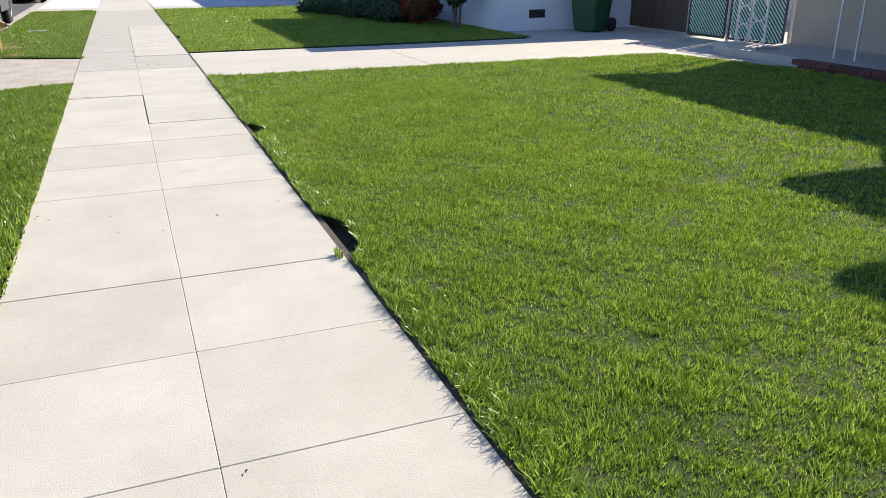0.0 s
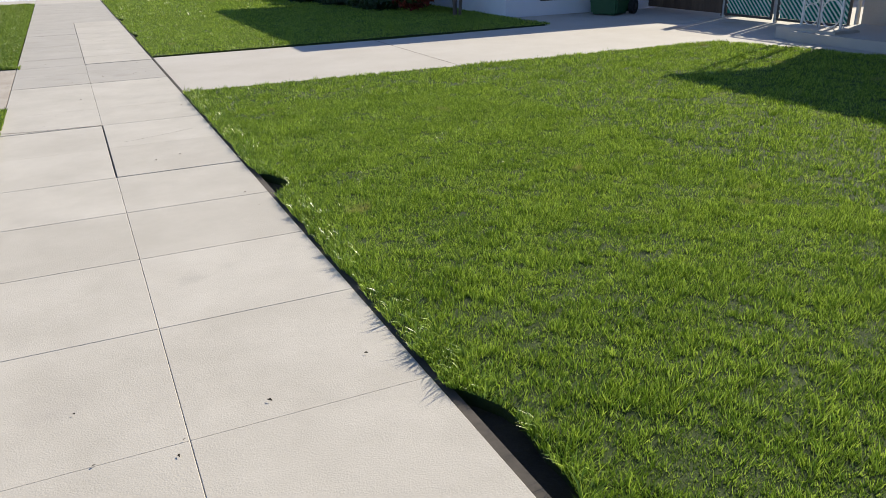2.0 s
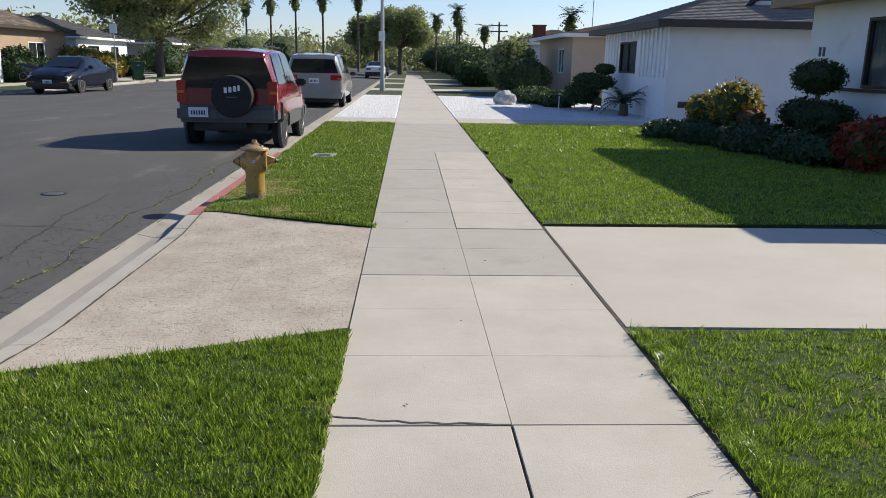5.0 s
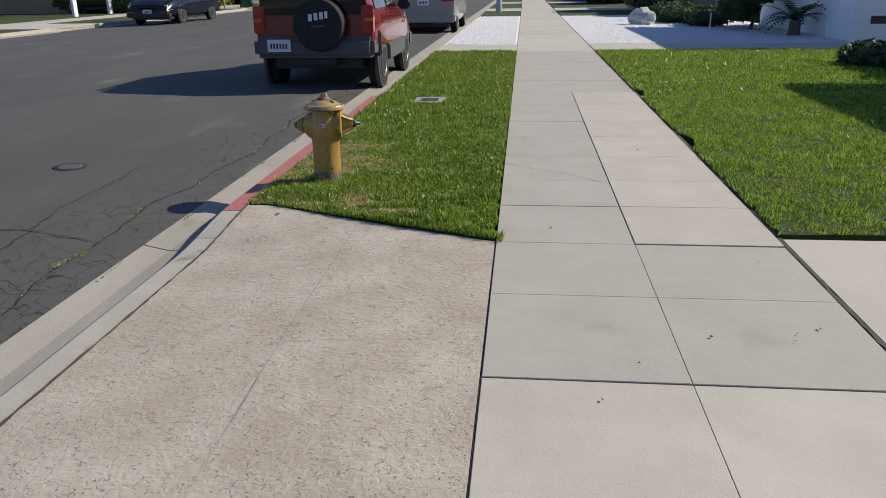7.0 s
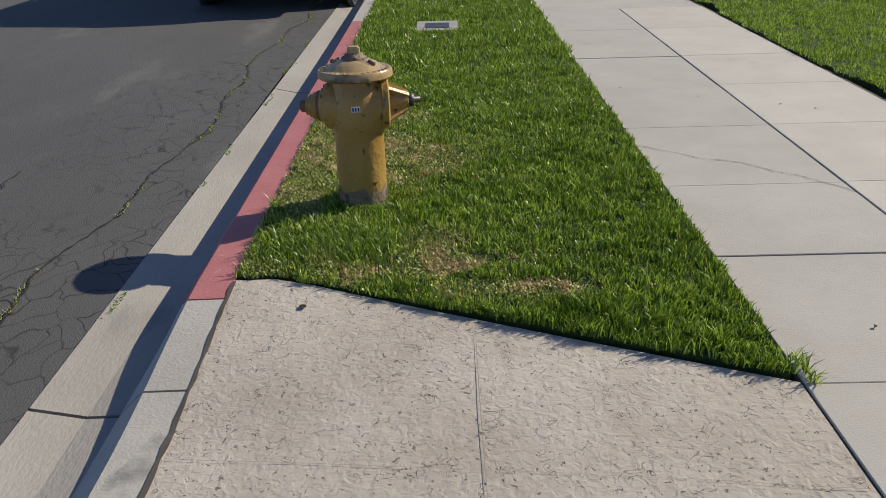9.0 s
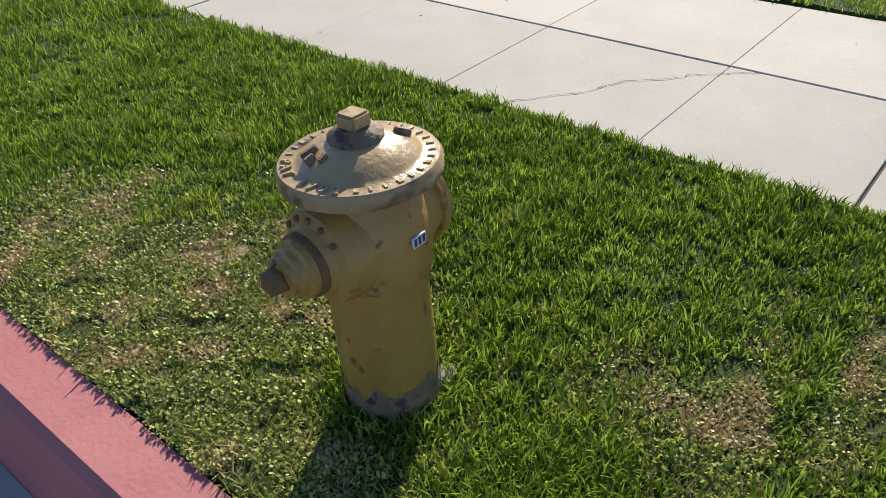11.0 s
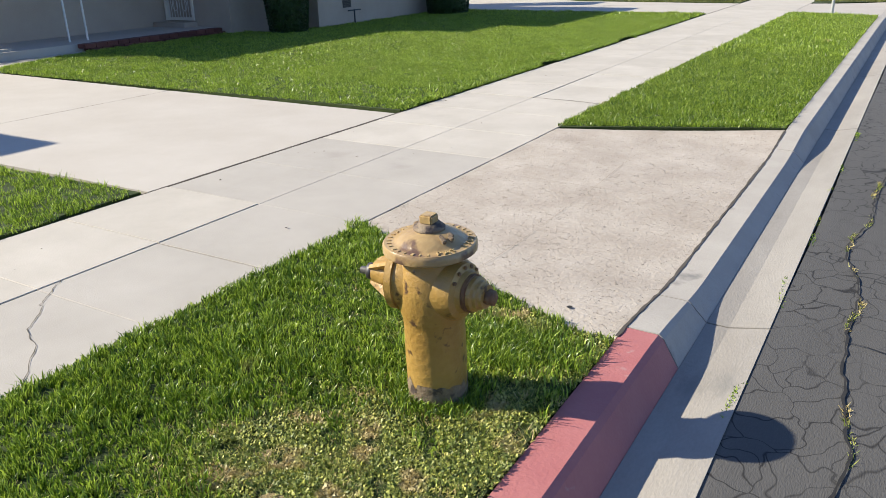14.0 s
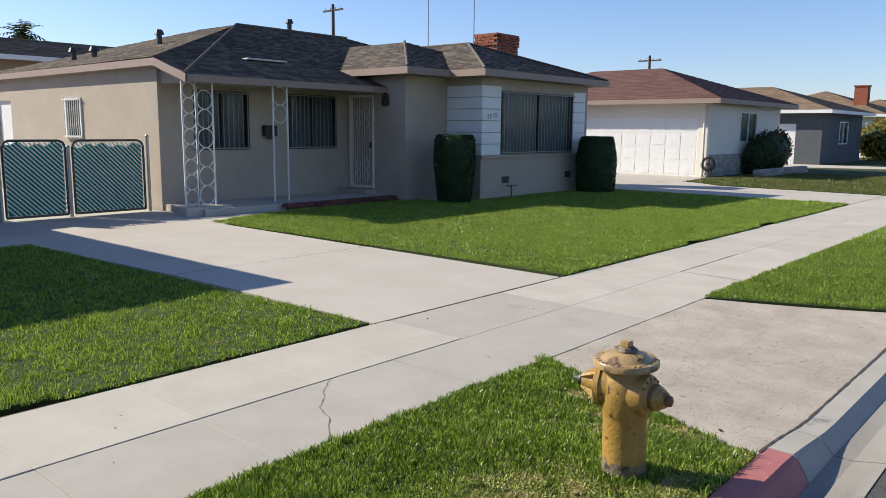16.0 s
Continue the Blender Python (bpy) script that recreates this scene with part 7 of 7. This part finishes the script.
for i, (x, y, h, s, m) in enumerate(((-20.0, 58.5, 1.6, 1.3, "leaf_yellow"), (-20.8, 48.6, 1.7, 1.0, "leaf"), (-21, 54.6, 1.3, 1.4, "leaf"), (-21.5, 58, 1.9, 1.8, "leaf_yellow"), (-20.8, 64.5, 1.4, 1.3, "leaf"), (-20.6, 51.0, 1.0, 0.8, "leaf"), (-21, 74, 2.4, 2.0, "leaf"), (-20, 84, 3.0, 2.4, "leaf_olive"), (-19, 98, 4.0, 3.0, "leaf_olive"), (-17, 112, 4.5, 3.4, "leaf_olive"))):
    shrub("garden shrubs in front of the houses across the street", [(x, y, h * 0.5, s, s * 1.2, h * 0.55), (x + 0.5, y - 1.4, h * 0.4, s * 0.7, s * 0.8, h * 0.45)], 3500, 0.11, m)
for i, (x, y, h, s) in enumerate(((6.8, -32.5, 2.2, 1.4), (6.2, -36, 1.4, 1.3), (5.6, -42, 2.0, 1.8), (4.6, -50, 2.2, 2.0), (6.0, -58, 3.0, 2.6), (3.0, -70, 3.2, 3.0))):
    shrub("dark shrubs in front of the houses down the street", [(x, y, h * 0.5, s, s * 1.3, h * 0.55), (x - 0.5, y - 1.6, h * 0.4, s * 0.7, s, h * 0.45)], 3000, 0.13, "leaf" if i % 3 else "leaf_yellow")
bd = tagged(empty("treeline", (0, 0, 0)), "distant olive trees closing the ends of the street", "trees", kind="stuff")
leaves("foliage", [(random.uniform(-70, 70), random.uniform(150, 200), 2.5, 7, 6, random.uniform(2.5, 5.5)) for _ in range(46)] + [(random.uniform(-60, 90), random.uniform(-170, -100), 2.2, 7, 6, random.uniform(2.5, 4)) for _ in range(40)] + [(random.uniform(-46, -36), random.uniform(20, 150), 2.5, 4, 6, random.uniform(2.5, 4.5)) for _ in range(24)], 110000, 0.4, M["leaf_olive"], bd)


def palm(x, y, h, r, label="tall slim fan palm against the sky"):
    p = tagged(empty("palm_tree", (x, y, 0)), label, "palm", group="palms")
    hang(part("trunk", cyl(bmesh.new(), (x, y, -0.2), (x, y, h), 0.15, 0.10, 8), M["bark"], p))
    hang(leaves("dead_skirt", [(x, y, h - r * 0.75, r * 0.35, r * 0.35, r * 0.8)], 260, 0.3, M["leaf_olive"], p))
    for k in range(26):
        frond(p, (x, y, h), k * 2.4, r * random.uniform(0.8, 1.1), random.uniform(-0.3, 1.3), random.uniform(0.3, 0.9), M["palm"], r * 0.3, 7)


for x, y, h, r in ((-20.3, 105, 8.3, 1.3), (-17.5, 106, 8.5, 1.3), (-14.3, 105, 8.9, 1.2), (-11.0, 105, 8.8, 1.25), (-6.9, 108, 9.3, 1.3), (-24.5, 96, 8.0, 1.3), (2.9, 105, 6.7, 1.3), (5.6, 107, 7.7, 1.35), (6.6, 118, 7.0, 1.2), (9.0, 106, 5.7, 1.3), (14.5, 80, 5.8, 1.4), (50.2, -3.0, 7.3, 1.5)):
    palm(x, y, h, r)

# ---- poles, signs, bins, boxes ----
sp = tagged(part("street_lamp", cyl(bmesh.new(), (-1.68, 44, -0.1), (-1.68, 44, 8.5), 0.10, 0.07, 14), M["pole"]), "grey metal street lamp standing in the grass strip", "street lamp")
part("arm", cyl(bmesh.new(), (-1.68, 44, 8.4), (-4.0, 44, 8.9), 0.04, 0.03, 8), M["pole"], sp)
part("lamp_head", bx(-4.6, -3.9, 43.85, 44.15, 8.82, 8.96, 0.04), M["pole"], sp)
part("base", cyl(bmesh.new(), (-1.68, 44, -0.1), (-1.68, 44, 0.5), 0.14, 0.12, 14), M["pole"], sp)
part("sign", bx(-1.85, -1.55, 43.86, 43.88, 2.3, 2.75), M["paint"], sp)
ss = tagged(part("sign_post", cyl(bmesh.new(), (-1.5, -1.1, -0.1), (-1.5, -1.1, 3.4), 0.03, seg=10), M["pole"]), "grey metal sign post in the grass strip", "sign post")
part("sign_plate", bx(-1.52, -1.48, -1.26, -0.94, 2.3, 2.75), M["plate"], ss, "plain sign plate")
fs = tagged(part("sign_post", cyl(bmesh.new(), (-16.6, 51, 0), (-16.6, 51, 3.6), 0.03, seg=8), M["pole"]), "grey metal sign post across the street", "sign post")
part("sign_plate", bx(-16.8, -16.4, 50.95, 50.97, 2.6, 3.1), M["plate"], fs)


def utility(x, y, h, bars):
    p = tagged(part("utility_pole", cyl(bmesh.new(), (x, y, -0.1), (x, y, h), 0.16, 0.11, 10), M["timber"]), "dark timber utility pole with crossarms", "utility pole", group="utility poles")
    for z in bars:
        part("crossarm", bx(x - 1.1, x + 1.1, y - 0.06, y + 0.06, z, z + 0.12), M["timber"], p)
        for i in range(4):
            part("insulator", cyl(bmesh.new(), (x - 0.9 + 0.6 * i, y, z + 0.12), (x - 0.9 + 0.6 * i, y, z + 0.28), 0.04, 0.03, 6), M["steel"], p)


utility(10.8, 106, 6.4, (5.9, 5.2))
utility(42.4, -22.3, 10.8, (10.3,))
utility(28.9, -47.4, 8.2, (7.7,))
utility(-30, 40, 9.5, (9.0,))
TV = tagged(part("antenna", cyl(bmesh.new(), (8.9, 47, 3.2), (8.9, 47, 5.2), 0.02, seg=6), M["steel"]), "television aerial on the peach house's roof", "antenna")
part("boom", cyl(bmesh.new(), (8.0, 47, 5.1), (9.8, 47, 5.1), 0.02, seg=5), M["steel"], TV)
for k in range(6):
    part("element", cyl(bmesh.new(), (8.1 + 0.32 * k, 46.5, 5.1), (8.1 + 0.32 * k, 47.5, 5.1), 0.012, seg=4), M["steel"], TV)


def wheelie(label, x, y, z, turn):
    b = tagged(empty("wheelie_bin", (x, y, z)), label, "bin", group="bins")
    b.rotation_euler = (0, 0, radians(turn))
    bm = bmesh.new()
    lo = [bm.verts.new(p) for p in ((-0.24, -0.26, 0.02), (0.24, -0.26, 0.02), (0.24, 0.26, 0.02), (-0.24, 0.26, 0.02))]
    hi = [bm.verts.new(p) for p in ((-0.33, -0.36, 1.0), (0.33, -0.36, 1.0), (0.33, 0.36, 1.0), (-0.33, 0.36, 1.0))]
    bm.faces.new(lo[::-1])
    bm.faces.new(hi)
    for i in range(4):
        bm.faces.new((lo[i], lo[(i + 1) % 4], hi[(i + 1) % 4], hi[i]))
    bmesh.ops.bevel(bm, geom=bm.edges[:], offset=0.03, segments=2, affect="EDGES")
    part("tub", bm, M["bin"], b)
    part("rim", bx(-0.37, 0.37, -0.39, 0.39, 0.80, 1.0, 0.02), M["bin"], b)
    part("lid", bx(-0.37, 0.37, -0.40, 0.42, 1.0, 1.06, 0.025), M["bin"], b)
    part("handle", cyl(bmesh.new(), (-0.3, 0.44, 0.97), (0.3, 0.44, 0.97), 0.018, seg=8), M["bin"], b)
    part("label_plate", bx(-0.04, 0.1, -0.394, -0.390, 0.86, 0.89), M["plate"], b)
    for sg in (-1, 1):
        w = part("wheel", cyl(bmesh.new(), (sg * 0.26, 0.30, 0.13), (sg * 0.34, 0.30, 0.13), 0.13, seg=18), M["rubber"], b)
        part("hub", cyl(bmesh.new(), (sg * 0.30, 0.30, 0.13), (sg * 0.35, 0.30, 0.13), 0.05, seg=10), M["blackplastic"], w)
    return b


wheelie("tall green plastic wheelie bin beside the white wall", 8.55, 14.3, -0.003, -62)
wheelie("green plastic wheelie bin at the far kerb", -16.2, 53.3, 0.03, 20)
lid = tagged(part("meter_box", bx(-1.86, -1.50, 17.94, 18.40, -0.1, 0.018, 0.008), M["lid"]), "concrete water meter box set in the grass", "meter box")
part("cover", bx(-1.78, -1.58, 18.06, 18.28, 0.018, 0.022), M["darksteel"], lid)
mh = tagged(part("manhole_cover", lathe([(0.10, -0.02), (0.10, 0.004), (0.08, 0.006)], 24, Matrix.Translation((-4.2, 14.9, road_z(-4.2)))), M["cladding"]), "worn round utility cover set in the asphalt", "manhole cover")
part("ring", lathe([(0.105, -0.02), (0.13, -0.02), (0.13, 0.004), (0.105, 0.004)], 24, Matrix.Translation((-4.2, 14.9, road_z(-4.2)))), M["crack"], mh)
# porch of the house across the street
PO = tagged(empty("carport", (-21, 45, 0)), "white flat porch roof with open ironwork posts across the street", "porch")
hang(part("canopy", bx(-24, -20.4, 43, 46.5, 2.95, 3.2, 0.02), M["paint"], PO))
for y in (43.2, 46.3):
    hang(part("post", bx(-20.6, -20.48, y - 0.15, y + 0.15, 0, 2.95), M["iron"], PO))
# stray tufts on the pavement's joints
tf = blades("weed", np.array([-0.72 + 0.0004 * i for i in range(60)] + [0.72 + 0.0005 * i for i in range(60)]), np.array([13.18 - 0.0004 * i + 0.05 * math.sin(i) for i in range(60)] + [4.06 + 0.03 * math.sin(i * 3.1) for i in range(60)]), np.full(120, 0.0), np.full(120, 0.045), np.full(120, 0.004), M["grass"], 1.3)
tagged(tf, "small weeds growing out of the pavement joints", "weeds", kind="stuff")


def litter():
    """Curled scraps of dead leaf scattered on the concrete."""
    n = 46
    x, y = rng.uniform(-0.7, 0.74, n), rng.uniform(1.6, 17.0, n)
    a = rng.random(n) * 2 * math.pi
    s = rng.uniform(0.004, 0.011, n)
    u = np.stack([np.cos(a) * s, np.sin(a) * s, np.zeros(n)], 1)
    w = np.stack([-np.sin(a) * s * 0.5, np.cos(a) * s * 0.5, s * 0.5], 1)
    c = np.stack([x, y, np.full(n, 0.006)], 1)
    q = np.stack([c - u, c + w, c + u, c - w * np.array([1, 1, -0.3])], 1).reshape(-1, 3)
    return fast_mesh("dead_leaves", q, np.arange(4 * n), np.full(n, 4), M["soil"])


tagged(litter(), "scraps of dead brown leaf on the pavement", "leaves", kind="stuff")
